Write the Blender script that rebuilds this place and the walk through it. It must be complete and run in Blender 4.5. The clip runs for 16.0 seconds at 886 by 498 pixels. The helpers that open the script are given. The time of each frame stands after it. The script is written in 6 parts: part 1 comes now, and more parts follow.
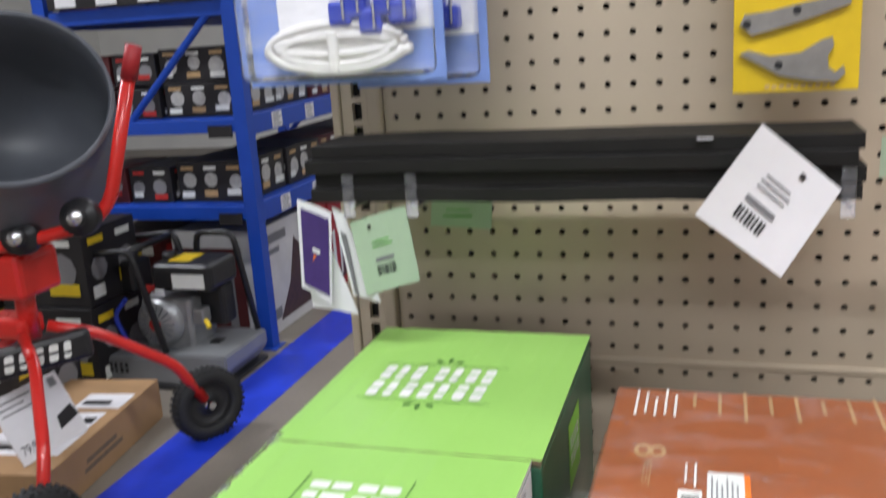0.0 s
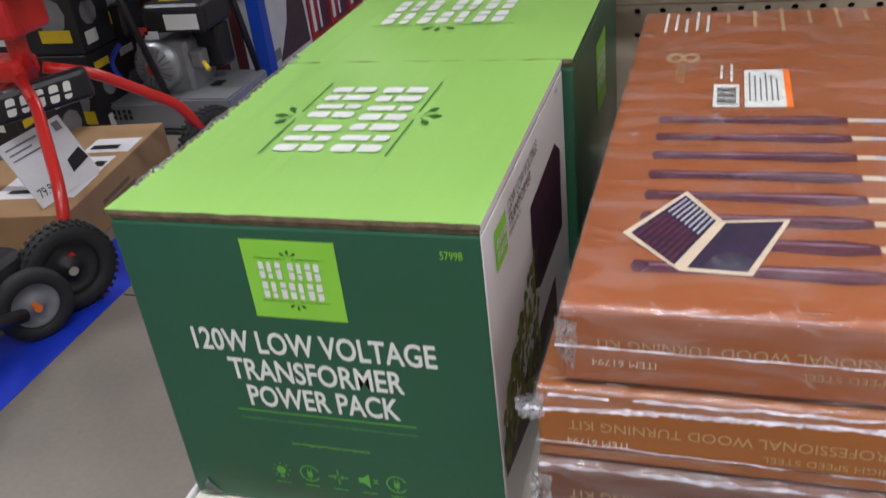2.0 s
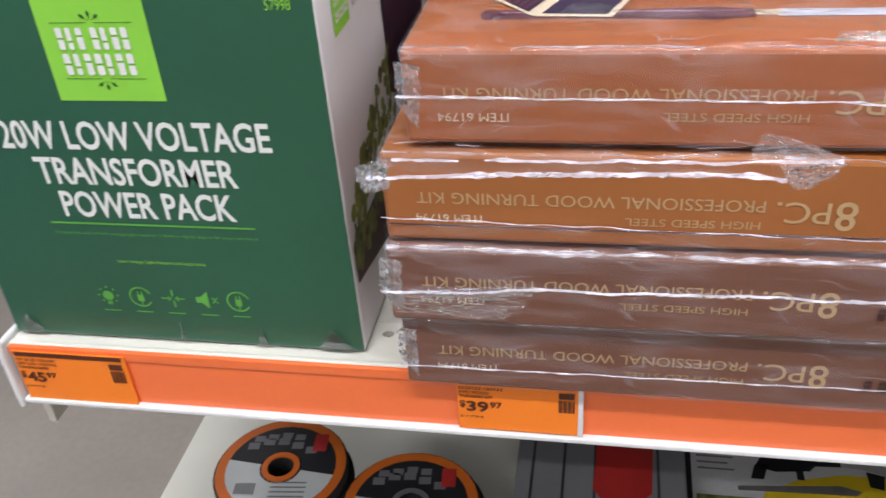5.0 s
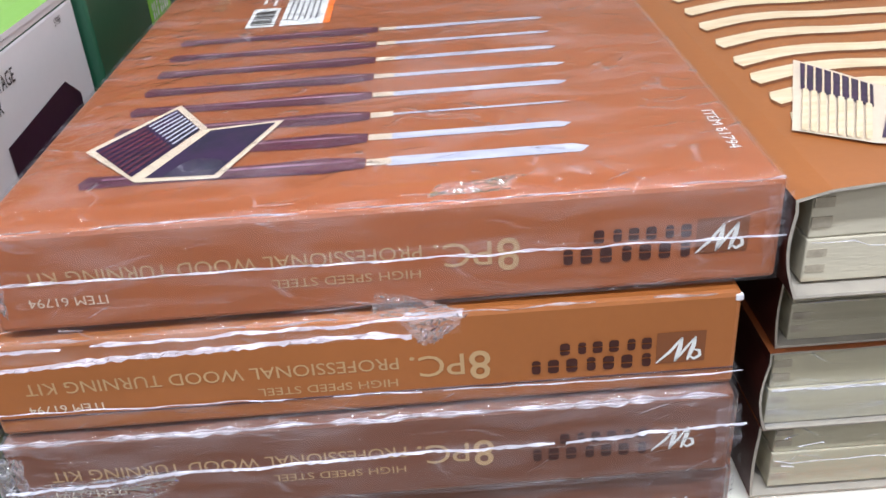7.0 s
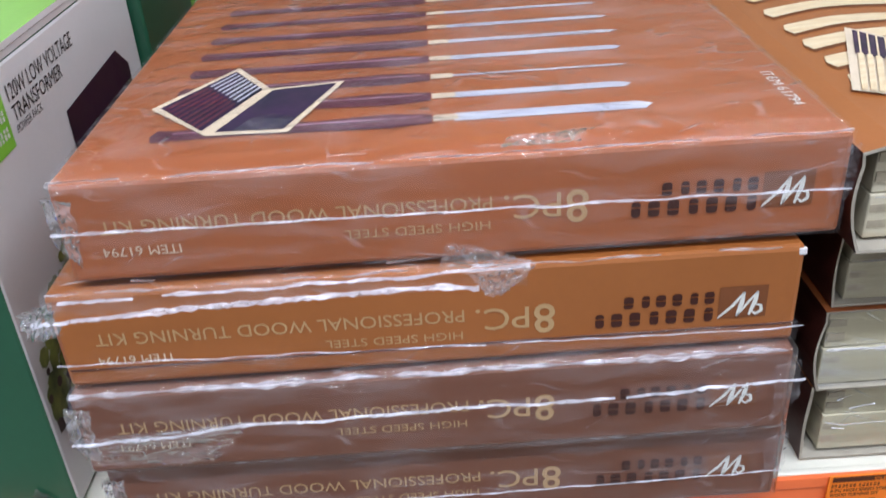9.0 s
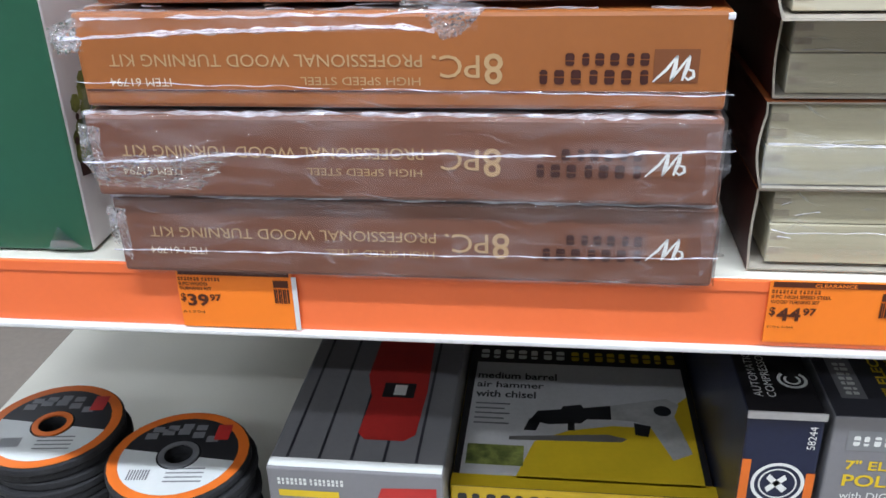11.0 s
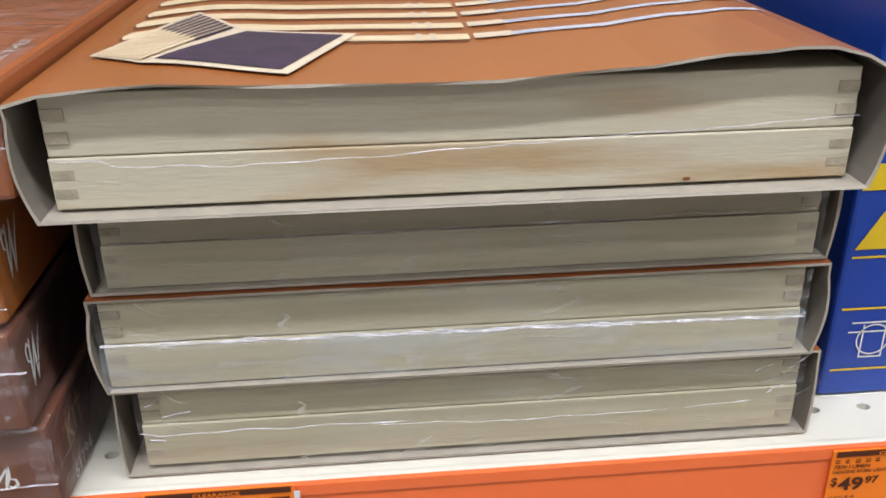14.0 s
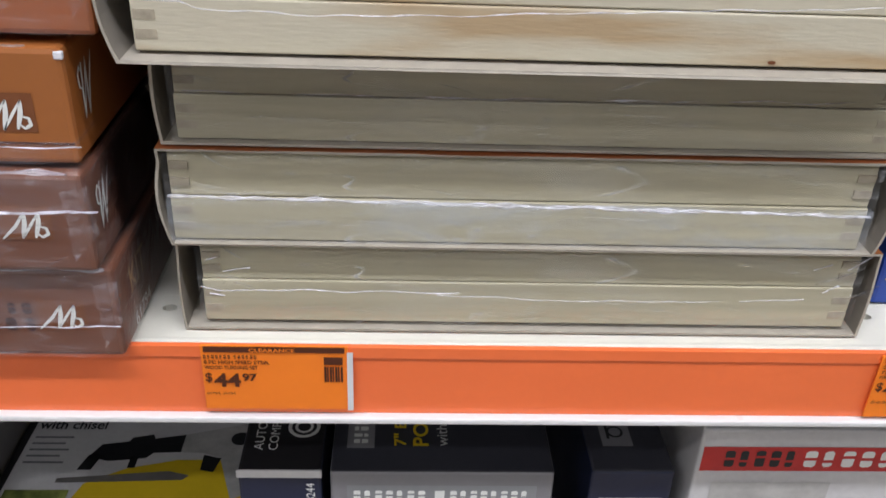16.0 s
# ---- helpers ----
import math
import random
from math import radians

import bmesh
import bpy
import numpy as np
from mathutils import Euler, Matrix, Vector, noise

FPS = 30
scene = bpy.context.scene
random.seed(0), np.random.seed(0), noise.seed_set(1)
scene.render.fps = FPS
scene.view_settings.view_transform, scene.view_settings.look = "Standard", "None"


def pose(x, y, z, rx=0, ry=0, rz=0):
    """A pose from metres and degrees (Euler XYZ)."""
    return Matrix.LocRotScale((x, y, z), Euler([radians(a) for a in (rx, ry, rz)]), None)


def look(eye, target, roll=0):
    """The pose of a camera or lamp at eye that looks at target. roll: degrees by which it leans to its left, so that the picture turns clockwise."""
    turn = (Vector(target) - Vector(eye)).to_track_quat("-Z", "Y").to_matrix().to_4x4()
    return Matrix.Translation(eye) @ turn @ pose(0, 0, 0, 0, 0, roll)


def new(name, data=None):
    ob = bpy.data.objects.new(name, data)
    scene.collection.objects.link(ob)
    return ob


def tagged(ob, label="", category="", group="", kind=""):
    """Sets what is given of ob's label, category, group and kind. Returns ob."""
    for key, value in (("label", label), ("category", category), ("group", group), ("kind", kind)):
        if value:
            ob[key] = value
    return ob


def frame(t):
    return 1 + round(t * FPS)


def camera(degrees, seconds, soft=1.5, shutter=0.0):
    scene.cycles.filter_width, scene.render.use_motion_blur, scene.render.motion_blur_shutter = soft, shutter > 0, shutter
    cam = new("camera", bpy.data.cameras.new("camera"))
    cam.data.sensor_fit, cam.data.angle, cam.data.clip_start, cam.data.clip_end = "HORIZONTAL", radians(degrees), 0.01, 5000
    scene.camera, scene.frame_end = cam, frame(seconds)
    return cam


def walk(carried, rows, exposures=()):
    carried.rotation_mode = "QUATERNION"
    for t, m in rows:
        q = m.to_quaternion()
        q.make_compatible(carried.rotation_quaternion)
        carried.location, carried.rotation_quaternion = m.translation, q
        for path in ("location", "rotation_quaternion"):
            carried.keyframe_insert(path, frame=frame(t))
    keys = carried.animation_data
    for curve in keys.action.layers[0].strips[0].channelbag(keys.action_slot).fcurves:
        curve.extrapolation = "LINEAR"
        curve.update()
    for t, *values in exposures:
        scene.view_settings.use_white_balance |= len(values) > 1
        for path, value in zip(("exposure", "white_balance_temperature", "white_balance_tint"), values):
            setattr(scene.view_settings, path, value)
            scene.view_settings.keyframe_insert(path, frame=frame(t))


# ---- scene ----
cam = camera(52.8, 16.0, shutter=0.5)
PATH = [
    (0, (0.106, -0.919, 1.576), (-0.479, 0.93, 1.086), -3.8),
    (0.5, (0.098, -0.918, 1.535), (-0.512, 0.856, 0.841), -4.7),
    (1, (0.092, -0.923, 1.505), (-0.512, 0.786, 0.661), -6.1),
    (1.5, (0.089, -0.929, 1.484), (-0.501, 0.739, 0.551), -6.7),
    (2, (0.085, -0.937, 1.465), (-0.491, 0.704, 0.476), -7.0),
    (2.5, (0.086, -0.949, 1.446), (-0.482, 0.663, 0.407), -7.1),
    (3, (0.09, -0.953, 1.427), (-0.457, 0.639, 0.347), -6.8),
    (3.2, (0.093, -0.955, 1.419), (-0.444, 0.633, 0.327), -6.7),
    (5.5, (0.113, -0.918, 1.36), (-0.145, 0.734, 0.261), -4.1),
    (6, (0.161, -0.898, 1.371), (0.014, 0.799, 0.322), -3.7),
    (6.5, (0.185, -0.888, 1.381), (0.122, 0.835, 0.368), -4.0),
    (7, (0.191, -0.884, 1.379), (0.188, 0.847, 0.377), -4.3),
    (7.5, (0.172, -0.884, 1.384), (0.199, 0.848, 0.385), -4.6),
    (8, (0.155, -0.894, 1.386), (0.196, 0.847, 0.402), -4.1),
    (8.5, (0.159, -0.89, 1.378), (0.211, 0.846, 0.385), -3.7),
    (9, (0.163, -0.897, 1.366), (0.162, 0.838, 0.37), -3.9),
    (9.5, (0.187, -0.929, 1.343), (0.093, 0.817, 0.371), -3.6),
    (9.7, (0.201, -0.946, 1.325), (0.052, 0.808, 0.376), -3.4),
    (11.8, (0.261, -0.997, 1.262), (0.026, 0.788, 0.393), -1.7),
    (12, (0.286, -0.986, 1.279), (0.084, 0.807, 0.417), -1.8),
    (12.5, (0.32, -0.967, 1.306), (0.37, 0.852, 0.475), -1.5),
    (13, (0.399, -0.93, 1.312), (0.452, 0.895, 0.497), -1.8),
    (13.5, (0.431, -0.907, 1.31), (0.547, 0.911, 0.484), -1.5),
    (14, (0.441, -0.9, 1.304), (0.592, 0.908, 0.462), -0.8),
    (14.5, (0.437, -0.901, 1.302), (0.57, 0.886, 0.414), 0.0),
    (15, (0.428, -0.899, 1.296), (0.547, 0.863, 0.358), 1.1),
    (15.5, (0.424, -0.903, 1.292), (0.526, 0.837, 0.311), 2.0),
    (16, (0.424, -0.907, 1.287), (0.518, 0.818, 0.28), 2.5),
]
walk(cam, [(t, look(eye, target, roll)) for t, eye, target, roll in PATH], [(0, 0.05, 6450, 10), (1.5, -0.42, 6500, 11), (3, -0.15, 6450, 14), (5.5, 0.12, 6400, 12), (7, 0.16, 6050, 12), (8.5, -0.04, 6000, 11), (9.5, 0.0, 5950, 9), (12, 0.38, 5950, 8), (13, 0.15, 6350, 10), (14, -0.06, 6500, 12), (16, -0.12, 6350, 13)])

# ---- light ----
scene.view_settings.exposure = 0.0
world = bpy.data.worlds.new("world")
scene.world = world
world.use_nodes = True
world.node_tree.nodes["Background"].inputs[0].default_value = (0.9, 0.95, 1.0, 1)
world.node_tree.nodes["Background"].inputs[1].default_value = 0.05
CEILING = 4.6
LAMPS = [(0.2, -1.95, 106), (0.2, -4.9, 52), (2.9, -1.9, 80), (2.9, 1.6, 80), (-2.3, -3.4, 50), (-4.6, 1.8, 150), (-1.2, 6.2, 130)]


# ---- helpers of this scene ----
def thing(name, at, label="", category="", group="", kind=""):
    ob = new(name)
    ob.location = at
    ob.empty_display_size = 0.05
    return tagged(ob, label, category, group, kind)


def base_of(ob):
    m = Matrix.Translation(ob.location)
    while ob.parent:
        ob = ob.parent
        m = Matrix.Translation(ob.location) @ m
    return m


def part(name, bm, material, parent=None, label="", smooth=False):
    """Link a bmesh, built in the world's coordinates, as one mesh under its parent."""
    me = bpy.data.meshes.new(name)
    if parent is not None:
        bm.transform(base_of(parent).inverted())
    bm.to_mesh(me)
    bm.free()
    for m in material if isinstance(material, (list, tuple)) else [material]:
        me.materials.append(m)
    if smooth:
        for p in me.polygons:
            p.use_smooth = True
    ob = new(name, me)
    if parent is not None:
        ob.parent = parent
    return tagged(ob, label)


def whole(name, bm, material, label="", category="", group="", kind="", smooth=False):
    return tagged(part(name, bm, material, None, "", smooth), label, category, group, kind)


def add_box(bm, x0, x1, y0, y1, z0, z1, bevel=0.0, turn=None, seg=2, mi=0):
    m = Matrix.Translation(((x0 + x1) / 2, (y0 + y1) / 2, (z0 + z1) / 2)) @ Matrix.Diagonal((x1 - x0, y1 - y0, z1 - z0, 1))
    r = bmesh.ops.create_cube(bm, size=1, matrix=m)
    verts = r["verts"]
    if bevel:
        edges = list({e for v in verts for e in v.link_edges})
        r = bmesh.ops.bevel(bm, geom=edges, offset=bevel, segments=seg, affect="EDGES", profile=0.5)
        verts = r["verts"]
    faces = {f for v in verts for f in v.link_faces}
    for f in faces:
        f.material_index = mi
    if turn is not None:
        bmesh.ops.transform(bm, matrix=turn, verts=list({v for f in faces for v in f.verts}))
    return list(faces)


def boxed(*a, **k):
    bm = bmesh.new()
    add_box(bm, *a, **k)
    return bm


def add_cyl(bm, a, b, r, r2=None, seg=16, mi=0):
    a, b = Vector(a), Vector(b)
    d = b - a
    m = Matrix.Translation((a + b) / 2) @ d.to_track_quat("Z", "Y").to_matrix().to_4x4()
    res = bmesh.ops.create_cone(bm, cap_ends=True, segments=seg, radius1=r, radius2=r if r2 is None else r2, depth=d.length, matrix=m)
    for f in {f for v in res["verts"] for f in v.link_faces}:
        f.material_index = mi


def rod(a, b, r, seg=14):
    bm = bmesh.new()
    add_cyl(bm, a, b, r, seg=seg)
    return bm


def tube(points, r, seg=10):
    """A bent tube along a smoothed line of points."""
    pts = [Vector(p) for p in points]
    line = []
    for i, p in enumerate(pts):
        if 0 < i < len(pts) - 1:
            a, b = pts[i - 1], pts[i + 1]
            c = min(0.4, 0.05 / max((p - a).length, 1e-6)), min(0.4, 0.05 / max((b - p).length, 1e-6))
            p0, p1 = p.lerp(a, c[0]), p.lerp(b, c[1])
            for k in range(5):
                s = k / 4
                line.append((p0 * (1 - s) + p * s) * (1 - s) + (p * (1 - s) + p1 * s) * s)
        else:
            line.append(p)
    bm = bmesh.new()
    rings, up = [], Vector((0.13, 0.21, 0.97))
    for i, p in enumerate(line):
        d = (line[min(i + 1, len(line) - 1)] - line[max(i - 1, 0)]).normalized()
        u = d.cross(up).normalized()
        w = d.cross(u)
        rings.append([bm.verts.new(p + r * (math.cos(2 * math.pi * k / seg) * u + math.sin(2 * math.pi * k / seg) * w)) for k in range(seg)])
    for q, s in zip(rings, rings[1:]):
        for k in range(seg):
            bm.faces.new((q[k], q[(k + 1) % seg], s[(k + 1) % seg], s[k]))
    bm.faces.new(rings[0][::-1])
    bm.faces.new(rings[-1])
    bmesh.ops.recalc_face_normals(bm, faces=bm.faces)
    return bm


def lathe(profile, m, seg=32):
    """Turn a profile of (radius, height) round z, then place it by m."""
    bm = bmesh.new()
    rings = [[bm.verts.new(m @ Vector((r * math.cos(2 * math.pi * k / seg), r * math.sin(2 * math.pi * k / seg), h))) for k in range(seg)] for r, h in profile]
    for q, s in zip(rings, rings[1:]):
        for k in range(seg):
            bm.faces.new((q[k], q[(k + 1) % seg], s[(k + 1) % seg], s[k]))
    bmesh.ops.recalc_face_normals(bm, faces=bm.faces)
    return bm


def face(origin, u, v):
    """The plane of a printed face: u along its print, v up its print."""
    u, v = Vector(u).normalized(), Vector(v).normalized()
    n = u.cross(v)
    return Matrix(((u.x, v.x, n.x, origin[0]), (u.y, v.y, n.y, origin[1]), (u.z, v.z, n.z, origin[2]), (0, 0, 0, 1)))


def print_poly(F, shapes, lift=0.0004):
    """Flat printed shapes, each a line of (u, v) corners."""
    bm = bmesh.new()
    for s in shapes:
        f = bm.faces.new([bm.verts.new(F @ Vector((u, v, lift))) for u, v in s])
        if f.normal.dot(F.col[2].xyz) < 0:
            f.normal_flip()
    bm.normal_update()
    bmesh.ops.triangulate(bm, faces=[f for f in bm.faces if len(f.verts) > 4])
    return bm


def rect(u0, v0, w, h, slant=0.0):
    return [(u0, v0), (u0 + w, v0), (u0 + w + slant, v0 + h), (u0 + slant, v0 + h)]


def ring_arc(cu, cv, r, w, a0=0, a1=360, n=18):
    """Quads of a flat ring."""
    out = []
    for k in range(n):
        a, b = radians(a0 + (a1 - a0) * k / n), radians(a0 + (a1 - a0) * (k + 1) / n)
        out.append([(cu + r * math.cos(a), cv + r * math.sin(a)), (cu + r * math.cos(b), cv + r * math.sin(b)), (cu + (r - w) * math.cos(b), cv + (r - w) * math.sin(b)), (cu + (r - w) * math.cos(a), cv + (r - w) * math.sin(a))])
    return out


def disc(cu, cv, r, n=20, ry=None):
    return [(cu + r * math.cos(2 * math.pi * k / n), cv + (ry or r) * math.sin(2 * math.pi * k / n)) for k in range(n)]


def sign_shape(kind, u, v, w, h, slant=0.0, weight=0.15):
    """One plain upright block of a brand's mark, in two halves over one another, with cut corners."""
    def at(x, y):
        return (u + x + slant * y / h, v + y)

    m, g, c = h * (0.5, 0.36, 0.62)[kind % 3], weight * w, 0.2 * w
    n = w * (1.0, 0.8, 1.0)[kind % 3]
    return [[at(0, c), at(c, 0), at(n - c, 0), at(n, c), at(n, m - g), at(0, m - g)], [at(0, m + g), at(n, m + g), at(n, h - c), at(n - c, h), at(c, h), at(0, h - c)]]


def sign_row(u0, v0, w, h, words, slant=0.0):
    """The shapes of a brand's mark in a row, each as its own list of faces."""
    n = sum(words) + 0.5 * (len(words) - 1)
    pitch, out, at, i = w / n, [], u0, 0
    for count in words:
        for _ in range(count):
            out.append(sign_shape(i, at, v0, pitch * 0.64, h, slant))
            at += pitch
            i += 1
        at += 0.5 * pitch
    return out


def blocks(u0, v0, w, h, words, slant=0.0):
    return [q for s in sign_row(u0, v0, w, h, words, slant) for q in s]


def stroke(line, width):
    """A drawn line as quads, thick in its middle and thin at its ends."""
    out, n = [], len(line) - 1
    ws = [width * (0.35 + 0.65 * math.sin(math.pi * (i + 0.4) / (n + 0.8))) for i in range(n + 1)]
    sides = []
    for i, (u, v) in enumerate(line):
        (a, b), (c, d) = line[max(i - 1, 0)], line[min(i + 1, n)]
        du, dv = c - a, d - b
        k = math.hypot(du, dv) or 1.0
        sides.append(((u - dv / k * ws[i] / 2, v + du / k * ws[i] / 2), (u + dv / k * ws[i] / 2, v - du / k * ws[i] / 2)))
    for (a, b), (c, d) in zip(sides, sides[1:]):
        out.append([a, b, d, c])
    return out


def flourish(u, v, w, h, width):
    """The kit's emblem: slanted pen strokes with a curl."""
    def line(*pts):
        dense = []
        for (a, b), (c, d) in zip(pts, pts[1:]):
            dense += [(u + w * (a + (c - a) * k / 4), v + h * (b + (d - b) * k / 4)) for k in range(4)]
        return dense + [(u + w * pts[-1][0], v + h * pts[-1][1])]
    return stroke(line((0.30, 0.78), (0.20, 0.92), (0.08, 0.80), (0.10, 0.60), (0.22, 0.55)), width * 0.7) + stroke(line((0.34, 0.95), (0.24, 0.45), (0.20, 0.05)), width) + stroke(line((0.20, 0.05), (0.42, 0.55), (0.60, 0.98)), width * 0.6) + stroke(line((0.60, 0.98), (0.52, 0.5), (0.48, 0.05)), width) + stroke(line((0.48, 0.05), (0.70, 0.55), (1.0, 1.0)), width * 0.7)


def thin_row(u0, v0, w, h, count):
    """A brand's fine marks as a row of slender plain shapes."""
    pitch = w / count
    return [sign_shape(i + count, u0 + pitch * i, v0, pitch * 0.6, h, 0.0, 0.07) for i in range(count)]


TEXTS = {}


def letters(s, F, u0, v0, w, h, lift=0.0005, bold=0.0):
    """Lettering in the built-in font, fitted into the field at (u0, v0) of w by h."""
    key = (s, bold)
    if key not in TEXTS:
        cu = bpy.data.curves.new("lettering", "FONT")
        cu.body, cu.resolution_u, cu.offset = s, 3, bold
        ob = bpy.data.objects.new("lettering", cu)
        me = ob.to_mesh()
        vs = [tuple(v.co) for v in me.vertices]
        fs = [tuple(p.vertices) for p in me.polygons]
        ob.to_mesh_clear()
        bpy.data.objects.remove(ob)
        bpy.data.curves.remove(cu)
        TEXTS[key] = vs, fs
    vs, fs = TEXTS[key]
    x0, x1 = min(v[0] for v in vs), max(v[0] for v in vs)
    y0, y1 = min(v[1] for v in vs), max(v[1] for v in vs)
    bm = bmesh.new()
    bv = [bm.verts.new(F @ Vector((u0 + (x - x0) / (x1 - x0) * w, v0 + (y - y0) / (y1 - y0) * h, lift))) for x, y, _ in vs]
    for f in fs:
        try:
            bm.faces.new([bv[i] for i in f])
        except ValueError:
            pass
    return bm


def merged(*bms):
    out = bmesh.new()
    for b in bms:
        me = bpy.data.meshes.new("tmp")
        b.to_mesh(me)
        b.free()
        out.from_mesh(me)
        bpy.data.meshes.remove(me)
    return out


# ---- materials ----
def material(name, color, rough=0.5, metal=0.0, vary=0.12, scale=30.0, grain=300.0, bump=0.05, stretch=(1, 1, 1), second=None, coat=0.0, depth=0.001, spec=0.5, span=(0.3, 0.7)):
    m = bpy.data.materials.new(name)
    m.use_nodes = True
    t = m.node_tree
    n, l = t.nodes, t.links
    b = n["Principled BSDF"]
    co = n.new("ShaderNodeTexCoord")
    mp = n.new("ShaderNodeMapping")
    mp.inputs["Scale"].default_value = stretch
    l.new(co.outputs["Object"], mp.inputs["Vector"])
    big, small = n.new("ShaderNodeTexNoise"), n.new("ShaderNodeTexNoise")
    big.inputs["Scale"].default_value, small.inputs["Scale"].default_value = scale, grain
    big.inputs["Detail"].default_value = 4
    l.new(mp.outputs["Vector"], big.inputs["Vector"])
    l.new(mp.outputs["Vector"], small.inputs["Vector"])
    ramp = n.new("ShaderNodeValToRGB")
    ramp.color_ramp.elements[0].position, ramp.color_ramp.elements[1].position = span
    other = second or tuple(c * (1 - vary) for c in color)
    ramp.color_ramp.elements[0].color, ramp.color_ramp.elements[1].color = (*other, 1), (*color, 1)
    l.new(big.outputs["Fac"], ramp.inputs["Fac"])
    mix = n.new("ShaderNodeMix")
    mix.data_type, mix.blend_type = "RGBA", "MULTIPLY"
    mix.inputs["Factor"].default_value = min(1.0, vary * 1.2)
    l.new(ramp.outputs["Color"], mix.inputs["A"])
    gr = n.new("ShaderNodeMapRange")
    gr.inputs["From Min"].default_value, gr.inputs["From Max"].default_value, gr.inputs["To Min"].default_value = 0.3, 0.7, 0.75
    l.new(small.outputs["Fac"], gr.inputs["Value"])
    l.new(gr.outputs["Result"], mix.inputs["B"])
    l.new(mix.outputs["Result"], b.inputs["Base Color"])
    rr = n.new("ShaderNodeMapRange")
    rr.inputs["To Min"].default_value, rr.inputs["To Max"].default_value = max(0.02, rough - 0.1), min(1.0, rough + 0.1)
    l.new(big.outputs["Fac"], rr.inputs["Value"])
    l.new(rr.outputs["Result"], b.inputs["Roughness"])
    b.inputs["Metallic"].default_value = metal
    b.inputs["Specular IOR Level"].default_value = spec
    b.inputs["Coat Weight"].default_value = coat
    b.inputs["Coat Roughness"].default_value = 0.12
    if bump:
        bp = n.new("ShaderNodeBump")
        bp.inputs["Strength"].default_value, bp.inputs["Distance"].default_value = bump, depth
        l.new(small.outputs["Fac"], bp.inputs["Height"])
        l.new(bp.outputs["Normal"], b.inputs["Normal"])
    return m


def film_material(name, haze, wrinkle, rough=0.07, scale=38.0, crease=0.0, tilt=25.0, tint=(0.80, 0.80, 0.86), floor=0.1):
    """Clear packing film: see-through, glossy, with pale creases and drawn-out milky streaks, whose white also paints
    in sheen.
    """
    m = bpy.data.materials.new(name)
    m.use_nodes = True
    n, l = m.node_tree.nodes, m.node_tree.links
    n.remove(n["Principled BSDF"])
    out = n["Material Output"]
    co = n.new("ShaderNodeTexCoord")
    mp = n.new("ShaderNodeMapping")
    mp.inputs["Rotation"].default_value = (0, radians(tilt), 0)
    mp.inputs["Scale"].default_value = (0.35, 0.8, 1.6)
    l.new(co.outputs["Object"], mp.inputs["Vector"])
    tex, fine, streak = n.new("ShaderNodeTexNoise"), n.new("ShaderNodeTexNoise"), n.new("ShaderNodeTexNoise")
    tex.inputs["Scale"].default_value, tex.inputs["Detail"].default_value, tex.inputs["Distortion"].default_value = scale, 5, 1.5
    fine.inputs["Scale"].default_value, fine.inputs["Detail"].default_value, fine.inputs["Distortion"].default_value = scale * 0.55, 3, 0.8
    streak.inputs["Scale"].default_value, streak.inputs["Detail"].default_value, streak.inputs["Distortion"].default_value = scale * 1.3, 6, 0.6
    l.new(co.outputs["Object"], tex.inputs["Vector"])
    l.new(mp.outputs["Vector"], fine.inputs["Vector"])
    l.new(mp.outputs["Vector"], streak.inputs["Vector"])

    def math_node(op, a, b):
        q = n.new("ShaderNodeMath")
        q.operation = op
        for i, v in enumerate((a, b)):
            if isinstance(v, (int, float)):
                q.inputs[i].default_value = v
            else:
                l.new(v, q.inputs[i])
        return q.outputs[0]

    ridge = n.new("ShaderNodeMapRange")
    ridge.inputs["From Min"].default_value, ridge.inputs["From Max"].default_value = 0.0, 0.012
    ridge.inputs["To Min"].default_value, ridge.inputs["To Max"].default_value = 1.0, 0.0
    l.new(math_node("ABSOLUTE", math_node("SUBTRACT", fine.outputs["Fac"], 0.5), 0.0), ridge.inputs["Value"])
    patch = n.new("ShaderNodeMapRange")
    patch.inputs["From Min"].default_value, patch.inputs["From Max"].default_value = 0.45, 0.72
    l.new(tex.outputs["Fac"], patch.inputs["Value"])
    lines = math_node("MULTIPLY", ridge.outputs["Result"], patch.outputs["Result"])
    hz = n.new("ShaderNodeMapRange")
    hz.inputs["From Min"].default_value, hz.inputs["From Max"].default_value = 0.47, 0.74
    hz.inputs["To Min"].default_value, hz.inputs["To Max"].default_value = haze * floor, haze
    l.new(streak.outputs["Fac"], hz.inputs["Value"])
    milk = n.new("ShaderNodeMath")
    milk.operation, milk.use_clamp = "ADD", True
    l.new(hz.outputs["Result"], milk.inputs[0])
    l.new(math_node("MULTIPLY", lines, crease), milk.inputs[1])
    bp = n.new("ShaderNodeBump")
    bp.inputs["Strength"].default_value, bp.inputs["Distance"].default_value = wrinkle, 0.004
    l.new(math_node("ADD", tex.outputs["Fac"], math_node("MULTIPLY", lines, 0.4)), bp.inputs["Height"])
    fr = n.new("ShaderNodeFresnel")
    fr.inputs["IOR"].default_value = 1.45
    l.new(bp.outputs["Normal"], fr.inputs["Normal"])
    gl, tr, df = n.new("ShaderNodeBsdfGlossy"), n.new("ShaderNodeBsdfTransparent"), n.new("ShaderNodeBsdfDiffuse")
    gl.inputs["Roughness"].default_value = rough
    df.inputs["Color"].default_value = (*tint, 1)
    l.new(bp.outputs["Normal"], gl.inputs["Normal"])
    m1, m2 = n.new("ShaderNodeMixShader"), n.new("ShaderNodeMixShader")
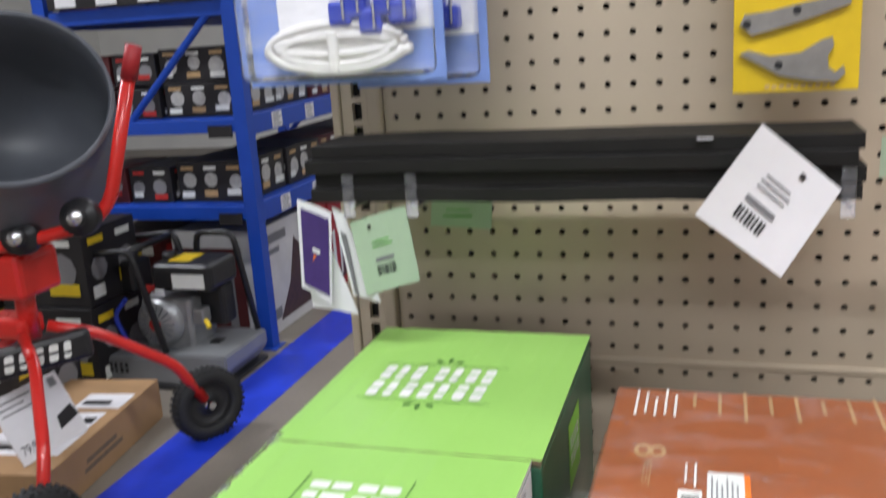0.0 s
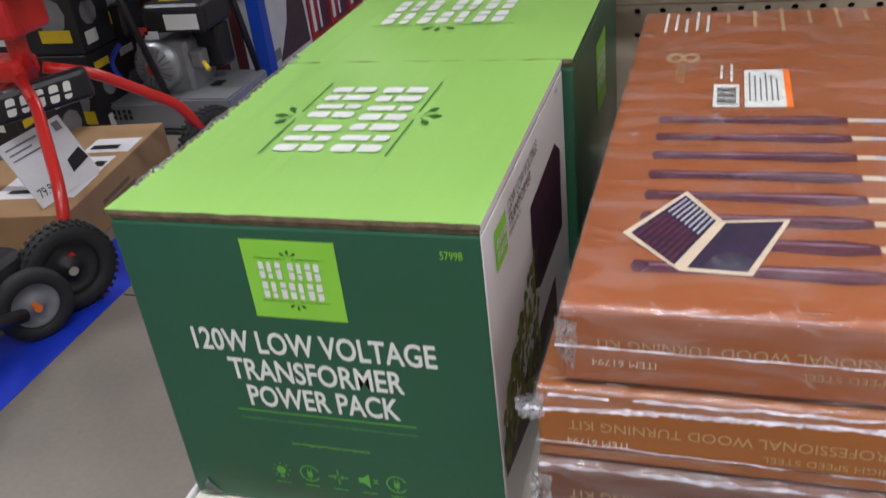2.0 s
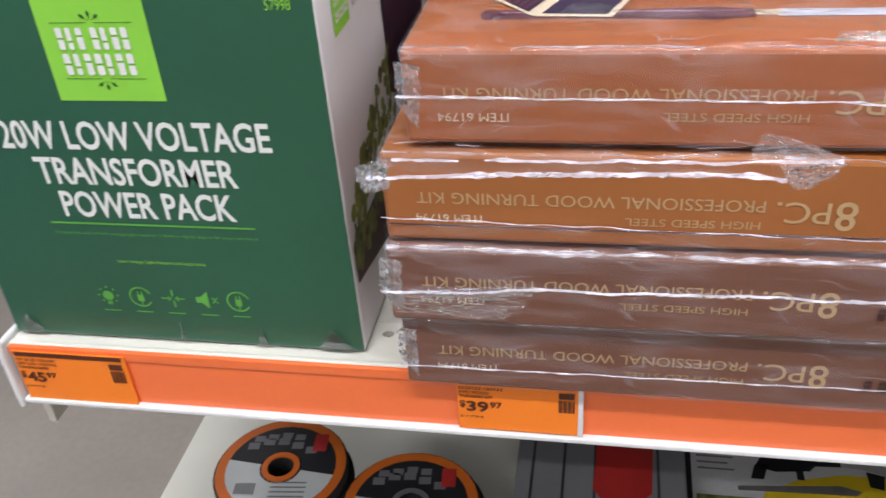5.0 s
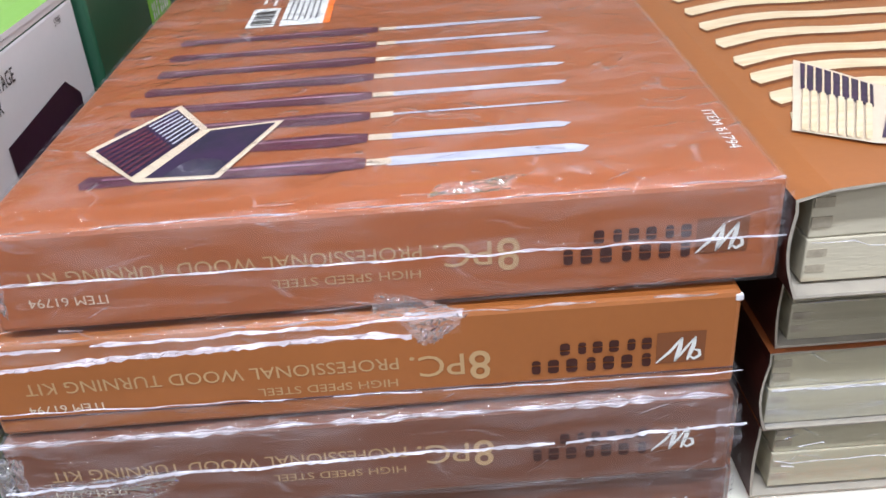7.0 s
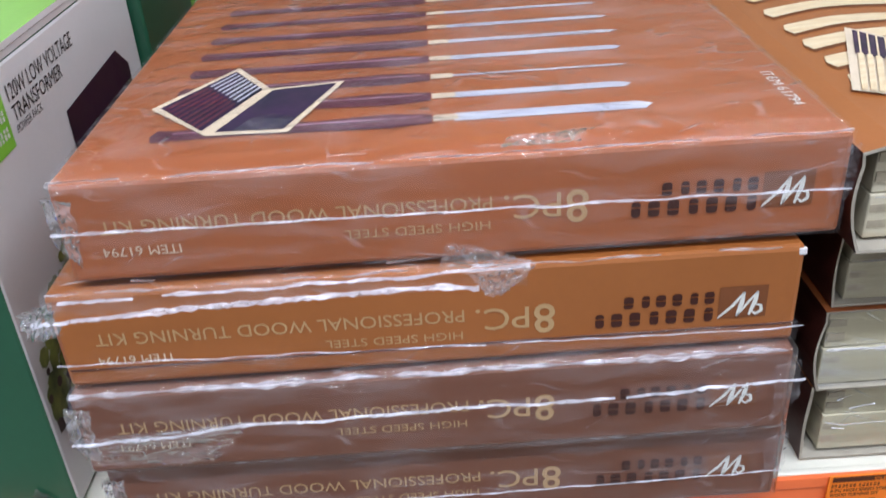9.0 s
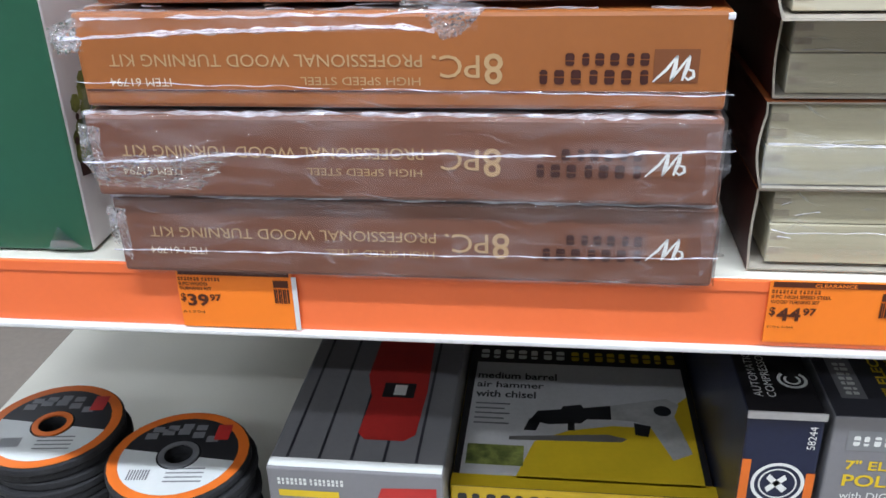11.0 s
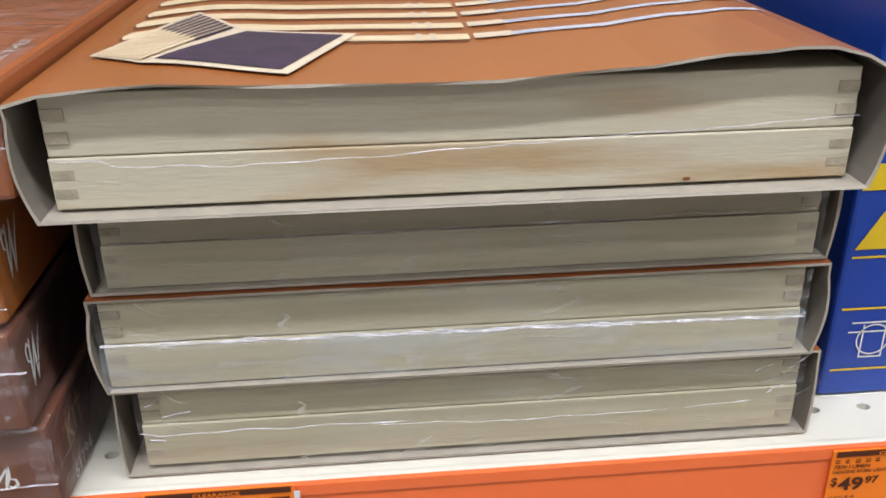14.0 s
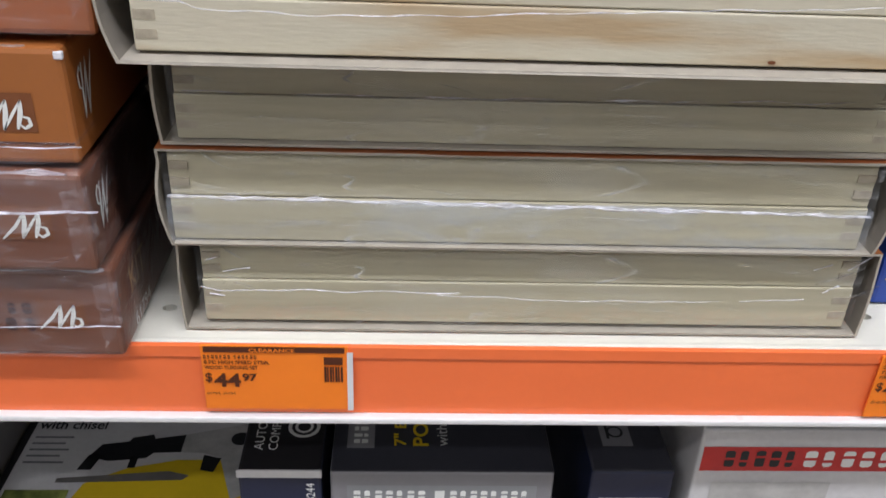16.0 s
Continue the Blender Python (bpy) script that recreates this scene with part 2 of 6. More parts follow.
    l.new(milk.outputs[0], m1.inputs[0])
    l.new(tr.outputs[0], m1.inputs[1])
    l.new(df.outputs[0], m1.inputs[2])
    l.new(fr.outputs[0], m2.inputs[0])
    l.new(m1.outputs[0], m2.inputs[1])
    l.new(gl.outputs[0], m2.inputs[2])
    l.new(m2.outputs[0], out.inputs["Surface"])
    return m


def glow(name, color, strength):
    m = bpy.data.materials.new(name)
    m.use_nodes = True
    b = m.node_tree.nodes["Principled BSDF"]
    b.inputs["Base Color"].default_value = (*color, 1)
    b.inputs["Emission Color"].default_value = (*color, 1)
    b.inputs["Emission Strength"].default_value = strength
    return m


M = {
    "concrete": material("concrete", (0.25, 0.212, 0.172), 0.45, vary=0.3, scale=1.6, grain=60, bump=0.08, second=(0.17, 0.15, 0.125)),
    "blue_tape": material("blue_tape", (0.015, 0.05, 0.62), 0.4, vary=0.25, scale=9),
    "wall": material("wall_paint", (0.78, 0.77, 0.74), 0.7, vary=0.1, scale=2),
    "ceiling": material("ceiling_paint", (0.7, 0.7, 0.68), 0.8, vary=0.1, scale=1),
    "beige": material("beige_steel", (0.46, 0.385, 0.285), 0.42, vary=0.06, scale=6, grain=500, bump=0.03),
    "beige_board": material("beige_board", (0.47, 0.39, 0.29), 0.5, vary=0.08, scale=5, grain=400, bump=0.05),
    "cream": material("cream_shelf", (0.74, 0.72, 0.62), 0.4, vary=0.07, scale=12, grain=400, bump=0.03),
    # Near black: the floor joint, and painted shade inside holes and slots.
    "black_gap": material("joint_and_hole_shade", (0.02, 0.018, 0.015), 0.8),
    "orange_strip": material("orange_strip", (0.93, 0.185, 0.05), 0.32, vary=0.06, scale=14, bump=0.02, coat=0.2),
    "orange_tag": material("orange_tag", (0.98, 0.235, 0.015), 0.4, vary=0.05, scale=30, bump=0.02),
    "tag_brown": material("tag_ink", (0.09, 0.02, 0.005), 0.5),
    "tag_holder": material("clear_tag_edge", (0.75, 0.75, 0.75), 0.25),
    "white_plastic": material("white_plastic", (0.75, 0.75, 0.73), 0.3, vary=0.06),
    "lime": material("lime_card", (0.33, 0.62, 0.14), 0.32, vary=0.06, scale=8, grain=250, bump=0.06, coat=0.25),
    "lime_print": material("lime_print", (0.27, 0.66, 0.06), 0.42, vary=0.06),
    "green": material("dark_green_card", (0.021, 0.106, 0.055), 0.36, vary=0.14, scale=10, grain=220, bump=0.07, coat=0.15),
    "green_ink": material("green_ink", (0.03, 0.13, 0.02), 0.5),
    "mid_green": material("mid_green_ink", (0.11, 0.40, 0.06), 0.5),
    "carton_white": material("white_card", (0.80, 0.79, 0.80), 0.4, vary=0.05, scale=12, bump=0.05),
    "white_ink": material("white_ink", (0.78, 0.79, 0.75), 0.45, vary=0.04),
    "black_ink": material("black_ink", (0.02, 0.02, 0.022), 0.45),
    "grey_ink": material("grey_ink", (0.2, 0.2, 0.21), 0.5),
    "card_edge": material("corrugated_edge", (0.25, 0.18, 0.11), 0.85, vary=0.5, scale=120, grain=600, bump=0.6),
    "cardboard": material("cardboard", (0.40, 0.235, 0.11), 0.75, vary=0.14, scale=9, grain=200, bump=0.1),
    "purple_photo": material("purple_print", (0.035, 0.012, 0.035), 0.4, vary=0.3, scale=60),
    "hedge_photo": material("hedge_print", (0.36, 0.40, 0.10), 0.5, vary=0.8, scale=90, grain=420, second=(0.06, 0.08, 0.02)),
    "wall_photo": material("stone_print", (0.10, 0.05, 0.045), 0.5, vary=0.6, scale=50),
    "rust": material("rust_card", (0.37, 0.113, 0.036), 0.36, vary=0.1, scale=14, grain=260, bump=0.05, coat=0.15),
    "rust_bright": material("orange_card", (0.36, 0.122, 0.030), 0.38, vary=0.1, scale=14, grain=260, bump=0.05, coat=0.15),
    # Darkened copy of the rust card, with the lower kits' shade in its colour.
    "rust_shaded": material("shaded_rust_card", (0.185, 0.070, 0.038), 0.4, vary=0.12, scale=14, grain=260, bump=0.05),
    "tan_ink": material("tan_ink", (0.52, 0.34, 0.165), 0.45),
    "ink_and_side_shade": material("brown_ink_and_side_shade", (0.055, 0.012, 0.008), 0.45),
    "handle_photo": material("purple_handle_print", (0.15, 0.035, 0.055), 0.36, vary=0.55, scale=35, stretch=(0.6, 7, 1), second=(0.075, 0.022, 0.045)),
    "gleam_photo": material("purple_gleam_print", (0.46, 0.27, 0.36), 0.36, vary=0.4, scale=40, stretch=(1, 6, 1), second=(0.17, 0.05, 0.08)),
    "steel_photo": material("steel_print", (0.62, 0.63, 0.68), 0.4, vary=0.25, scale=40, stretch=(1, 6, 1), second=(0.40, 0.42, 0.52)),
    "ivory_photo": material("ivory_print", (0.80, 0.68, 0.47), 0.45, vary=0.3, scale=40, stretch=(1, 6, 1), second=(0.70, 0.53, 0.31)),
    "brown_shadow": material("brown_print", (0.20, 0.065, 0.02), 0.5),
    "navy_photo": material("navy_print", (0.022, 0.022, 0.045), 0.4, vary=0.4, scale=60, second=(0.05, 0.02, 0.07)),
    "case_photo": material("case_rim_print", (0.72, 0.60, 0.45), 0.5),
    "pine": material("pine", (0.61, 0.565, 0.395), 0.55, vary=0.2, scale=9, grain=150, bump=0.16, stretch=(0.35, 6, 14), second=(0.42, 0.38, 0.265)),
    "pine_warm": material("pine_streaked", (0.56, 0.515, 0.39), 0.55, vary=0.14, scale=7, grain=150, bump=0.16, stretch=(0.9, 6, 6.5), second=(0.45, 0.33, 0.19), span=(0.36, 0.50)),
    "end_grain": material("pine_end_grain", (0.48, 0.42, 0.31), 0.7, vary=0.3, scale=160, bump=0.3),
    "sleeve_in": material("grey_card_inside", (0.24, 0.215, 0.18), 0.8, vary=0.15, scale=25, bump=0.1),
    "sleeve_edge": material("grey_card_edge", (0.42, 0.38, 0.31), 0.8, vary=0.15, scale=60),
    "film": film_material("packing_film", 0.12, 0.5, rough=0.10, scale=46.0, crease=0.22),
    "film_edge": film_material("crumpled_film", 0.32, 0.6, rough=0.09, scale=60.0, crease=0.3, floor=0.12),
    "film_white": film_material("gathered_film", 0.95, 0.7, rough=0.16, scale=160.0, crease=0.4, tint=(0.86, 0.86, 0.94), floor=0.38),
    # Blue-grey haze that paints a reflection into the film.
    "gloss_band_film": film_material("gloss_band_film", 0.45, 0.5, rough=0.12, scale=40.0, crease=0.3, tilt=2.0, tint=(0.44, 0.50, 0.56), floor=0.15),
    "case_film": film_material("case_film", 0.14, 0.5, rough=0.1, scale=40.0, crease=0.5, tilt=4.0, tint=(0.78, 0.79, 0.78)),
    "blue_card": material("blue_card", (0.008, 0.055, 0.36), 0.38, vary=0.12, scale=12, bump=0.05, coat=0.15),
    "navy_card": material("navy_card", (0.012, 0.018, 0.05), 0.35, vary=0.3, scale=12, coat=0.15),
    "yellow_ink": material("yellow_ink", (0.80, 0.56, 0.02), 0.45),
    "charcoal_card": material("charcoal_card", (0.045, 0.045, 0.055), 0.4, vary=0.25, scale=12, coat=0.1),
    "grey_card": material("grey_card", (0.24, 0.235, 0.245), 0.4, vary=0.12, scale=12),
    "red_ink": material("red_ink", (0.55, 0.035, 0.03), 0.45, vary=0.2, scale=40),
    "silver_photo": material("tool_print", (0.56, 0.55, 0.52), 0.4, vary=0.3, scale=50),
    "black_metal": material("black_rubber_strip", (0.012, 0.011, 0.010), 0.62, vary=0.3, scale=20, bump=0.1, spec=0.25),
    "chrome": material("chrome", (0.7, 0.7, 0.72), 0.18, metal=1.0, vary=0.05),
    "clear": film_material("clear_plastic", 0.3, 0.15),
    "tag_green": material("pale_green_tag", (0.37, 0.48, 0.34), 0.5, vary=0.05),
    "tag_white": material("white_tag", (0.76, 0.75, 0.77), 0.5, vary=0.04),
    "violet_ink": material("violet_ink", (0.06, 0.03, 0.16), 0.45, vary=0.2, scale=60),
    "yellow_card": material("yellow_card", (0.72, 0.49, 0.01), 0.4, vary=0.1),
    "cast_steel": material("cast_steel", (0.34, 0.32, 0.30), 0.38, metal=0.6, vary=0.2, scale=60),
    "blister": film_material("blue_blister", 0.15, 0.2),
    "blister_card": material("blue_blister_card", (0.20, 0.30, 0.66), 0.35, vary=0.15, scale=25),
    "cord": material("white_cord", (0.78, 0.76, 0.72), 0.55, vary=0.1, scale=90),
    "blue_plastic": material("blue_plastic", (0.03, 0.06, 0.5), 0.3, vary=0.2, scale=40),
    "rack_blue": material("rack_blue", (0.012, 0.065, 0.42), 0.35, vary=0.12, scale=9),
    "mixer_red": material("red_enamel", (0.66, 0.022, 0.016), 0.3, vary=0.1, scale=10, coat=0.3),
    "drum_grey": material("drum_grey", (0.12, 0.13, 0.15), 0.42, vary=0.15, scale=7),
    "rubber": material("rubber", (0.016, 0.016, 0.017), 0.7, vary=0.3, scale=30, bump=0.2),
    "hub_grey": material("hub_grey", (0.22, 0.23, 0.25), 0.45, vary=0.2),
    "steel_grey": material("painted_steel_grey", (0.30, 0.31, 0.32), 0.35, metal=0.3, vary=0.12, scale=7),
    "engine_silver": material("engine_silver", (0.42, 0.43, 0.44), 0.35, metal=0.6, vary=0.2, scale=20),
    "engine_black": material("engine_black", (0.018, 0.018, 0.02), 0.38, vary=0.2),
    "maroon_card": material("maroon_card", (0.10, 0.018, 0.02), 0.5, vary=0.3, scale=6),
    "box_black": material("black_card", (0.022, 0.02, 0.022), 0.45, vary=0.3, scale=8),
    "box_white": material("printed_white_card", (0.68, 0.67, 0.66), 0.5, vary=0.2, scale=6),
    "box_red": material("printed_red_card", (0.42, 0.02, 0.025), 0.5, vary=0.2, scale=6),
    "disc_face": material("disc_paper", (0.66, 0.68, 0.66), 0.45, vary=0.08),
    "disc_orange": material("disc_orange", (0.75, 0.17, 0.02), 0.42, vary=0.1),
    "abrasive": material("abrasive", (0.025, 0.025, 0.028), 0.85, vary=0.5, scale=300, grain=900, bump=0.5),
    "lamp": glow("lamp_tube", (1.0, 0.97, 0.92), 12.0),
    "lamp_body": material("lamp_housing", (0.7, 0.7, 0.7), 0.4),
}

# ---- room ----
whole("floor", boxed(-9, 7, -7, 11, -0.2, 0), M["concrete"], "sealed grey-brown concrete shop floor", "floor", kind="structure")
whole("ceiling", boxed(-9, 7, -7, 11, CEILING, CEILING + 0.2), M["ceiling"], "white painted shop ceiling", "ceiling", kind="structure")
whole("wall_north", boxed(-9, 7, 10.8, 11, 0, CEILING), M["wall"], "plain painted shop wall", "wall", kind="structure")
whole("wall_south", boxed(-9, 7, -7, -6.8, 0, CEILING), M["wall"], "plain painted shop wall", "wall", kind="structure")
whole("wall_west", boxed(-9, -8.8, -6.8, 10.8, 0, CEILING), M["wall"], "plain painted shop wall", "wall", kind="structure")
whole("wall_east", boxed(6.8, 7, -6.8, 10.8, 0, CEILING), M["wall"], "plain painted shop wall", "wall", kind="structure")
whole("floor_marking", boxed(-2.02, -1.76, -4, 7, 0, 0.002), M["blue_tape"], "wide blue floor line along the aisle", "floor marking", kind="structure")
whole("floor_joint", boxed(-1.75, 4, 1.1, 1.106, 0, 0.001), M["black_gap"], "sawn joint in the concrete floor", "floor joint", kind="structure")

for x, y, watts in LAMPS:
    t = thing("ceiling_light", (x, y, CEILING), "long white LED strip light under the ceiling", "ceiling light", "strip lights")
    part("housing", boxed(x - 1.25, x + 1.25, y - 0.09, y + 0.09, CEILING - 0.07, CEILING, 0.01), M["lamp_body"], t)
    part("tube", boxed(x - 1.2, x + 1.2, y - 0.07, y + 0.07, CEILING - 0.085, CEILING - 0.0705, 0.006), M["lamp"], t)
    li = bpy.data.lights.new("strip_light", "AREA")
    li.shape, li.size, li.size_y, li.energy, li.color = "RECTANGLE", 2.4, 0.16, watts, (0.955, 0.985, 1.06)
    lo = new("strip_light", li)
    lo.location = (x, y, CEILING - 0.095)

# ---- gondola shelving ----
PITCH = 0.0254


def perforated(x0, x1, z0, z1, cols, rows, hw, hh, to_world, depth=0.005, round_holes=True):
    """A sheet in (u, v) with a hole round every (col, row), its walls going back by depth."""
    bm = bmesh.new()
    us = [x0] + [(a + b) / 2 for a, b in zip(cols, cols[1:])] + [x1]
    vs = [z0] + [(a + b) / 2 for a, b in zip(rows, rows[1:])] + [z1]
    n = 8
    for i, cu in enumerate(cols):
        for j, cv in enumerate(rows):
            a, b, c, d = us[i], us[i + 1], vs[j], vs[j + 1]
            outer = [(b, (c + d) / 2), (b, d), ((a + b) / 2, d), (a, d), (a, (c + d) / 2), (a, c), ((a + b) / 2, c), (b, c)]
            if round_holes:
                hole = [(cu + hw * math.cos(math.pi / 4 * k), cv + hh * math.sin(math.pi / 4 * k)) for k in range(n)]
            else:
                hole = [(cu + hw, cv), (cu + hw, cv + hh), (cu, cv + hh), (cu - hw, cv + hh), (cu - hw, cv), (cu - hw, cv - hh), (cu, cv - hh), (cu + hw, cv - hh)]
            o = [bm.verts.new(to_world(u, v, 0)) for u, v in outer]
            h = [bm.verts.new(to_world(u, v, 0)) for u, v in hole]
            g = [bm.verts.new(to_world(u, v, depth)) for u, v in hole]
            for k in range(n):
                q = (k + 1) % n
                bm.faces.new((o[k], o[q], h[q], h[k]))
                bm.faces.new((h[k], h[q], g[q], g[k]))
    return bm


def wall_uv(u, v, d):
    return Vector((u, d, v))


R1 = 1.226
COLS = [PITCH * k for k in range(-9, 37)]
gondola = thing("pegboard_panel", (0.34, 0.01, 0.0), "beige perforated steel back panel with rows of small holes", "pegboard", kind="structure")
part("upper_panel", perforated(-0.2415, 0.945, 1.2135, 2.05, COLS, [R1 + PITCH * k for k in range(0, 32)], 0.0036, 0.0034, wall_uv), M["beige_board"], gondola)
part("lower_panel", perforated(-0.2415, 0.945, 0.80, 1.2105, COLS, [R1 - 0.0265 - PITCH * k for k in range(15, -1, -1)], 0.0036, 0.0034, lambda u, v, d: Vector((u, d - 0.003, v))), M["beige_board"], gondola)
part("seam_lip", boxed(-0.2415, 0.945, -0.0045, 0.004, 1.2065, 1.2135, 0.0015), M["beige"], gondola)
# Black sheet added behind the panel so the holes look shaded.
part("hole_shade", boxed(-0.24, 0.945, 0.012, 0.03, 0.02, 2.1), M["black_gap"], gondola)
part("base_panel", boxed(-0.2415, 0.945, -0.002, 0.01, 0.02, 0.80), M["beige_board"], gondola)
for x in (-0.2715, 0.975):
    post = thing("shelf_upright", (x, 0, 0), "beige slotted steel shelving upright", "upright", "shelving uprights", kind="structure")
    part("slotted_face", perforated(x - 0.018, x + 0.012, 0.02, 2.1, [x], [0.04 + PITCH * k for k in range(81)], 0.0055, 0.0095, lambda u, v, d: Vector((u, d - 0.004, v)), 0.008, False), M["beige"], post)
    # Black filler added in the post: painted shade behind its slots.
    part("slot_shade", boxed(x - 0.017, x + 0.011, 0.006, 0.05, 0.0, 2.1), M["black_gap"], post)
    part("post_flange", boxed(x - 0.029, x - 0.0185, -0.008, 0.05, 0.0, 2.1, 0.002), M["beige"], post)
    part("post_lip", boxed(x + 0.0125, x + 0.029, -0.010, 0.05, 0.0, 2.1, 0.003), M["beige"], post)
whole("gondola_back", boxed(-0.30, 1.0, 0.051, 0.10, 0.0, 2.1), M["beige_board"], "beige steel back of the shelving run", "back panel", kind="structure")
whole("gondola_base", boxed(-0.30, 1.0, -0.60, -0.012, 0.0, 0.14, 0.004), M["beige"], "beige steel base deck of the shelving", "shelf base", kind="structure")

SX0, SX1, SF = -0.233, 0.942, -0.583


def shelf_uv(z):
    return lambda u, v, d: Vector((u, v, z - d))


def shelf(z, front, label, x0=SX0):
    SX0 = x0
    s = thing("shelf", ((SX0 + SX1) / 2, front / 2, z - 0.04), label, "shelf", "gondola shelves", kind="structure")
    part("deck", boxed(SX0, SX1, front + 0.034, -0.006, z - 0.004, z, 0.001), M["cream"], s)
    part("punched_edge", perforated(SX0, SX1, front, front + 0.034, [0.0125 + PITCH * k for k in range(-9, 36)], [front + 0.024], 0.0035, 0.0028, shelf_uv(z), 0.004), M["cream"], s)
    # Black sheet added under the deck as shade for the punched holes.
    part("deck_hole_shade", boxed(SX0 + 0.004, SX1 - 0.004, front + 0.002, -0.006, z - 0.012, z - 0.0062), M["black_gap"], s)
    part("front_lip", boxed(SX0, SX1, front - 0.004, front, z - 0.040, z + 0.0012, 0.0012), M["cream"], s)
    for x in (SX0 + 0.001, SX1 - 0.001):
        part("bracket", boxed(x - 0.0025, x + 0.0025, front + 0.004, -0.004, z - 0.07, z - 0.0125, 0.001), M["cream"], s)
    return s


shelf(1.05, SF, "cream steel shelf with punched front edge")
shelf(0.80, SF, "cream steel lower shelf below the priced one", -0.25)
whole("shelf_end_cap", boxed(SX0 - 0.0040, SX0 - 0.0005, SF - 0.011, SF + 0.012, 1.006, 1.054, 0.0015), M["white_plastic"], "white plastic end cap of the shelf strip", "end cap")

# Price strip in its holder on the shelf's edge.
strip = thing("price_strip", ((SX0 + SX1) / 2, SF - 0.006, 1.008), "bright orange price strip in a white holder on the shelf edge", "price strip")
part("insert", boxed(SX0 + 0.002, SX1, SF - 0.0065, SF - 0.0045, 1.0135, 1.0515, 0.0006), M["orange_strip"], strip)
part("lower_rail", boxed(SX0 + 0.001, SX1, SF - 0.0105, SF - 0.0045, 1.0100, 1.0135, 0.001), M["white_plastic"], strip, "white plastic rail")
part("upper_fold", boxed(SX0 + 0.002, SX1, SF - 0.0075, SF - 0.0066, 1.0455, 1.0515, 0.0003), M["orange_strip"], strip)
TF = SF - 0.0078


def price_tag(x, w, z0, z1, band, lines, dollars, cents, numbers, label, edge=True):
    z0, z1 = z0 + 0.003, z1 + 0.003
    t = thing("price_tag", (x + w / 2, TF, z0), label, "price tag", "shelf price tags")
    h = z1 - z0
    F = face((x, TF - 0.0012, z0), (1, 0, 0), (0, 0, 1))
    part("card", boxed(x, x + w, TF - 0.0010, TF, z0, z1, 0.0002), M["orange_tag"], t)
    part("dark_band", print_poly(F, [rect(0.0015, h - 0.0032, w - 0.003, 0.003)], 0.0003), M["tag_brown"], t)
    if band:
        part("band_lettering", letters(band, F, 0.33 * w, h - 0.0027, 0.31 * w, 0.0019, 0.0007, 0.02), M["orange_tag"], t)
    v = h - 0.0066
    part("brand_bars", print_poly(F, blocks(0.0012, v, 0.37 * w, 0.0019, lines[0]), 0.0004), M["tag_brown"], t)
    for s in lines[1:]:
        v -= 0.0029
        part("lettering", letters(s, F, 0.0012, v, min(0.45, 0.0165 * len(s) + 0.1) * w, 0.0019, 0.0004, 0.02), M["tag_brown"], t)
    v -= 0.0098
    part("dollar_sign", letters("$", F, 0.0012, v + 0.0022, 0.0030, 0.0056, 0.0004, 0.02), M["tag_brown"], t)
    part("price", letters(dollars, F, 0.0048, v, 0.0118, 0.0075, 0.0004, 0.03), M["tag_brown"], t)
    part("cents", letters(cents, F, 0.0174, v + 0.0033, 0.0064, 0.0042, 0.0004, 0.03), M["tag_brown"], t)
    if numbers:
        part("small_print", letters(numbers, F, 0.0012, v - 0.0045, 0.0125, 0.0015, 0.0004), M["tag_brown"], t)
    part("code_bars", print_poly(F, [rect(w - 0.0105 + 0.0012 * k, h - 0.019, 0.0007 if k % 2 else 0.001, 0.0085) for k in range(7)] + [rect(w - 0.0105, h - 0.0095, 0.0082, 0.0042)], 0.0004), M["tag_brown"], t)
    if edge:
        part("clear_edge", boxed(x + w - 0.0004, x + w + 0.0022, TF - 0.0016, TF - 0.0011, z0, z1 - 0.003), M["tag_holder"], t, "white card edge")
    return t


price_tag(0.3375, 0.0640, 1.0145, 1.0498, "CLEARANCE", [(7, 6), "8 PC HIGH SPEED STEEL", "WOOD TURNING SET"], "44", "97", "61794, 35444", "orange clearance price tag reading 44.97 dollars")
price_tag(-0.2285, 0.0700, 1.0090, 1.0465, "", [(3, 4, 7), "120W LOW VOLTAGE", "TRANSFORMER"], "45", "97", "57998", "orange price tag reading 45.97 dollars", False)
price_tag(0.0305, 0.0640, 1.0115, 1.0470, "", [(7, 6), "8 PC WOOD", "TURNING KIT"], "39", "97", "61794", "orange price tag reading 39.97 dollars")
price_tag(0.6415, 0.0640, 1.0125, 1.0478, "CLEARANCE", [(5,), "7200 LUMEN", "HANGING WORK LIGHT"], "49", "97", "56554", "orange clearance price tag reading 49.97 dollars")


# ---- green transformer cartons ----
def leaf(cu, cv, r, a):
    """A small pointed leaf."""
    c, s = math.cos(a), math.sin(a)
    pts = [(0, 0.03), (0.45, 0.05), (0.75, 0.24), (1.05, 0.2), (1.35, 0), (1.05, -0.2), (0.75, -0.24), (0.45, -0.05), (0, -0.03)]
    return [(cu + r * (x * c - y * s), cv + r * (x * s + y * c)) for x, y in pts]


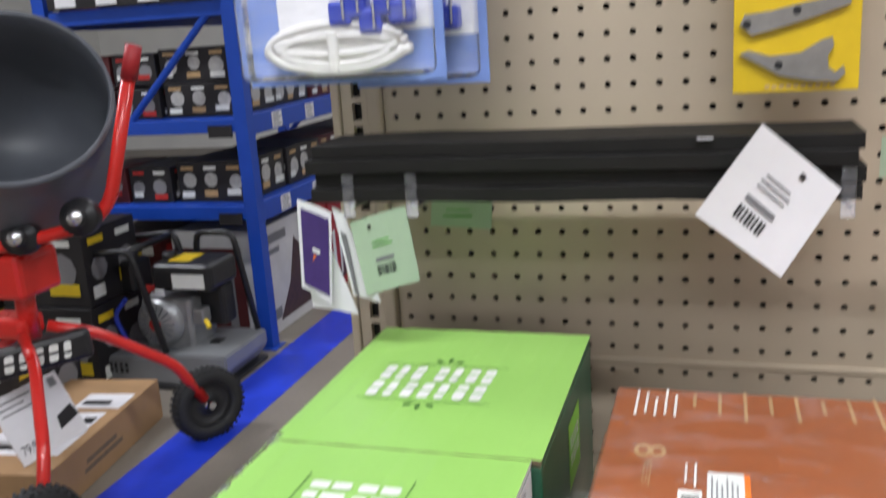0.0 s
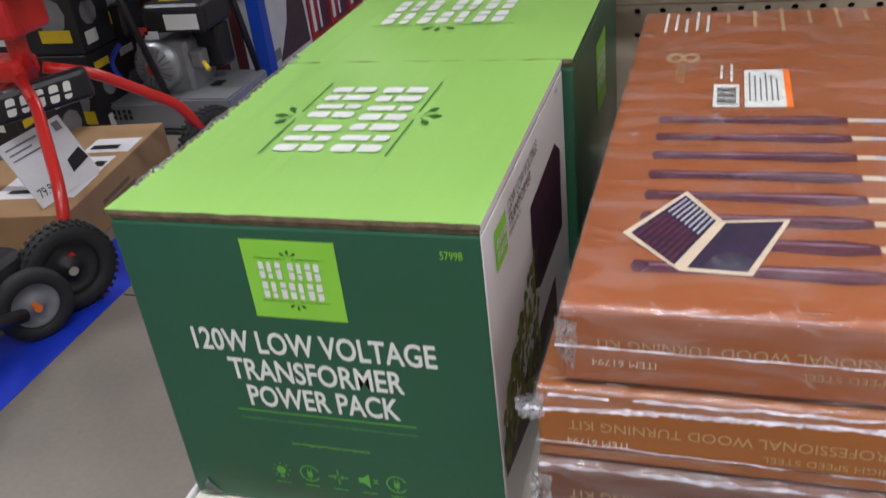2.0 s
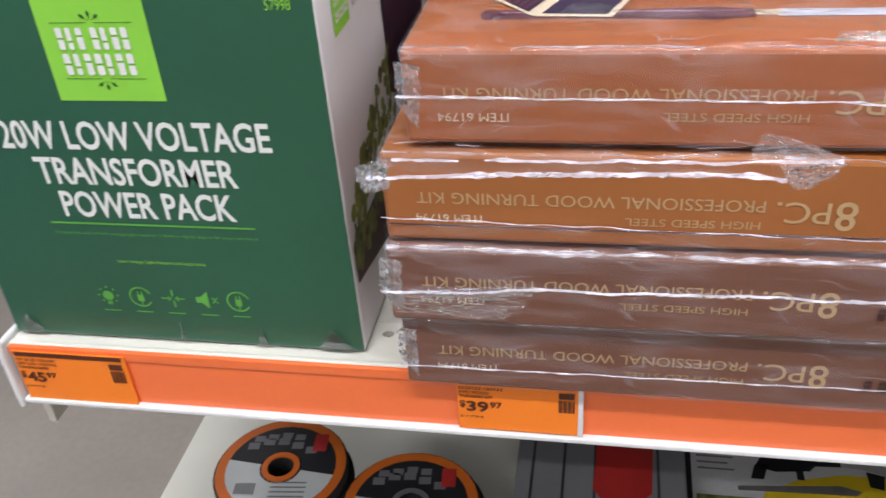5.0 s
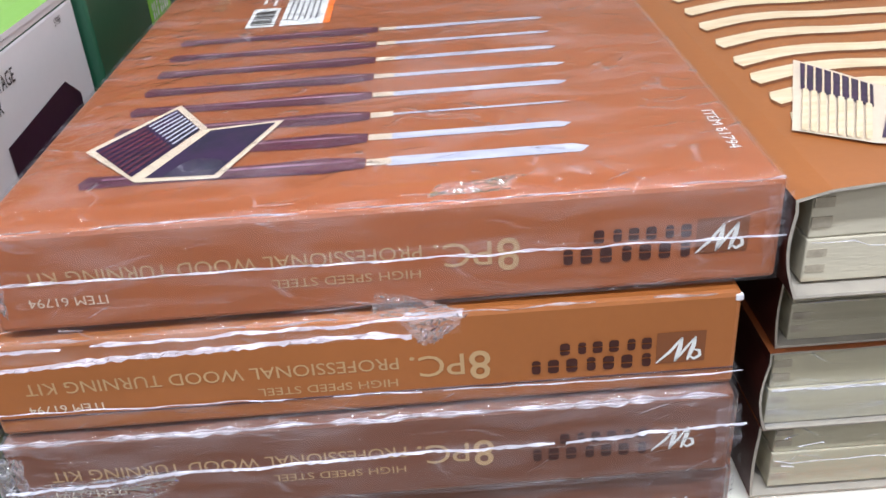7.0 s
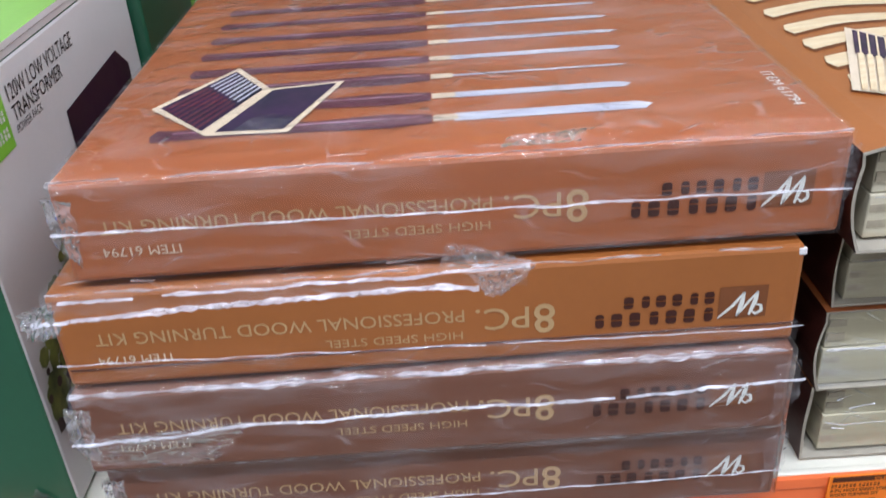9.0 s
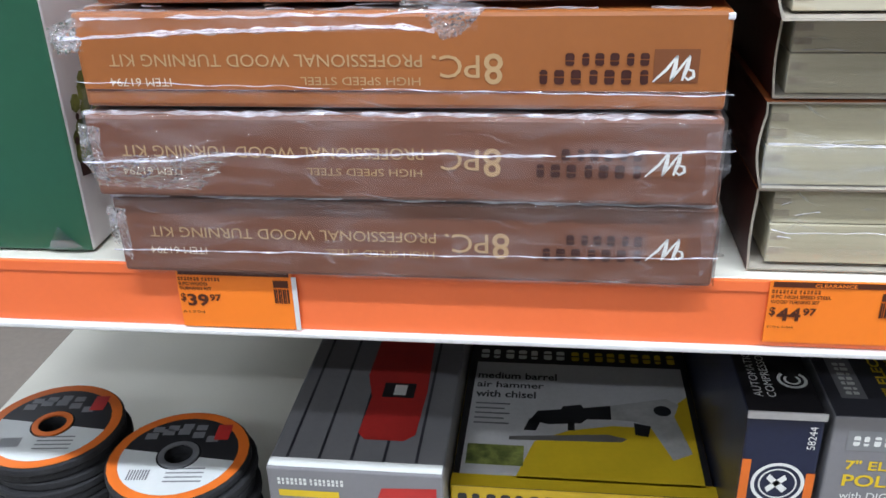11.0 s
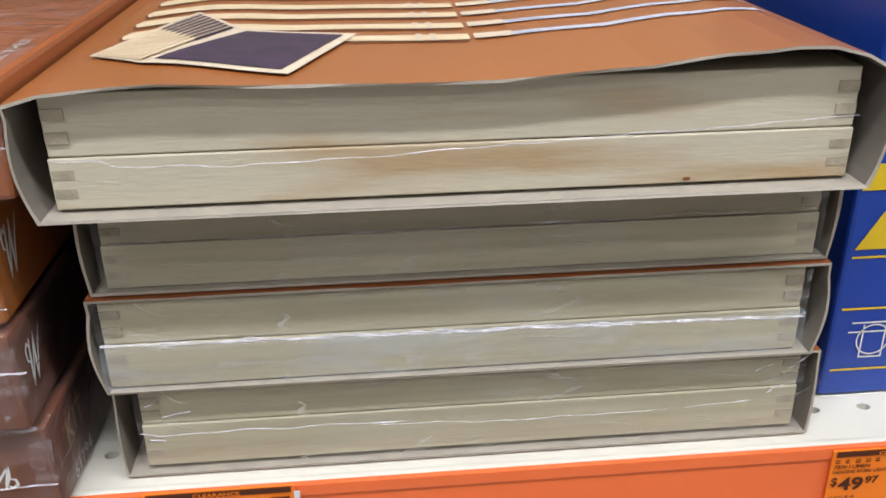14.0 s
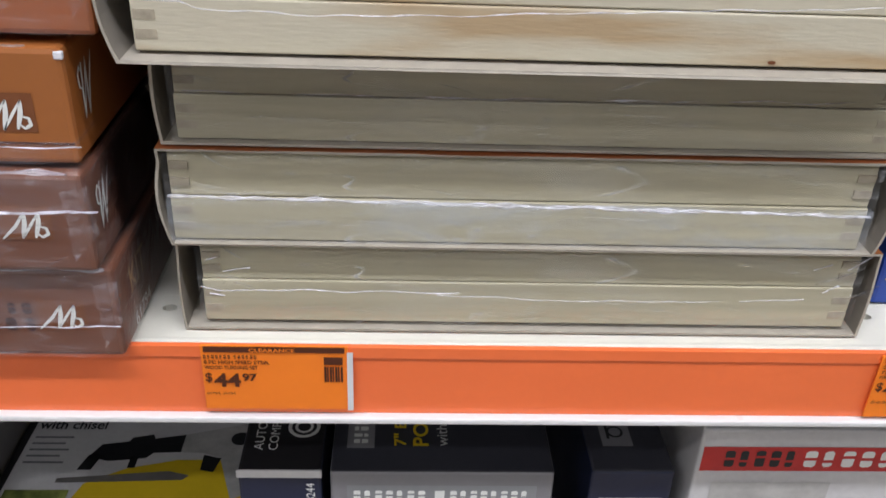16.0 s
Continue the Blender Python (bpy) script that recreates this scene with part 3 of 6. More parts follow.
def brand_panel(F, cu, cv, w, parent, ink="white_ink", line="green_ink"):
    """Two rows of block lettering between rules with a sprig above and below; w is the rules' length."""
    h = w / 1.5
    for shape in sign_row(cu - 0.46 * w, cv + 0.03 * h, 0.92 * w, 0.39 * h, (3, 4)) + sign_row(cu - 0.46 * w, cv - 0.43 * h, 0.92 * w, 0.39 * h, (7,)):
        part("brand_block", print_poly(F, shape, 0.0008), M[ink], parent)
    for s in (1, -1):
        y = cv + s * 0.5 * h
        for u in (cu - 0.5 * w, cu + 0.05 * w):
            part("rule", print_poly(F, [rect(u, y - 0.004 * w, 0.45 * w, 0.008 * w)], 0.0006), M[line], parent)
        for a in (35, 90, 145):
            part("printed_leaf", print_poly(F, [leaf(cu + 0.03 * w * math.cos(radians(a)), y + s * 0.03 * w, 0.085 * w, radians(a) * s)], 0.0006), M[line], parent)


def carton(name, x0, x1, y0, y1, z0, z1, label, front, right, group):
    t = thing(name, ((x0 + x1) / 2, (y0 + y1) / 2, z0), label, "carton", group)
    bm = bmesh.new()
    for f in add_box(bm, x0, x1, y0, y1, z0, z1 - 0.0075, 0.0018):
        n = f.normal
        f.material_index = 1 if n.x > 0.7 else 0
    part("body", bm, [M[front], M[right]], t)
    for k, (dz, dx, dy) in enumerate(((0.0072, 0.0006, 0.0012), (0.0036, -0.0004, -0.0006))):
        bm = bmesh.new()
        nx = 28
        z = z1 - dz
        top = [[bm.verts.new((x0 + dx + (x1 - x0 - 2 * dx) * i / nx, y, z + 0.003 + 0.0007 * noise.noise((i * 0.55, j * 3.1, k * 5)))) for i in range(nx + 1)] for j, y in enumerate((y0 + dy, (y0 + y1) / 2, y1 - 0.001))]
        low = [[bm.verts.new(v.co - Vector((0, 0, 0.0031))) for v in row] for row in top]
        for a, flip in ((top, False), (low, True)):
            for j in range(2):
                for i in range(nx):
                    q = (a[j][i], a[j][i + 1], a[j + 1][i + 1], a[j + 1][i])
                    f = bm.faces.new(q[::-1] if flip else q)
                    f.material_index = 0 if (k and not flip) else 1
        for i in range(nx):
            for j, rev in ((0, False), (2, True)):
                q = (low[j][i], low[j][i + 1], top[j][i + 1], top[j][i])
                bm.faces.new(q[::-1] if rev else q).material_index = 1
        for j in range(2):
            for i, rev in ((0, True), (nx, False)):
                q = (low[j][i], low[j + 1][i], top[j + 1][i], top[j][i])
                bm.faces.new(q[::-1] if rev else q).material_index = 2 if i else 1
        part(("lower_flap", "upper_flap")[k], bm, [M["lime"], M["card_edge"], M[right]], t, ("brown card flap edge", "lime green card flap with bare brown edge")[k])
    return t


GX0, GX1, GY0, GY1, GZ = -0.2325, -0.0215, -0.577, -0.337, 1.2635
g = carton("transformer_carton", GX0, GX1, GY0, GY1, 1.0512, GZ, "dark green and white carton with lime lid at shelf front", "green", "carton_white", "transformer cartons")
F = face((0, GY0, 0), (1, 0, 0), (0, 0, 1))
part("front_label", print_poly(F, [rect(-0.1545, 1.199, 0.0545, 0.0495)], 0.0003), M["lime_print"], g, "lime green square label")
brand_panel(F, -0.1275, 1.2238, 0.0405, g)
for s, u, v, w in (("120W LOW VOLTAGE", -0.2005, 1.1725, 0.148, ), ("TRANSFORMER", -0.1815, 1.1525, 0.108), ("POWER PACK", -0.1735, 1.1330, 0.095)):
    part("title_lettering", letters(s, F, u, v, w, 0.0158, 0.0004, 0.02), M["white_ink"], g)
part("green_rule", print_poly(F, [rect(-0.184, 1.1286, 0.114, 0.0012)]), M["mid_green"], g)
part("fine_print", letters("Compatible with all low voltage light fixtures  |  Built-in digital display for easy operation", F, -0.183, 1.1218, 0.113, 0.0022), M["mid_green"], g)
part("note_lettering", letters("Low Voltage Light Fixtures sold separately", F, -0.152, 1.1042, 0.050, 0.0026), M["lime_print"], g)
icons = []
for k, u in enumerate((-0.165, -0.1455, -0.1263, -0.1070, -0.0885)):
    v, first = 1.082, len(icons)
    if k == 0:
        icons += [disc(u, v, 0.0032)] + [rect(u + 0.0055 * math.cos(a) - 0.0004, v + 0.0055 * math.sin(a) - 0.0004, 0.0012, 0.0012) for a in [i * 0.785 for i in range(8)]] + [rect(u - 0.0014, v - 0.0062, 0.0028, 0.0025)]
    elif k in (1, 4):
        icons += ring_arc(u, v, 0.0068, 0.0010, 20, 330) + [rect(u - 0.0018, v - 0.003, 0.0036, 0.0045), rect(u - 0.0003, v - 0.006, 0.0006, 0.003), rect(u - 0.0014, v + 0.0015, 0.0007, 0.0022), rect(u + 0.0007, v + 0.0015, 0.0007, 0.0022)]
    elif k == 2:
        icons += [rect(u - 0.0068, v - 0.0005, 0.005, 0.001), rect(u + 0.0018, v - 0.0005, 0.005, 0.001), rect(u - 0.0005, v - 0.006, 0.001, 0.0045), rect(u - 0.0005, v + 0.0015, 0.001, 0.0045), [(u - 0.003, v - 0.002), (u - 0.0008, v), (u - 0.003, v + 0.002)], [(u + 0.003, v + 0.002), (u + 0.0008, v), (u + 0.003, v - 0.002)]]
    else:
        icons += [rect(u - 0.006, v - 0.002, 0.003, 0.004), [(u - 0.003, v - 0.002), (u + 0.0012, v - 0.0058), (u + 0.0012, v + 0.0058), (u - 0.003, v + 0.002)], rect(u + 0.003, v - 0.002, 0.001, 0.004, 0.003), rect(u + 0.006, v - 0.002, 0.001, 0.004, -0.003)]
    icons += [rect(u - 0.005, v - 0.0105, 0.010, 0.0008)]
    part("icon", print_poly(F, icons[first:]), M["mid_green"], g)
part("stock_number", letters("57998", F, -0.0435, 1.2420, 0.0118, 0.0048), M["lime_print"], g)
for x, w in ((GX0 + 0.004, 0.018), (-0.128, 0.004), (-0.082, 0.006), (GX1 - 0.026, 0.022)):
    part("clear_tape", print_poly(F, [[(x, 1.0525), (x + w, 1.0525), (x + w * 0.4, 1.0665)]], 0.0012), M["film_edge"], g)
FT = face((0, 0, GZ - 0.0003), (0, 1, 0), (-1, 0, 0))
brand_panel(FT, -0.444, 0.135, 0.1205, g)
FS = face((GX1, 0, 0), (0, 1, 0), (0, 0, 1))
part("side_label", print_poly(FS, [rect(-0.5545, 1.221, 0.0265, 0.024)], 0.0004), M["lime_print"], g, "lime green label")
part("side_brand", print_poly(FS, blocks(-0.5515, 1.234, 0.021, 0.005, (3, 4)) + blocks(-0.5515, 1.2265, 0.021, 0.005, (7,)), 0.0008), M["white_ink"], g)
part("side_lettering", merged(letters("120W LOW VOLTAGE", FS, -0.5225, 1.239, 0.084, 0.0075), letters("TRANSFORMER", FS, -0.5225, 1.2298, 0.062, 0.0072), letters("POWER PACK", FS, -0.5225, 1.2245, 0.03, 0.0038)), M["black_ink"], g)
part("side_number", letters("57998", FS, -0.372, 1.2475, 0.010, 0.0045), M["grey_ink"], g)
part("device_picture", print_poly(FS, [[(-0.468, 1.156), (-0.452, 1.148), (-0.366, 1.146), (-0.362, 1.205), (-0.380, 1.218), (-0.468, 1.214)]], 0.0005), M["purple_photo"], g, "dark purple printed device")
bush = random.Random(12)
for name, ink, count in (("hedge_picture", "hedge_photo", 220), ("hedge_shade", "wall_photo", 16)):
    dots = []
    for _ in range(count):
        q = bush.random()
        dots.append(disc(-0.572 + 0.105 * q + 0.006 * bush.random(), 1.098 + (0.026 + 0.060 * q ** 0.6) * bush.random() ** 0.8, bush.uniform(0.0018, 0.0052) * (1 if ink == "hedge_photo" else 0.6), 7))
    part(name, merged(*[print_poly(FS, [d], 0.0004 + (0.0002 if ink == "wall_photo" else 0.0) + 0.000001 * i) for i, d in enumerate(dots)]), M[ink], g, "printed garden hedge")
part("stone_picture", print_poly(FS, [[(-0.572, 1.1175), (-0.40, 1.1245), (-0.40, 1.085), (-0.50, 1.080), (-0.572, 1.094)]], 0.0004), M["wall_photo"], g, "printed stone path")
g2 = carton("transformer_carton", -0.2335, -0.0145, -0.334, -0.066, 1.0512, GZ - 0.001, "dark green carton with lime lid against the pegboard", "green", "green", "transformer cartons")
brand_panel(face((0, 0, GZ - 0.0013), (1, 0, 0), (0, 1, 0)), -0.135, -0.207, 0.121, g2)
FS2 = face((-0.0145, 0, 0), (0, 1, 0), (0, 0, 1))
part("side_label", print_poly(FS2, [rect(-0.215, 1.17, 0.06, 0.062)], 0.0004), M["lime_print"], g2, "lime green label")
part("side_brand", print_poly(FS2, blocks(-0.208, 1.205, 0.046, 0.012, (3, 4)) + blocks(-0.208, 1.189, 0.046, 0.012, (7,)), 0.0008), M["white_ink"], g2)


# ---- wrapped wood turning kits ----
def film_shell(x0, x1, y0, y1, z0, z1, seed, sag=0.0012, side=False):
    """Film drawn round a box, with slack folds."""
    bm = bmesh.new()
    nx, ny, nz = 90, 24, 10

    def sheet(o, u, v, nu, nv):
        grid = [[bm.verts.new(o + u * (i / nu) + v * (j / nv)) for j in range(nv + 1)] for i in range(nu + 1)]
        for i in range(nu):
            for j in range(nv):
                bm.faces.new((grid[i][j], grid[i + 1][j], grid[i + 1][j + 1], grid[i][j + 1]))

    X, Y, Z = Vector((x1 - x0, 0, 0)), Vector((0, y1 - y0, 0)), Vector((0, 0, z1 - z0))
    o = Vector((x0, y0, z0))
    sheet(o, X, Z, nx, nz)
    sheet(o + Z, X, Y, nx, ny)
    if side:
        sheet(o + X, Y, Z, ny, nz)
    bmesh.ops.remove_doubles(bm, verts=bm.verts, dist=1e-5)
    bm.normal_update()
    for v in bm.verts:
        q = Vector((v.co.x * 30 + v.co.z * 34, v.co.y * 30, v.co.z * 90)) + Vector((seed, 0, 0))
        loose = 1.0 if v.normal.y < -0.3 else 0.35
        v.co += v.normal * (0.0003 + loose * (0.0008 + sag * max(0, noise.noise(q)) + 0.0003 * noise.noise(q * 3.1)) if abs(v.normal.x) < 0.5 else 0.0003)
    return bm


def ribbon(points, width, seed, out=(0, -1, 0), across=(0, 0, 1), broken=0.0, fold=0.0016, pitch=0.0022):
    """A gathered strip of film along a bent line: sharp small folds, running thin or breaking off where broken is high."""
    pts = [Vector(p) for p in points]
    out, across = Vector(out), Vector(across)
    rnd = random.Random(seed)
    bm = bmesh.new()
    last, run = None, 0.0
    for a, b in zip(pts, pts[1:]):
        n = max(2, int((b - a).length / pitch))
        for i in range(n + (b is pts[-1])):
            p = a.lerp(b, i / n)
            run += pitch
            w = width * (0.35 + 1.1 * abs(noise.noise((run * 90, seed, 2.0)))) * max(0.0, min(1.0, 0.5 + 3.0 * (noise.noise((run * 42, seed, 5.0)) + 0.45 - broken)))
            if w < width * 0.08:
                last = None
                continue
            mid = p + across * (0.0012 * noise.noise((run * 55, seed, 9.0)))
            row = [bm.verts.new(mid + across * (f * w) + out * (0.0017 + fold * h * rnd.uniform(0.2, 1.0))) for f, h in ((-0.5, 0.0), (-0.2, 0.8), (0.05, 0.2), (0.25, 1.0), (0.5, 0.1))]
            if last:
                for j in range(4):
                    bm.faces.new((last[j], row[j], row[j + 1], last[j + 1]))
            last = row
    return bm


def film_patch(corners, seed, out, n=14, fold=0.0012):
    """A loose bit of crumpled film between four corners."""
    c = [Vector(p) for p in corners]
    out = Vector(out)
    bm = bmesh.new()
    g = []
    for i in range(n + 1):
        row = []
        for j in range(n + 1):
            u, v = i / n, j / n
            edge = 1 + 0.18 * noise.noise((u * 5, v * 5, seed))
            p = c[0].lerp(c[1], u * edge).lerp(c[3].lerp(c[2], u * edge), v)
            row.append(bm.verts.new(p + out * (0.0016 + fold * (abs(noise.noise((u * 6 + v * 4, v * 7, seed))) * 2 + 0.4 * noise.noise((u * 21, v * 17, seed))))))
        g.append(row)
    for a, b in zip(g, g[1:]):
        for j in range(n):
            bm.faces.new((a[j], b[j], b[j + 1], a[j + 1]))
    return bm


def crumple(line, width, seed, rough=0.0016, steps=110):
    """A gathered strip of film along a line, standing off the box by folds."""
    bm = bmesh.new()
    rows = []
    a, b = Vector(line[0]), Vector(line[1])
    up, out = Vector(line[2]), Vector(line[3])
    for i in range(steps + 1):
        s = i / steps
        p = a.lerp(b, s)
        row = []
        for j in range(6):
            f = j / 5 - 0.5
            w = width * (0.22 + 1.5 * abs(noise.noise((s * steps * 0.33, seed, 2))))
            wob = noise.noise((s * 38, j * 1.7, seed)) * rough
            row.append(bm.verts.new(p + up * (f * w + 0.0022 * noise.noise((s * 7, seed, 9))) + out * (0.0022 + 0.0018 * math.cos(f * 3.1) + wob)))
        rows.append(row)
    for q, r in zip(rows, rows[1:]):
        for j in range(5):
            bm.faces.new((q[j], r[j], r[j + 1], q[j + 1]))
    return bm


def kit_front(t, x1, y, z1, du, dv):
    """Print on the kit's edge, standing on its head."""
    F = face((x1 - du, y, z1 - dv), (-1, 0, 0), (0, 0, -1))
    part("emblem_square", print_poly(F, [rect(0.0125, 0.0140, 0.0195, 0.0150)], 0.0003), M["brown_shadow"], t)
    part("emblem", print_poly(F, flourish(0.0130, 0.0160, 0.0190, 0.0125, 0.0019), 0.0006), M["white_ink"], t)
    for shape in thin_row(0.0340, 0.0232, 0.0515, 0.0066, 7) + thin_row(0.0340, 0.0157, 0.0390, 0.0056, 6):
        part("brand_block", print_poly(F, shape, 0.0004), M["ink_and_side_shade"], t)
    part("count_lettering", letters("8", F, 0.0980, 0.0158, 0.0085, 0.0142, 0.0004, 0.01), M["tan_ink"], t)
    part("count_unit", letters("PC.", F, 0.1085, 0.0166, 0.0215, 0.0104, 0.0004), M["tan_ink"], t)
    part("title_lettering", letters("PROFESSIONAL WOOD TURNING KIT", F, 0.1345, 0.0163, 0.1485, 0.0058, 0.0004), M["tan_ink"], t)
    part("steel_lettering", letters("HIGH SPEED STEEL", F, 0.1355, 0.0268, 0.056, 0.0038, 0.0004), M["tan_ink"], t)
    part("item_lettering", letters("ITEM 61794", F, 0.2540, 0.0276, 0.030, 0.0040, 0.0004), M["case_photo"], t)


# The lower two kits take the card colour with shade painted in.
KITS = [
    (0.0065, 0.3080, -0.598, 1.0512, 1.0940, "rust_shaded", 0.0008, 0.0000),
    (0.0040, 0.3050, -0.6035, 1.0965, 1.1390, "rust_shaded", 0.0015, -0.0010),
    (0.0055, 0.3045, -0.600, 1.1415, 1.1860, "rust_bright", 0.0005, 0.0026),
    (0.0185, 0.3170, -0.597, 1.1895, 1.2318, "rust", 0.0000, 0.0000),
]
# Where the welded film seam runs over each edge: (x, z).
WELDS = [
    ((0.004, 1.0650), (0.08, 1.0655), (0.16, 1.0660), (0.24, 1.0668), (0.309, 1.0685)),
    ((0.001, 1.1155), (0.042, 1.1165), (0.079, 1.1205), (0.114, 1.1200), (0.176, 1.1220), (0.210, 1.1212), (0.258, 1.1222), (0.310, 1.1255)),
    ((0.004, 1.1545), (0.10, 1.1525), (0.20, 1.1505), (0.307, 1.1490)),
    ((0.016, 1.2120), (0.09, 1.2116), (0.167, 1.2110), (0.25, 1.2104), (0.318, 1.2095)),
]
for k, (x0, x1, y, z0, z1, tone, du, dv) in enumerate(KITS):
    words = ("lowest in its stack", "second in its stack", "film torn", "topmost")[k]
    t = thing("wood_turning_kit", ((x0 + x1) / 2, y + 0.237, z0), "rust brown kit box in clear film, " + words, "boxed kit", "stack of wrapped kits")
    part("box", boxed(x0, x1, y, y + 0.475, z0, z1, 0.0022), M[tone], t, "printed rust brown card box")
    kit_front(t, x1, y, z1, du, dv)
    FR = face((x1, y, z1), (0, 1, 0), (0, 0, 1))
    h = z1 - z0
    if k:
        part("side_emblem", print_poly(FR, flourish(0.009, -h * 0.72, 0.018, h * 0.52, 0.0019), 0.0005), M["white_ink"], t)
    else:
        part("side_lettering", letters("KIT", FR, 0.018, -h * 0.52, 0.022, h * 0.30), M["tan_ink"], t)
        part("side_number", letters("61794", FR, 0.018, -h * 0.93, 0.024, h * 0.16), M["white_ink"], t)

    def film(name, bm, mat, label="", smooth=False):
        part(name, bm, M[mat], t, label, smooth).visible_shadow = False

    if k == 2:
        film("shrink_film", film_shell(x0 - 0.0004, 0.195, y - 0.0006, y + 0.475, 1.1775, z1 + 0.0003, 7.4), "film", "torn clear film", True)
        film("lower_film", film_shell(x0 - 0.0004, x1 + 0.0006, y - 0.0006, y + 0.02, z0 + 0.0008, 1.1500, 2.1), "film", "clear film left round the foot", True)
        film("torn_edge", ribbon([(x0 - 0.006, y, 1.1745), (0.05, y, 1.1770), (0.10, y, 1.1785), (0.16, y, 1.1800), (0.176, y, 1.1775)], 0.0042, 21, fold=0.003), "film_white", "white gathered torn film edge")
        film("torn_edge", ribbon([(0.012, y, 1.1835), (0.08, y, 1.1845), (0.14, y, 1.1850), (0.196, y, 1.1868)], 0.0030, 22, broken=0.25, fold=0.002), "film_white")
        film("torn_tip", film_patch([(0.172, y, 1.1850), (0.199, y, 1.1880), (0.188, y, 1.1765), (0.179, y, 1.1735)], 3.0, (0, -1, 0), fold=0.0025), "film_edge", "hanging tip of torn film")
        film("torn_tip", film_patch([(0.164, y, 1.1995), (0.178, y, 1.1960), (0.199, y, 1.1880), (0.160, y, 1.1860)], 8.0, (0, -1, 0), fold=0.002), "film_edge")
        film("film_ear", film_patch([(x0 - 0.011, y, 1.1800), (x0 + 0.004, y, 1.1850), (x0 + 0.005, y, 1.1690), (x0 - 0.008, y, 1.1670)], 5.0, (0, -1, 0), fold=0.003), "film_edge", "gathered film at the corner")
        part("worn_corner", boxed(x1 - 0.0030, x1 + 0.0003, y - 0.0003, y + 0.002, z1 - 0.0042, z1 - 0.0012, 0.0006), M["tag_white"], t, "white scuffed box corner")
        part("lid_edge", boxed(x0 + 0.002, x1 - 0.001, y - 0.0005, y + 0.001, 1.1498, 1.1503), M["ink_and_side_shade"], t, "lower edge of the box lid")
    else:
        film("shrink_film", film_shell(x0 + 0.0004, x1 + (-0.0006 if k == 3 else 0.0006), y - 0.0006, y + 0.475, z0 + 0.0008, z1 + 0.0003, k * 3.7, 0.0012, k < 3), "film", "clear shrink film", True)
        for x, sx in ((x0, -1), (x1, 1)):
            film("film_ear", film_patch([(x + sx * 0.002, y, z1 - 0.004), (x - sx * 0.008, y, z1 - 0.006), (x - sx * 0.007, y, z0 + 0.006), (x + sx * (0.004 if k == 1 else 0.002), y, z0 + h * 0.45)], k * 3.1 + sx, (0, -1, 0), fold=0.0014), "film_edge", "gathered film at the corner")
    film("film_seam", ribbon([(x, y - 0.0006, z) for x, z in WELDS[k]], (0.0013, 0.0024, 0.0010, 0.0019)[k], 30 + k, broken=(0.1, 0.05, 0.25, -0.1)[k], fold=(0.0008, 0.0020, 0.0008, 0.0010)[k]), "film_white", "white welded film seam")
    if k == 1:
        film("loose_film", film_patch([(x0 - 0.003, y, 1.1175), (0.075, y, 1.1215), (0.060, y, 1.1010), (x0 + 0.002, y, 1.1030)], 12.0, (0, -1, 0), 24, 0.0012), "film", "loose wrinkled film")
    # Folds where the film is drawn over the upper edge, their glints painted white.
    film("edge_glint", ribbon([(x0 + 0.002, y - 0.0010, z1 + 0.0006), (x0 + 0.13, y - 0.0010, z1 + 0.0008), (x1 - 0.002, y - 0.0010, z1 + 0.0004)], (0.0028, 0.0040, 0.0020, 0.0017)[k], 40 + k, out=(0, -0.5, 0.5), across=(0, 0.75, 0.66), broken=(0.30, 0.18, 0.5, 0.38)[k]), "film_white", "film fold with its glint painted white")
    fold = random.Random(50 + k)
    for i in range((5, 9, 5, 6)[k]):
        u = x0 + (x1 - x0) * (fold.uniform(0.0, 0.6) if k == 2 else fold.choice((fold.uniform(0, 0.3), fold.uniform(0.75, 0.97), fold.uniform(0, 0.9))))
        v = z0 + h * (fold.uniform(0.03, 0.2) if k == 2 else fold.uniform(0.06, 0.94))
        a, d = fold.uniform(-0.3, 0.9), fold.uniform(0.004, 0.020)
        film("film_fold", ribbon([(u, y - 0.0006, v), (min(u + d * math.cos(a), x1), y - 0.0006, min(max(v + d * math.sin(a), z0 + 0.001), z1 - 0.001))], fold.uniform(0.0005, 0.0011), 60 + i + 20 * k, broken=-0.1, fold=0.0007, pitch=0.0012), "film_edge")
    for i in range((0, 0, 5, 4)[k]):
        u = x0 + (x1 - x0) * fold.uniform(0.02, 0.55 if k == 2 else 0.95)
        film("film_fold", ribbon([(u, y + 0.004, z1 + 0.0006), (u + fold.uniform(0.008, 0.026), y + fold.uniform(0.002, 0.012), z1 + 0.0006)], fold.uniform(0.0008, 0.0016), 90 + i + 7 * k, out=(0, 0, 1), across=(0, 1, 0), broken=-0.1, fold=0.0007, pitch=0.0015), "film_edge")
    if k == 3:
        film("loose_film", film_patch([(0.190, y + 0.012, z1), (0.222, y + 0.016, z1), (0.216, y + 0.004, z1), (0.186, y + 0.002, z1)], 31.0, (0, 0, 1), 16, 0.0012), "film_edge", "puckered film on the lid")
    if k == 3:
        FK = face((0, 0, z1), (1, 0, 0), (0, 1, 0))
        ys = [-0.371, -0.399, -0.4265, -0.4535, -0.480, -0.506, -0.5315, -0.557]
        tips = [0.258, 0.258, 0.258, 0.258, 0.255, 0.252, 0.249, 0.252]
        wid = [0.0055, 0.0045, 0.0055, 0.005, 0.006, 0.0022, 0.0065, 0.0085]
        for v, tip, ww in zip(ys, tips, wid):
            hw = 0.0076
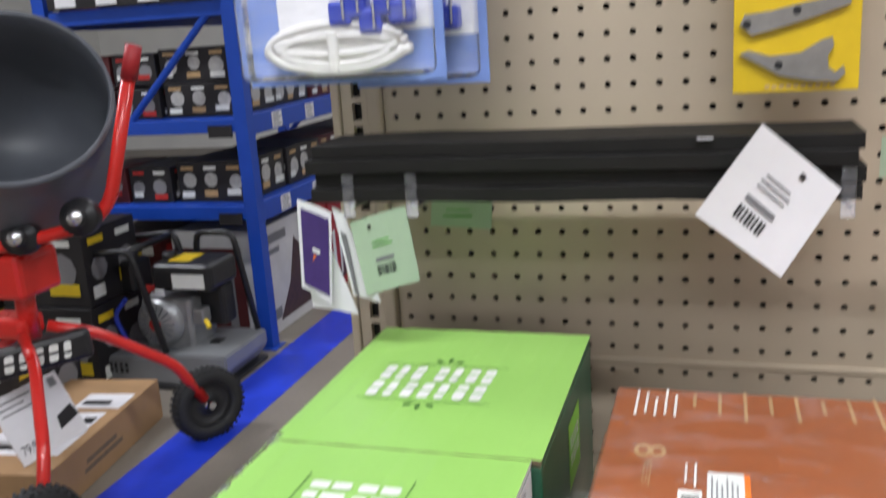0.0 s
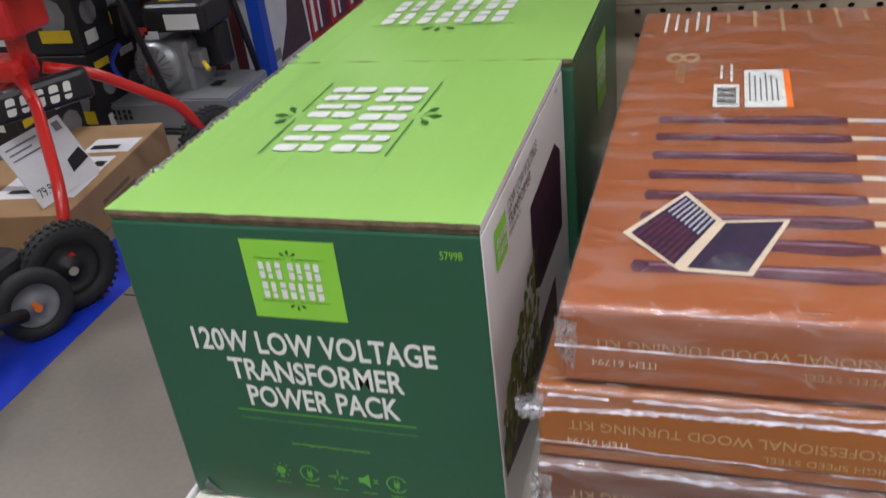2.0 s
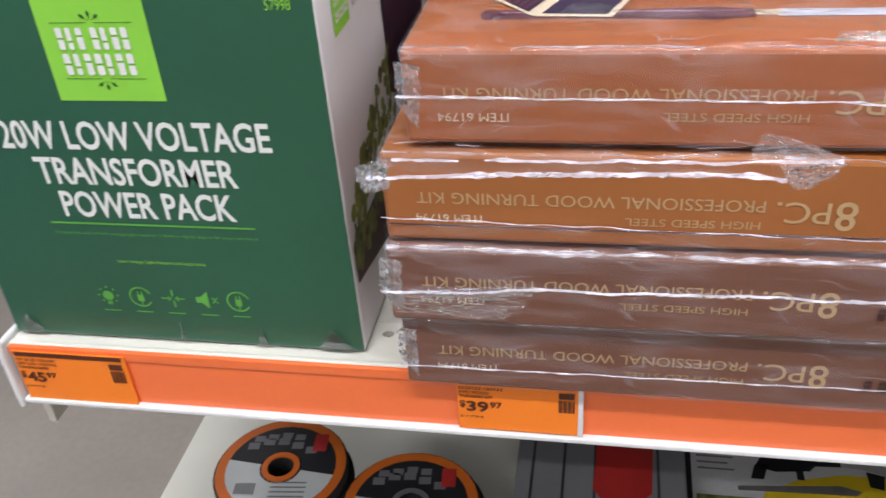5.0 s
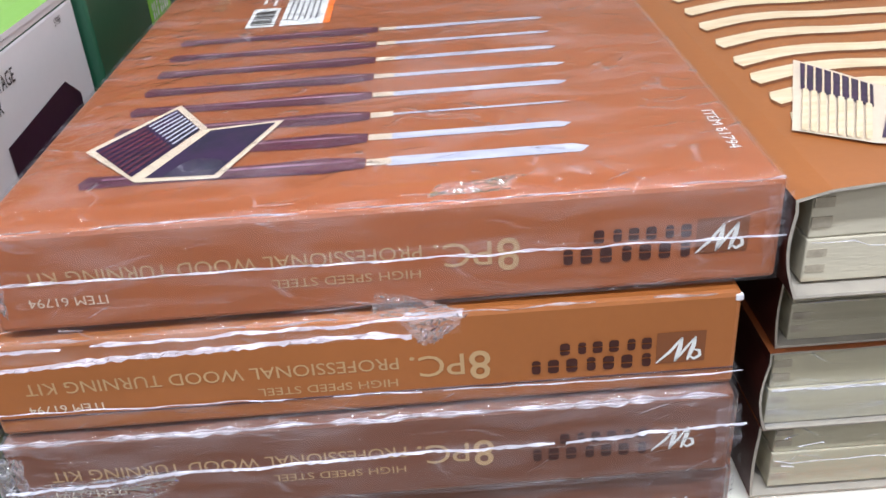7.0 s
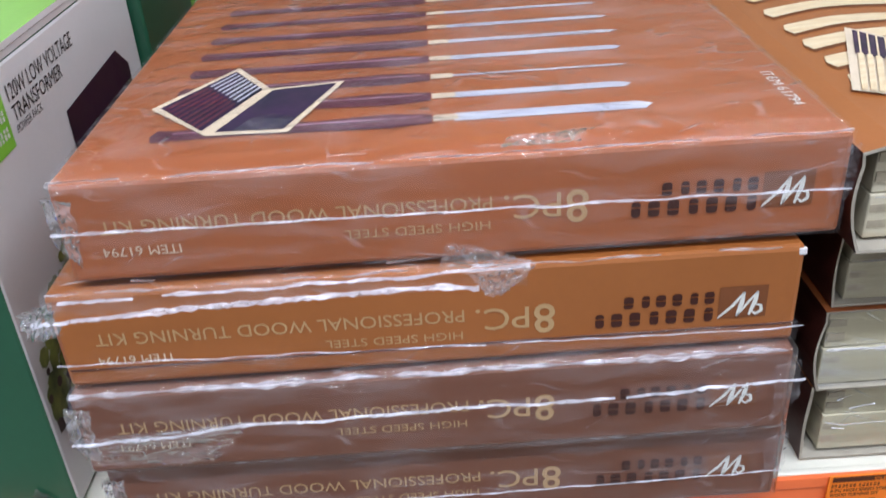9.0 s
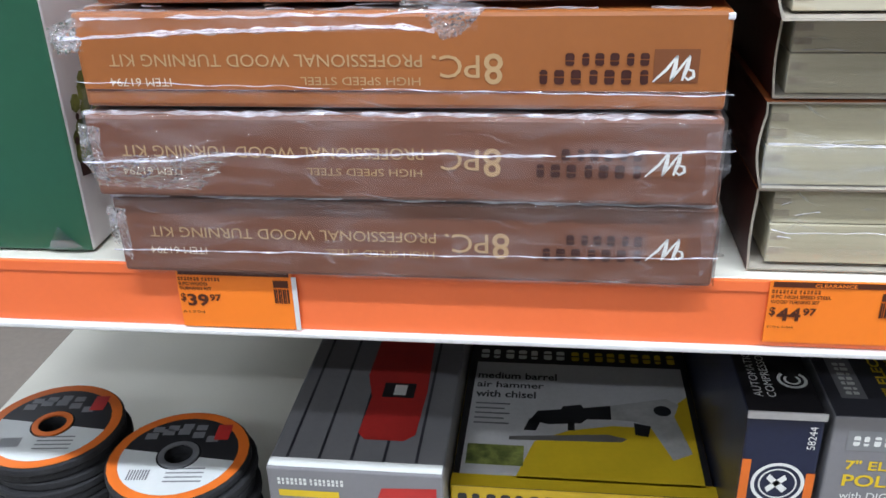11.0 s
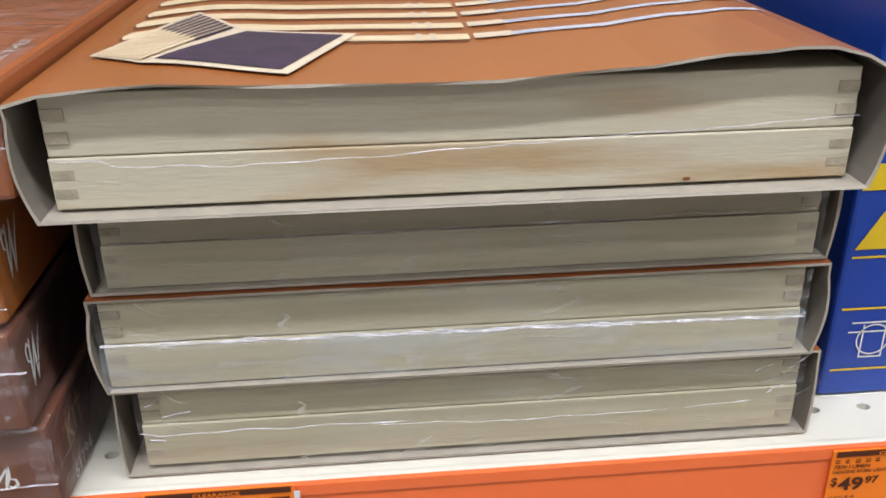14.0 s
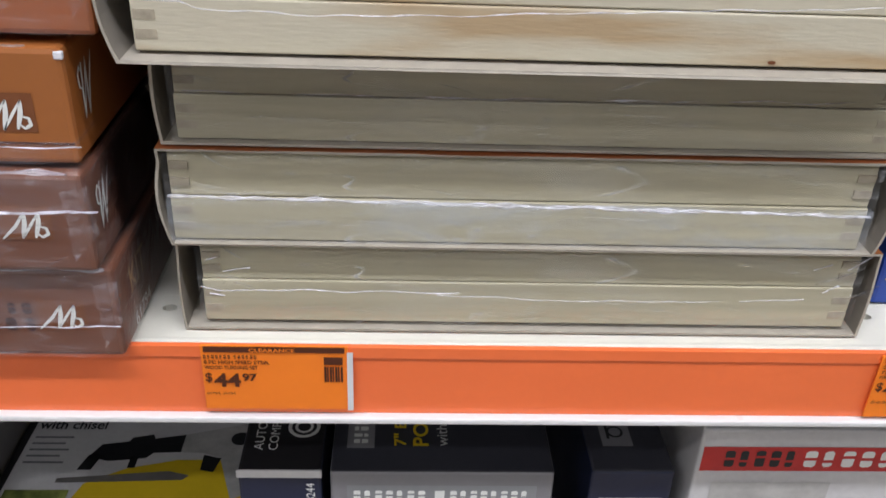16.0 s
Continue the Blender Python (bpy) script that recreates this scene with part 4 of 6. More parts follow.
            hb = [(0.047, v), (0.049, v + hw * 0.8), (0.056, v + hw * 0.72), (0.085, v + hw * 0.62), (0.120, v + hw * 0.78), (0.145, v + hw), (0.162, v + hw * 0.62)]
            part("printed_handle", print_poly(FK, [hb + [(u, 2 * v - q) for u, q in hb[:0:-1]]], 0.0003), M["handle_photo"], t, "dark purple printed tool handle")
            part("printed_gleam", print_poly(FK, [[(0.056, v + hw * 0.1), (0.12, v + hw * 0.16), (0.158, v + hw * 0.2), (0.158, v + hw * 0.42), (0.12, v + hw * 0.42), (0.056, v + hw * 0.34)]], 0.0005), M["gleam_photo"], t)
            part("printed_ferrule", print_poly(FK, [rect(0.1625, v - 0.003, 0.010, 0.006)], 0.0004), M["case_photo"], t)
            part("printed_blade", print_poly(FK, [[(0.171, v - ww / 2), (tip - 0.004, v - ww / 2), (tip, v + ww * 0.1), (tip - 0.006, v + ww / 2), (0.171, v + ww / 2)]], 0.0003), M["steel_photo"], t, "printed steel blade")
        part("printed_case", print_poly(FK, [[(0.040, -0.5255), (0.0705, -0.4755), (0.090, -0.5085), (0.1235, -0.5045), (0.104, -0.562), (0.0705, -0.5605)]], 0.0007), M["case_photo"], t, "printed pale wooden case")
        part("printed_lining", print_poly(FK, [[(0.0740, -0.5575), (0.0915, -0.5115), (0.1200, -0.5075), (0.1018, -0.5590)], [(0.0445, -0.5255), (0.0700, -0.4815), (0.0865, -0.5095), (0.0680, -0.5555)]], 0.0010), M["navy_photo"], t)
        small = []
        for i in range(8):
            s = (i + 0.5) / 8
            a = Vector((0.0460, -0.5275)).lerp(Vector((0.0670, -0.5545)), s)
            b = Vector((0.0700, -0.4840)).lerp(Vector((0.0860, -0.5090)), s)
            m1, m2 = a.lerp(b, 0.58), a.lerp(b, 0.62)
            d = Vector((0.0006, -0.0009))
            small.append((a, m1, m2, b, d))
        for a, m1, m2, b, d in small:
            part("printed_small_handle", print_poly(FK, [[tuple(a - d), tuple(m1 - d), tuple(m1 + d), tuple(a + d)]], 0.0013), M["handle_photo"], t)
            part("printed_small_blade", print_poly(FK, [[tuple(m2 - d * 0.6), tuple(b - d * 0.6), tuple(b + d * 0.6), tuple(m2 + d * 0.6)]], 0.0013), M["steel_photo"], t)
        part("barcode_field", print_poly(FK, [rect(0.081, -0.349, 0.0172, 0.043), rect(0.1015, -0.349, 0.0265, 0.073)], 0.0004), M["white_ink"], t, "white printed sticker")
        part("sticker_edge", print_poly(FK, [rect(0.128, -0.349, 0.0042, 0.073)], 0.0004), M["orange_tag"], t)
        part("barcode", print_poly(FK, [rect(0.0835, -0.345 + 0.0034 * i, 0.0125, 0.0021 if i % 3 else 0.0012) for i in range(10)], 0.0007), M["black_ink"], t)
        part("sticker_print", print_poly(FK, [rect(0.1045 + 0.0036 * i, -0.338, 0.0011, 0.055 - 0.006 * (i % 3)) for i in range(6)], 0.0007), M["grey_ink"], t)
        FV = face((0, 0, z1), (0, -1, 0), (1, 0, 0))
        part("large_count", letters("8", face((0, 0, z1), (0, -1, 0), (1, 0, 0)), 0.236, 0.044, 0.023, 0.026, 0.0004), M["tan_ink"], t)
        part("count_caption", letters("PIECE SET", FV, 0.262, 0.0535, 0.043, 0.0065, 0.0004), M["tan_ink"], t)
        lines = [rect(0.038 + 0.0085 * i, -0.182 + 0.004 * (i % 2), 0.0022, 0.055 - 0.008 * (i % 3)) for i in range(5)]
        lines += [rect(0.085, -0.295, 0.0018, 0.030), rect(0.092, -0.300, 0.0018, 0.036)]
        part("fine_print", print_poly(FK, lines, 0.0004), M["white_ink"], t)
        part("tool_captions", print_poly(FK, [rect(0.088 + 0.0215 * i, -0.150 - 0.035 * (0.3 + 0.7 * ((i * 7) % 5) / 4), 0.0028, 0.030 + 0.035 * ((i * 7) % 5) / 4) for i in range(10)], 0.0004), M["tan_ink"], t)
        part("item_number", letters("ITEM 61794", FV, 0.529, 0.3045, 0.040, 0.0048, 0.0004), M["white_ink"], t)


for y0, y1, wd in ((-0.555, -0.345, 0.016), (-0.350, -0.330, 0.020)):
    s = part("edge_tape", crumple(((GX0 + 0.004, y0, GZ - 0.0012), (GX0 + 0.004, y1, GZ - 0.0012), (1, 0, 0), (0, 0, 1)), wd * 0.6, y0 * 9, 0.0010), M["film_edge"], g, "creased clear tape on the lid edge", True)
    s.visible_shadow = False


# ---- wooden cased sets in open card sleeves ----
def sleeve(t, x0, x1, yf, yb, z0, z1, bulge, profile, tone, taper=0.0, lean=0.0):
    """A card sleeve open to the front, one closed band with thickness."""
    outer = []
    n = 24
    for i in range(9):
        s = i / 8
        outer.append((x0 + taper * (1 - s) - bulge * math.sin(math.pi * min(1, s * 1.15)), z0 + (z1 + profile(0) - z0) * s))
    for i in range(1, n):
        s = i / n
        outer.append((x0 + (x1 - x0) * s, z1 + profile(s)))
    for i in range(9):
        s = 1 - i / 8
        outer.append((x1 - taper * (1 - s) + bulge * math.sin(math.pi * min(1, s * 1.1)), z0 + (z1 + profile(1) - z0) * s))
    th = 0.0011
    bm = bmesh.new()
    rings = []
    cx, cz = (x0 + x1) / 2, (z0 + z1) / 2
    for y, k in ((yf, 0), (yb, 0)):
        o = [bm.verts.new((x + lean * (z - z0), y + (0.0015 * noise.noise((x * 30, z * 20, 1)) if y == yf else 0), z)) for x, z in outer]
        i_ = [bm.verts.new((x + lean * (z - z0) + (th if x < cx else -th) * (1 if abs(x - cx) > (x1 - x0) * 0.48 else 0), y, z + (th if z < z0 + 0.002 else -th if z > z1 - 0.006 else 0))) for x, z in outer]
        rings.append((o, i_))
    m = len(outer)
    for k in range(m):
        q = (k + 1) % m
        (o0, i0), (o1, i1) = rings
        # Outer side walls go near black: shade between the stacks, put into colour.
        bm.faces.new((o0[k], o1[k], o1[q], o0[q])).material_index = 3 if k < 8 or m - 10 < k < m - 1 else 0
        bm.faces.new((i0[q], i1[q], i1[k], i0[k])).material_index = 1 if k < m - 1 else 2
        bm.faces.new((o0[q], i0[q], i0[k], o0[k])).material_index = 2
    bmesh.ops.recalc_face_normals(bm, faces=bm.faces)
    return part("card_sleeve", bm, [M[tone], M["sleeve_in"], M["sleeve_edge"], M["ink_and_side_shade"]], t, "printed orange card sleeve with grey cut edge")


def wooden_case(t, x0, x1, yf, yb, z0, z1, split, wood):
    zs = z0 + (z1 - z0) * split
    case = thing("wooden_case", (0, 0, 0))
    case.parent = t
    case.location = Vector(((x0 + x1) / 2, (yf + yb) / 2, z0)) - t.location
    tagged(case, "pale pine case with finger joints")
    part("base", boxed(x0, x1, yf, yb, z0, zs - 0.0002, 0.0006), M[wood], case)
    part("lid", boxed(x0 + 0.0004, x1 - 0.0004, yf + 0.0006, yb, zs + 0.0002, z1, 0.0006), M[wood], case)
    for x, s in ((x0, 1), (x1, -1)):
        for a, b, rows in ((z0 + 0.001, zs - 0.001, 2), (zs + 0.001, z1 - 0.001, 2)):
            step = (b - a) / (2 * rows + 1)
            for r in range(rows):
                zz = a + step * (2 * r + 1)
                xa, xb = sorted((x + s * 0.0008, x + s * 0.0085))
                part("finger_joint", boxed(xa, xb, yf - 0.0002, yf + 0.004, zz, zz + step), M["end_grain"], case)
    return case


# Sleeve: x0, x1, front, foot, top, bulge, tone, then the case: wood, split, x0, x1, foot, top.
SETS = [
    (0.3285, 0.6350, -0.5745, 1.0512, 1.0955, 0.0008, "rust_bright", "pine", 0.54, 0.3375, 0.6285, 1.0545, 1.0940),
    (0.3265, 0.6300, -0.5785, 1.0965, 1.1405, 0.0030, "rust", "pine", 0.50, 0.3295, 0.6215, 1.0983, 1.1385),
    (0.3280, 0.6295, -0.5765, 1.1415, 1.1805, 0.0010, "rust", "pine", 0.52, 0.3350, 0.6235, 1.1430, 1.1790),
    (0.3190, 0.6310, -0.5940, 1.1815, 1.2275, 0.0030, "rust_bright", "pine_warm", 0.46, 0.3285, 0.6210, 1.1840, 1.2262),
]
LID = ((0.0, -0.0030), (0.06, 0.0012), (0.16, 0.0028), (0.30, 0.0008), (0.52, 0.0000), (0.68, 0.0028), (0.81, 0.0068), (0.90, 0.0086), (0.965, 0.0045), (1.0, -0.0020))


def lid_rise(s):
    for (a, p), (b, q) in zip(LID, LID[1:]):
        if s <= b:
            f = (s - a) / (b - a)
            return p + (q - p) * f * f * (3 - 2 * f)
    return LID[-1][1]


for k, (x0, x1, yf, z0, z1, bulge, tone, wood, split, cx0, cx1, cz0, cz1) in enumerate(SETS):
    words = ("lowest in its stack", "shiny film seam", "shaded", "bulging and topmost")[k]
    t = thing("wood_turning_set", ((x0 + x1) / 2, yf + 0.23, z0), "pine tool case in open orange sleeve, " + words, "boxed set", "stack of sleeved sets")
    prof = lid_rise if k == 3 else (lambda s: 0.0)
    sleeve(t, x0, x1, yf - (0.007 if k == 3 else 0.003), yf + 0.47, z0, z1, bulge, prof, tone, (0.0, 0.002, 0.001, 0.0045)[k])
    case = wooden_case(t, cx0, cx1, yf, yf + 0.465, cz0, cz1, split, wood)
    zs = cz0 + (cz1 - cz0) * split

    def film(name, bm, mat, label="", smooth=False):
        part(name, bm, M[mat], t, label, smooth).visible_shadow = False

    if k < 3:
        film("front_film", film_shell(cx0 - 0.0012, cx1 + 0.0012, yf - 0.0012, yf + 0.05, cz0 + 0.0005, cz1 - 0.0005, 11.0 + k, 0.0009), "case_film", "clear film over the case", True)
    if k == 1:
        # Extra film layer whose tint stands for the gloss below the seam.
        film("gloss_band", film_shell(cx0 - 0.0012, cx1 + 0.0012, yf - 0.0018, yf + 0.01, cz0 + 0.0005, 1.1170, 23.0, 0.0009), "gloss_band_film", "blue-grey gloss painted into film below the seam", True)
        film("film_seam", ribbon([(cx0, yf - 0.0015, 1.1200), (0.40, yf - 0.0015, 1.1190), (0.50, yf - 0.0015, 1.1178), (cx1, yf - 0.0015, 1.1160)], 0.0030, 71, broken=-0.6, fold=0.0006), "film_white", "shiny white film seam")
        film("film_seam", ribbon([(cx0 + 0.002, yf - 0.0015, 1.1225), (0.42, yf - 0.0015, 1.1212)], 0.0016, 72, broken=0.2, fold=0.0006), "film_edge")
    if k == 0:
        film("film_seam", ribbon([(cx0, yf - 0.0015, 1.0740), (0.345, yf - 0.0015, 1.0722), (0.40, yf - 0.0015, 1.0728), (0.45, yf - 0.0015, 1.0722)], 0.0010, 73, broken=0.0, fold=0.0006), "film_white", "thin white film seam")
        film("film_seam", ribbon([(0.44, yf - 0.0015, 1.0712), (0.50, yf - 0.0015, 1.0690), (0.56, yf - 0.0015, 1.0695), (0.605, yf - 0.0015, 1.0715)], 0.0006, 74, broken=0.15, fold=0.0005), "film_white")
        crease = random.Random(8)
        for side, count in ((cx0 + 0.010, 7), (cx1 - 0.012, 9)):
            for i in range(count):
                u, v = side + crease.uniform(-0.012, 0.012), crease.uniform(1.070, 1.088)
                d, a = crease.uniform(0.004, 0.013), crease.uniform(0.2, 1.1) if side > 0.5 else crease.uniform(-0.9, 0.9)
                film("film_fold", ribbon([(u, yf - 0.0012, v), (u + d * math.cos(a), yf - 0.0012, v + d * math.sin(a))], crease.uniform(0.0005, 0.0012), 200 + i + int(side * 99), broken=-0.1, fold=0.0008, pitch=0.0011), "film_white" if i % 3 == 0 else "film_edge", "wrinkled film at the corner")
    if k == 2:
        film("film_seam", ribbon([(cx0 + 0.004, yf - 0.0015, 1.1640), (0.45, yf - 0.0015, 1.1636), (cx1 - 0.004, yf - 0.0015, 1.1655)], 0.0010, 75, broken=0.42, fold=0.0006), "film_white", "thin film seam")
    if k == 3:
        film("split_film", ribbon([(cx0 + 0.001, yf - 0.0002, 1.2030), (0.346, yf - 0.0002, 1.2026), (0.352, yf - 0.0002, 1.2003), (0.375, yf - 0.0002, 1.1990), (0.43, yf - 0.0002, 1.1995), (0.50, yf - 0.0002, 1.2030), (0.56, yf - 0.0002, 1.2055), (cx1, yf - 0.0002, 1.2085)], 0.0008, 76, broken=-0.5, fold=0.0004, pitch=0.0015), "film_white", "pale split film along the case")
        FW = face((0, yf, 0), (1, 0, 0), (0, 0, 1))
        part("knot", print_poly(FW, [disc(0.5585, 1.1858, 0.0016, 12, 0.0007)], 0.0005), M["brown_shadow"], case, "small dark knot")
        FK = face((0, 0, z1), (1, 0, 0), (0, 1, 0))

        def draped(shapes, lift):
            """Prints that follow the bulging lid of the sleeve."""
            bm = print_poly(FK, shapes, 0.0)
            bmesh.ops.triangulate(bm, faces=bm.faces)
            for _ in range(3):
                bmesh.ops.subdivide_edges(bm, edges=[e for e in bm.edges if abs(e.verts[0].co.x - e.verts[1].co.x) > 0.010], cuts=1)
            bmesh.ops.triangulate(bm, faces=bm.faces)
            for v in bm.verts:
                n = 24 * min(max((v.co.x - x0) / (x1 - x0), 0), 1)
                i = int(n)
                v.co.z = z1 + lid_rise(i / 24) * (1 - n + i) + lid_rise(min(1, (i + 1) / 24)) * (n - i) + lift
            return bm

        ys = [-0.338, -0.367, -0.397, -0.4275, -0.457, -0.482, -0.508, -0.533]
        for i, v in enumerate(ys):
            hw = 0.0075
            hb = [(0.340, v - 0.006), (0.342, v + hw - 0.006), (0.362, v + hw * 0.9 - 0.001), (0.392, v + hw * 0.85 + 0.004), (0.430, v + hw * 0.7 + 0.004), (0.484, v + hw * 0.75 + 0.003)]
            lo = [(0.484, v - hw * 0.75 + 0.003), (0.430, v - hw * 0.7 + 0.004), (0.392, v - hw * 0.85 + 0.004), (0.362, v - hw * 0.9 - 0.001), (0.342, v - hw - 0.006)]
            part("printed_shadow", draped([[(u - 0.0008, q - 0.0028) for u, q in hb + lo]], 0.0003), M["brown_shadow"], t)
            part("printed_handle", draped([hb + lo], 0.0006), M["ivory_photo"], t, "ivory printed tool handle")
            part("printed_ferrule", draped([rect(0.462, v - 0.0042, 0.0025, 0.014), rect(0.468, v - 0.0042, 0.0025, 0.014), rect(0.486, v - 0.002, 0.016, 0.009)], 0.0009), M["case_photo"], t)
            part("printed_blade", draped([[(0.501, v - 0.0005), (0.606, v + 0.002), (0.612, v + 0.004), (0.606, v + 0.0065), (0.501, v + 0.006)]], 0.0006), M["steel_photo"], t, "printed steel blade")
        part("printed_case", draped([[(0.336, -0.550), (0.3655, -0.472), (0.390, -0.512), (0.438, -0.522), (0.414, -0.590), (0.360, -0.572)]], 0.0012), M["case_photo"], t, "printed pale wooden case")
        part("printed_lining", draped([[(0.364, -0.568), (0.392, -0.5175), (0.432, -0.526), (0.411, -0.584)]], 0.0016), M["navy_photo"], t)
        part("printed_tray", draped([[(0.3545, -0.510), (0.3665, -0.478), (0.386, -0.512), (0.3745, -0.538)]], 0.0016), M["navy_photo"], t)
        tools = []
        for i in range(8):
            s = (i + 0.5) / 8
            a = Vector((0.3385, -0.552)).lerp(Vector((0.360, -0.570)), s)
            b = Vector((0.3665, -0.480)).lerp(Vector((0.386, -0.512)), s)
            m1 = a.lerp(b, 0.58)
            d = Vector((0.0009, -0.0009))
            tools.append([tuple(a - d), tuple(m1 - d), tuple(m1 + d), tuple(a + d)])
            tools.append([tuple(m1 - d * 0.35), tuple(b - d * 0.35), tuple(b + d * 0.35), tuple(m1 + d * 0.35)])
        for q in tools:
            part("printed_small_tool", draped([q], 0.0020), M["ivory_photo"], t)

# ---- blue work light carton ----
BX, BY = 0.6545, -0.549
t = thing("work_light_carton", (BX + 0.13, BY + 0.1, 1.05), "blue work light carton with yellow bands and white line drawings", "carton")
part("body", boxed(BX, BX + 0.25, BY, BY + 0.2, 1.0506, 1.29, 0.002), M["blue_card"], t)
F = face((BX, BY, 1.05), (1, 0, 0), (0, 0, 1))
part("dark_top_band", print_poly(F, [rect(0.002, 0.145, 0.246, 0.094)], 0.0003), M["navy_card"], t)
part("yellow_band", print_poly(F, [rect(0.002, 0.109, 0.24, 0.0125), [(0.004, 0.080), (0.026, 0.080), (0.015, 0.099)]], 0.0004), M["yellow_ink"], t)
part("yellow_rules", print_poly(F, [rect(0.0035, z, 0.24, 0.0011) for z in (0.0755, 0.0485, 0.0150)], 0.0004), M["yellow_ink"], t)
part("brand_blocks", print_poly(F, blocks(0.004, 0.128, 0.10, 0.012, (5,)), 0.0006), M["yellow_ink"], t)
part("line_drawing", print_poly(F, ring_arc(0.022, 0.032, 0.0085, 0.0007) + [rect(0.009, 0.036, 0.022, 0.0008), rect(0.010, 0.041, 0.022, 0.0008), rect(0.016, 0.022, 0.0008, 0.018), rect(0.027, 0.022, 0.0008, 0.018), rect(0.016, 0.022, 0.0115, 0.0008)], 0.0005), M["white_ink"], t)
part("stock_number", letters("56554", F, 0.0, 0.186, 0.012, 0.005), M["white_ink"], t)

# ---- things on the lower shelf ----
LZ = 0.8002


def cut_off_discs(x, y, n, label):
    t = thing("cut_off_discs", (x, y, LZ), label, "abrasive disc stack", "disc stacks")
    for i in range(n):
        z = LZ + 0.0075 * i
        d = part("disc", lathe([(0.0098, 0.0), (0.0495, 0.0), (0.0500, 0.0012), (0.0500, 0.0052), (0.0490, 0.0064), (0.0098, 0.0064), (0.0098, 0.0)], Matrix.Translation((x + 0.002 * math.sin(i * 2.1), y + 0.002 * math.cos(i * 1.7), z)), 40), M["abrasive"], t)
    z = LZ + 0.0075 * (n - 1) + 0.0064
    F = face((x + 0.002 * math.sin((n - 1) * 2.1), y + 0.002 * math.cos((n - 1) * 1.7), z), (1, 0.1, 0), (-0.1, 1, 0)) @ Matrix.Diagonal((0.865, 0.865, 1, 1))
    part("orange_rim", print_poly(F, ring_arc(0, 0, 0.0560, 0.0085, n=32), 0.0004), M["disc_orange"], t, "orange paper rim")
    part("paper_label", print_poly(F, ring_arc(0, 0, 0.0475, 0.0295, 170, 350, 24), 0.0004), M["disc_face"], t, "white paper label")
    part("dark_label", print_poly(F, ring_arc(0, 0, 0.0475, 0.0295, -10, 170, 24), 0.0004), M["black_ink"], t, "black paper label")
    part("brand_blocks", print_poly(F, [rect(-0.034 + 0.013 * i, 0.020 + 0.006 * math.sin(i), 0.010, 0.008) for i in range(5)] + [rect(-0.03 + 0.012 * i, 0.033 - abs(i - 2) * 0.002, 0.009, 0.007) for i in range(4)], 0.0007), M["grey_ink"], t)
    part("red_field", print_poly(F, [rect(0.024, 0.018, 0.012, 0.02)], 0.0008), M["red_ink"], t)
    part("code_bars", print_poly(F, [rect(-0.034 + 0.0022 * i, -0.030, 0.0013, 0.012) for i in range(8)] + [rect(-0.004, -0.033 + 0.005 * i, 0.03, 0.0016) for i in range(4)], 0.0007), M["grey_ink"], t)
    part("hub_ring", lathe([(0.0098, 0.0), (0.0142, 0.0), (0.0142, 0.0012), (0.0098, 0.0012)], Matrix.Translation((F[0][3], F[1][3], z)), 28), M["engine_silver"] if n == 9 else M["disc_orange"], t, "metal hub ring")


cut_off_discs(-0.022, -0.526, 9, "stack of orange rimmed cut-off discs with silver hub")
cut_off_discs(-0.1245, -0.506, 10, "stack of cut-off discs with orange hub")


def lower_box(name, x0, x1, y0, y1, z1, body, label, top=None, drawn=None):
    t = thing(name, ((x0 + x1) / 2, (y0 + y1) / 2, LZ), label, "tool box", "boxed tools on the lower shelf")
    bm = bmesh.new()
    for f in add_box(bm, x0, x1, y0, y1, LZ, z1, 0.0016):
        f.material_index = 1 if f.normal.z > 0.7 else 0
    part("body", bm, [M[body], M[top or body]], t)
    s, h = 1.0, z1 - LZ
    if drawn:
        s, h = (x1 - x0) / drawn[0], drawn[1]
    S = Matrix.Diagonal((s, s, 1, 1))
    return t, face((x0, y0, z1 - h * s), (1, 0, 0), (0, 0, 1)) @ S, face((x0, y0, z1), (1, 0, 0), (0, 1, 0)) @ S


t, FF, FT = lower_box("rotary_tool_box", 0.049, 0.1655, -0.553, -0.19, 0.885, "grey_card", "grey boxed power tool with a red tool picture", None, (0.130, 0.062))
part("tool_picture", print_poly(FT, [[(0.060, 0.044), (0.066, 0.036), (0.096, 0.036), (0.104, 0.044), (0.106, 0.100), (0.102, 0.20), (0.056, 0.20), (0.054, 0.12), (0.062, 0.090)]], 0.0004), M["red_ink"], t, "printed red power tool")
part("tool_switch", print_poly(FT, [rect(0.070, 0.090, 0.026, 0.020)], 0.0008), M["box_black"], t)
part("switch_field", print_poly(FT, [rect(0.079, 0.093, 0.010, 0.014)], 0.0011), M["white_ink"], t)
part("dark_stripes", print_poly(FT, [rect(0.012 + 0.024 * i, 0.004, 0.0022, 0.34) for i in range(5)], 0.0003), M["charcoal_card"], t)
part("pale_edge", print_poly(FT, [rect(0.001, 0.001, 0.128, 0.010)], 0.0005), M["white_ink"], t)
part("brand_blocks", print_poly(FF, blocks(0.008, 0.047, 0.05, 0.006, (7, 8)), 0.0004), M["white_ink"], t)
part("title_bars", print_poly(FF, [rect(0.008, 0.036, 0.045, 0.006), rect(0.008, 0.027, 0.035, 0.006)], 0.0004), M["yellow_ink"], t)
part("front_picture", print_poly(FF, [[(0.075, 0.02), (0.125, 0.03), (0.125, 0.05), (0.085, 0.048)]], 0.0004), M["red_ink"], t)

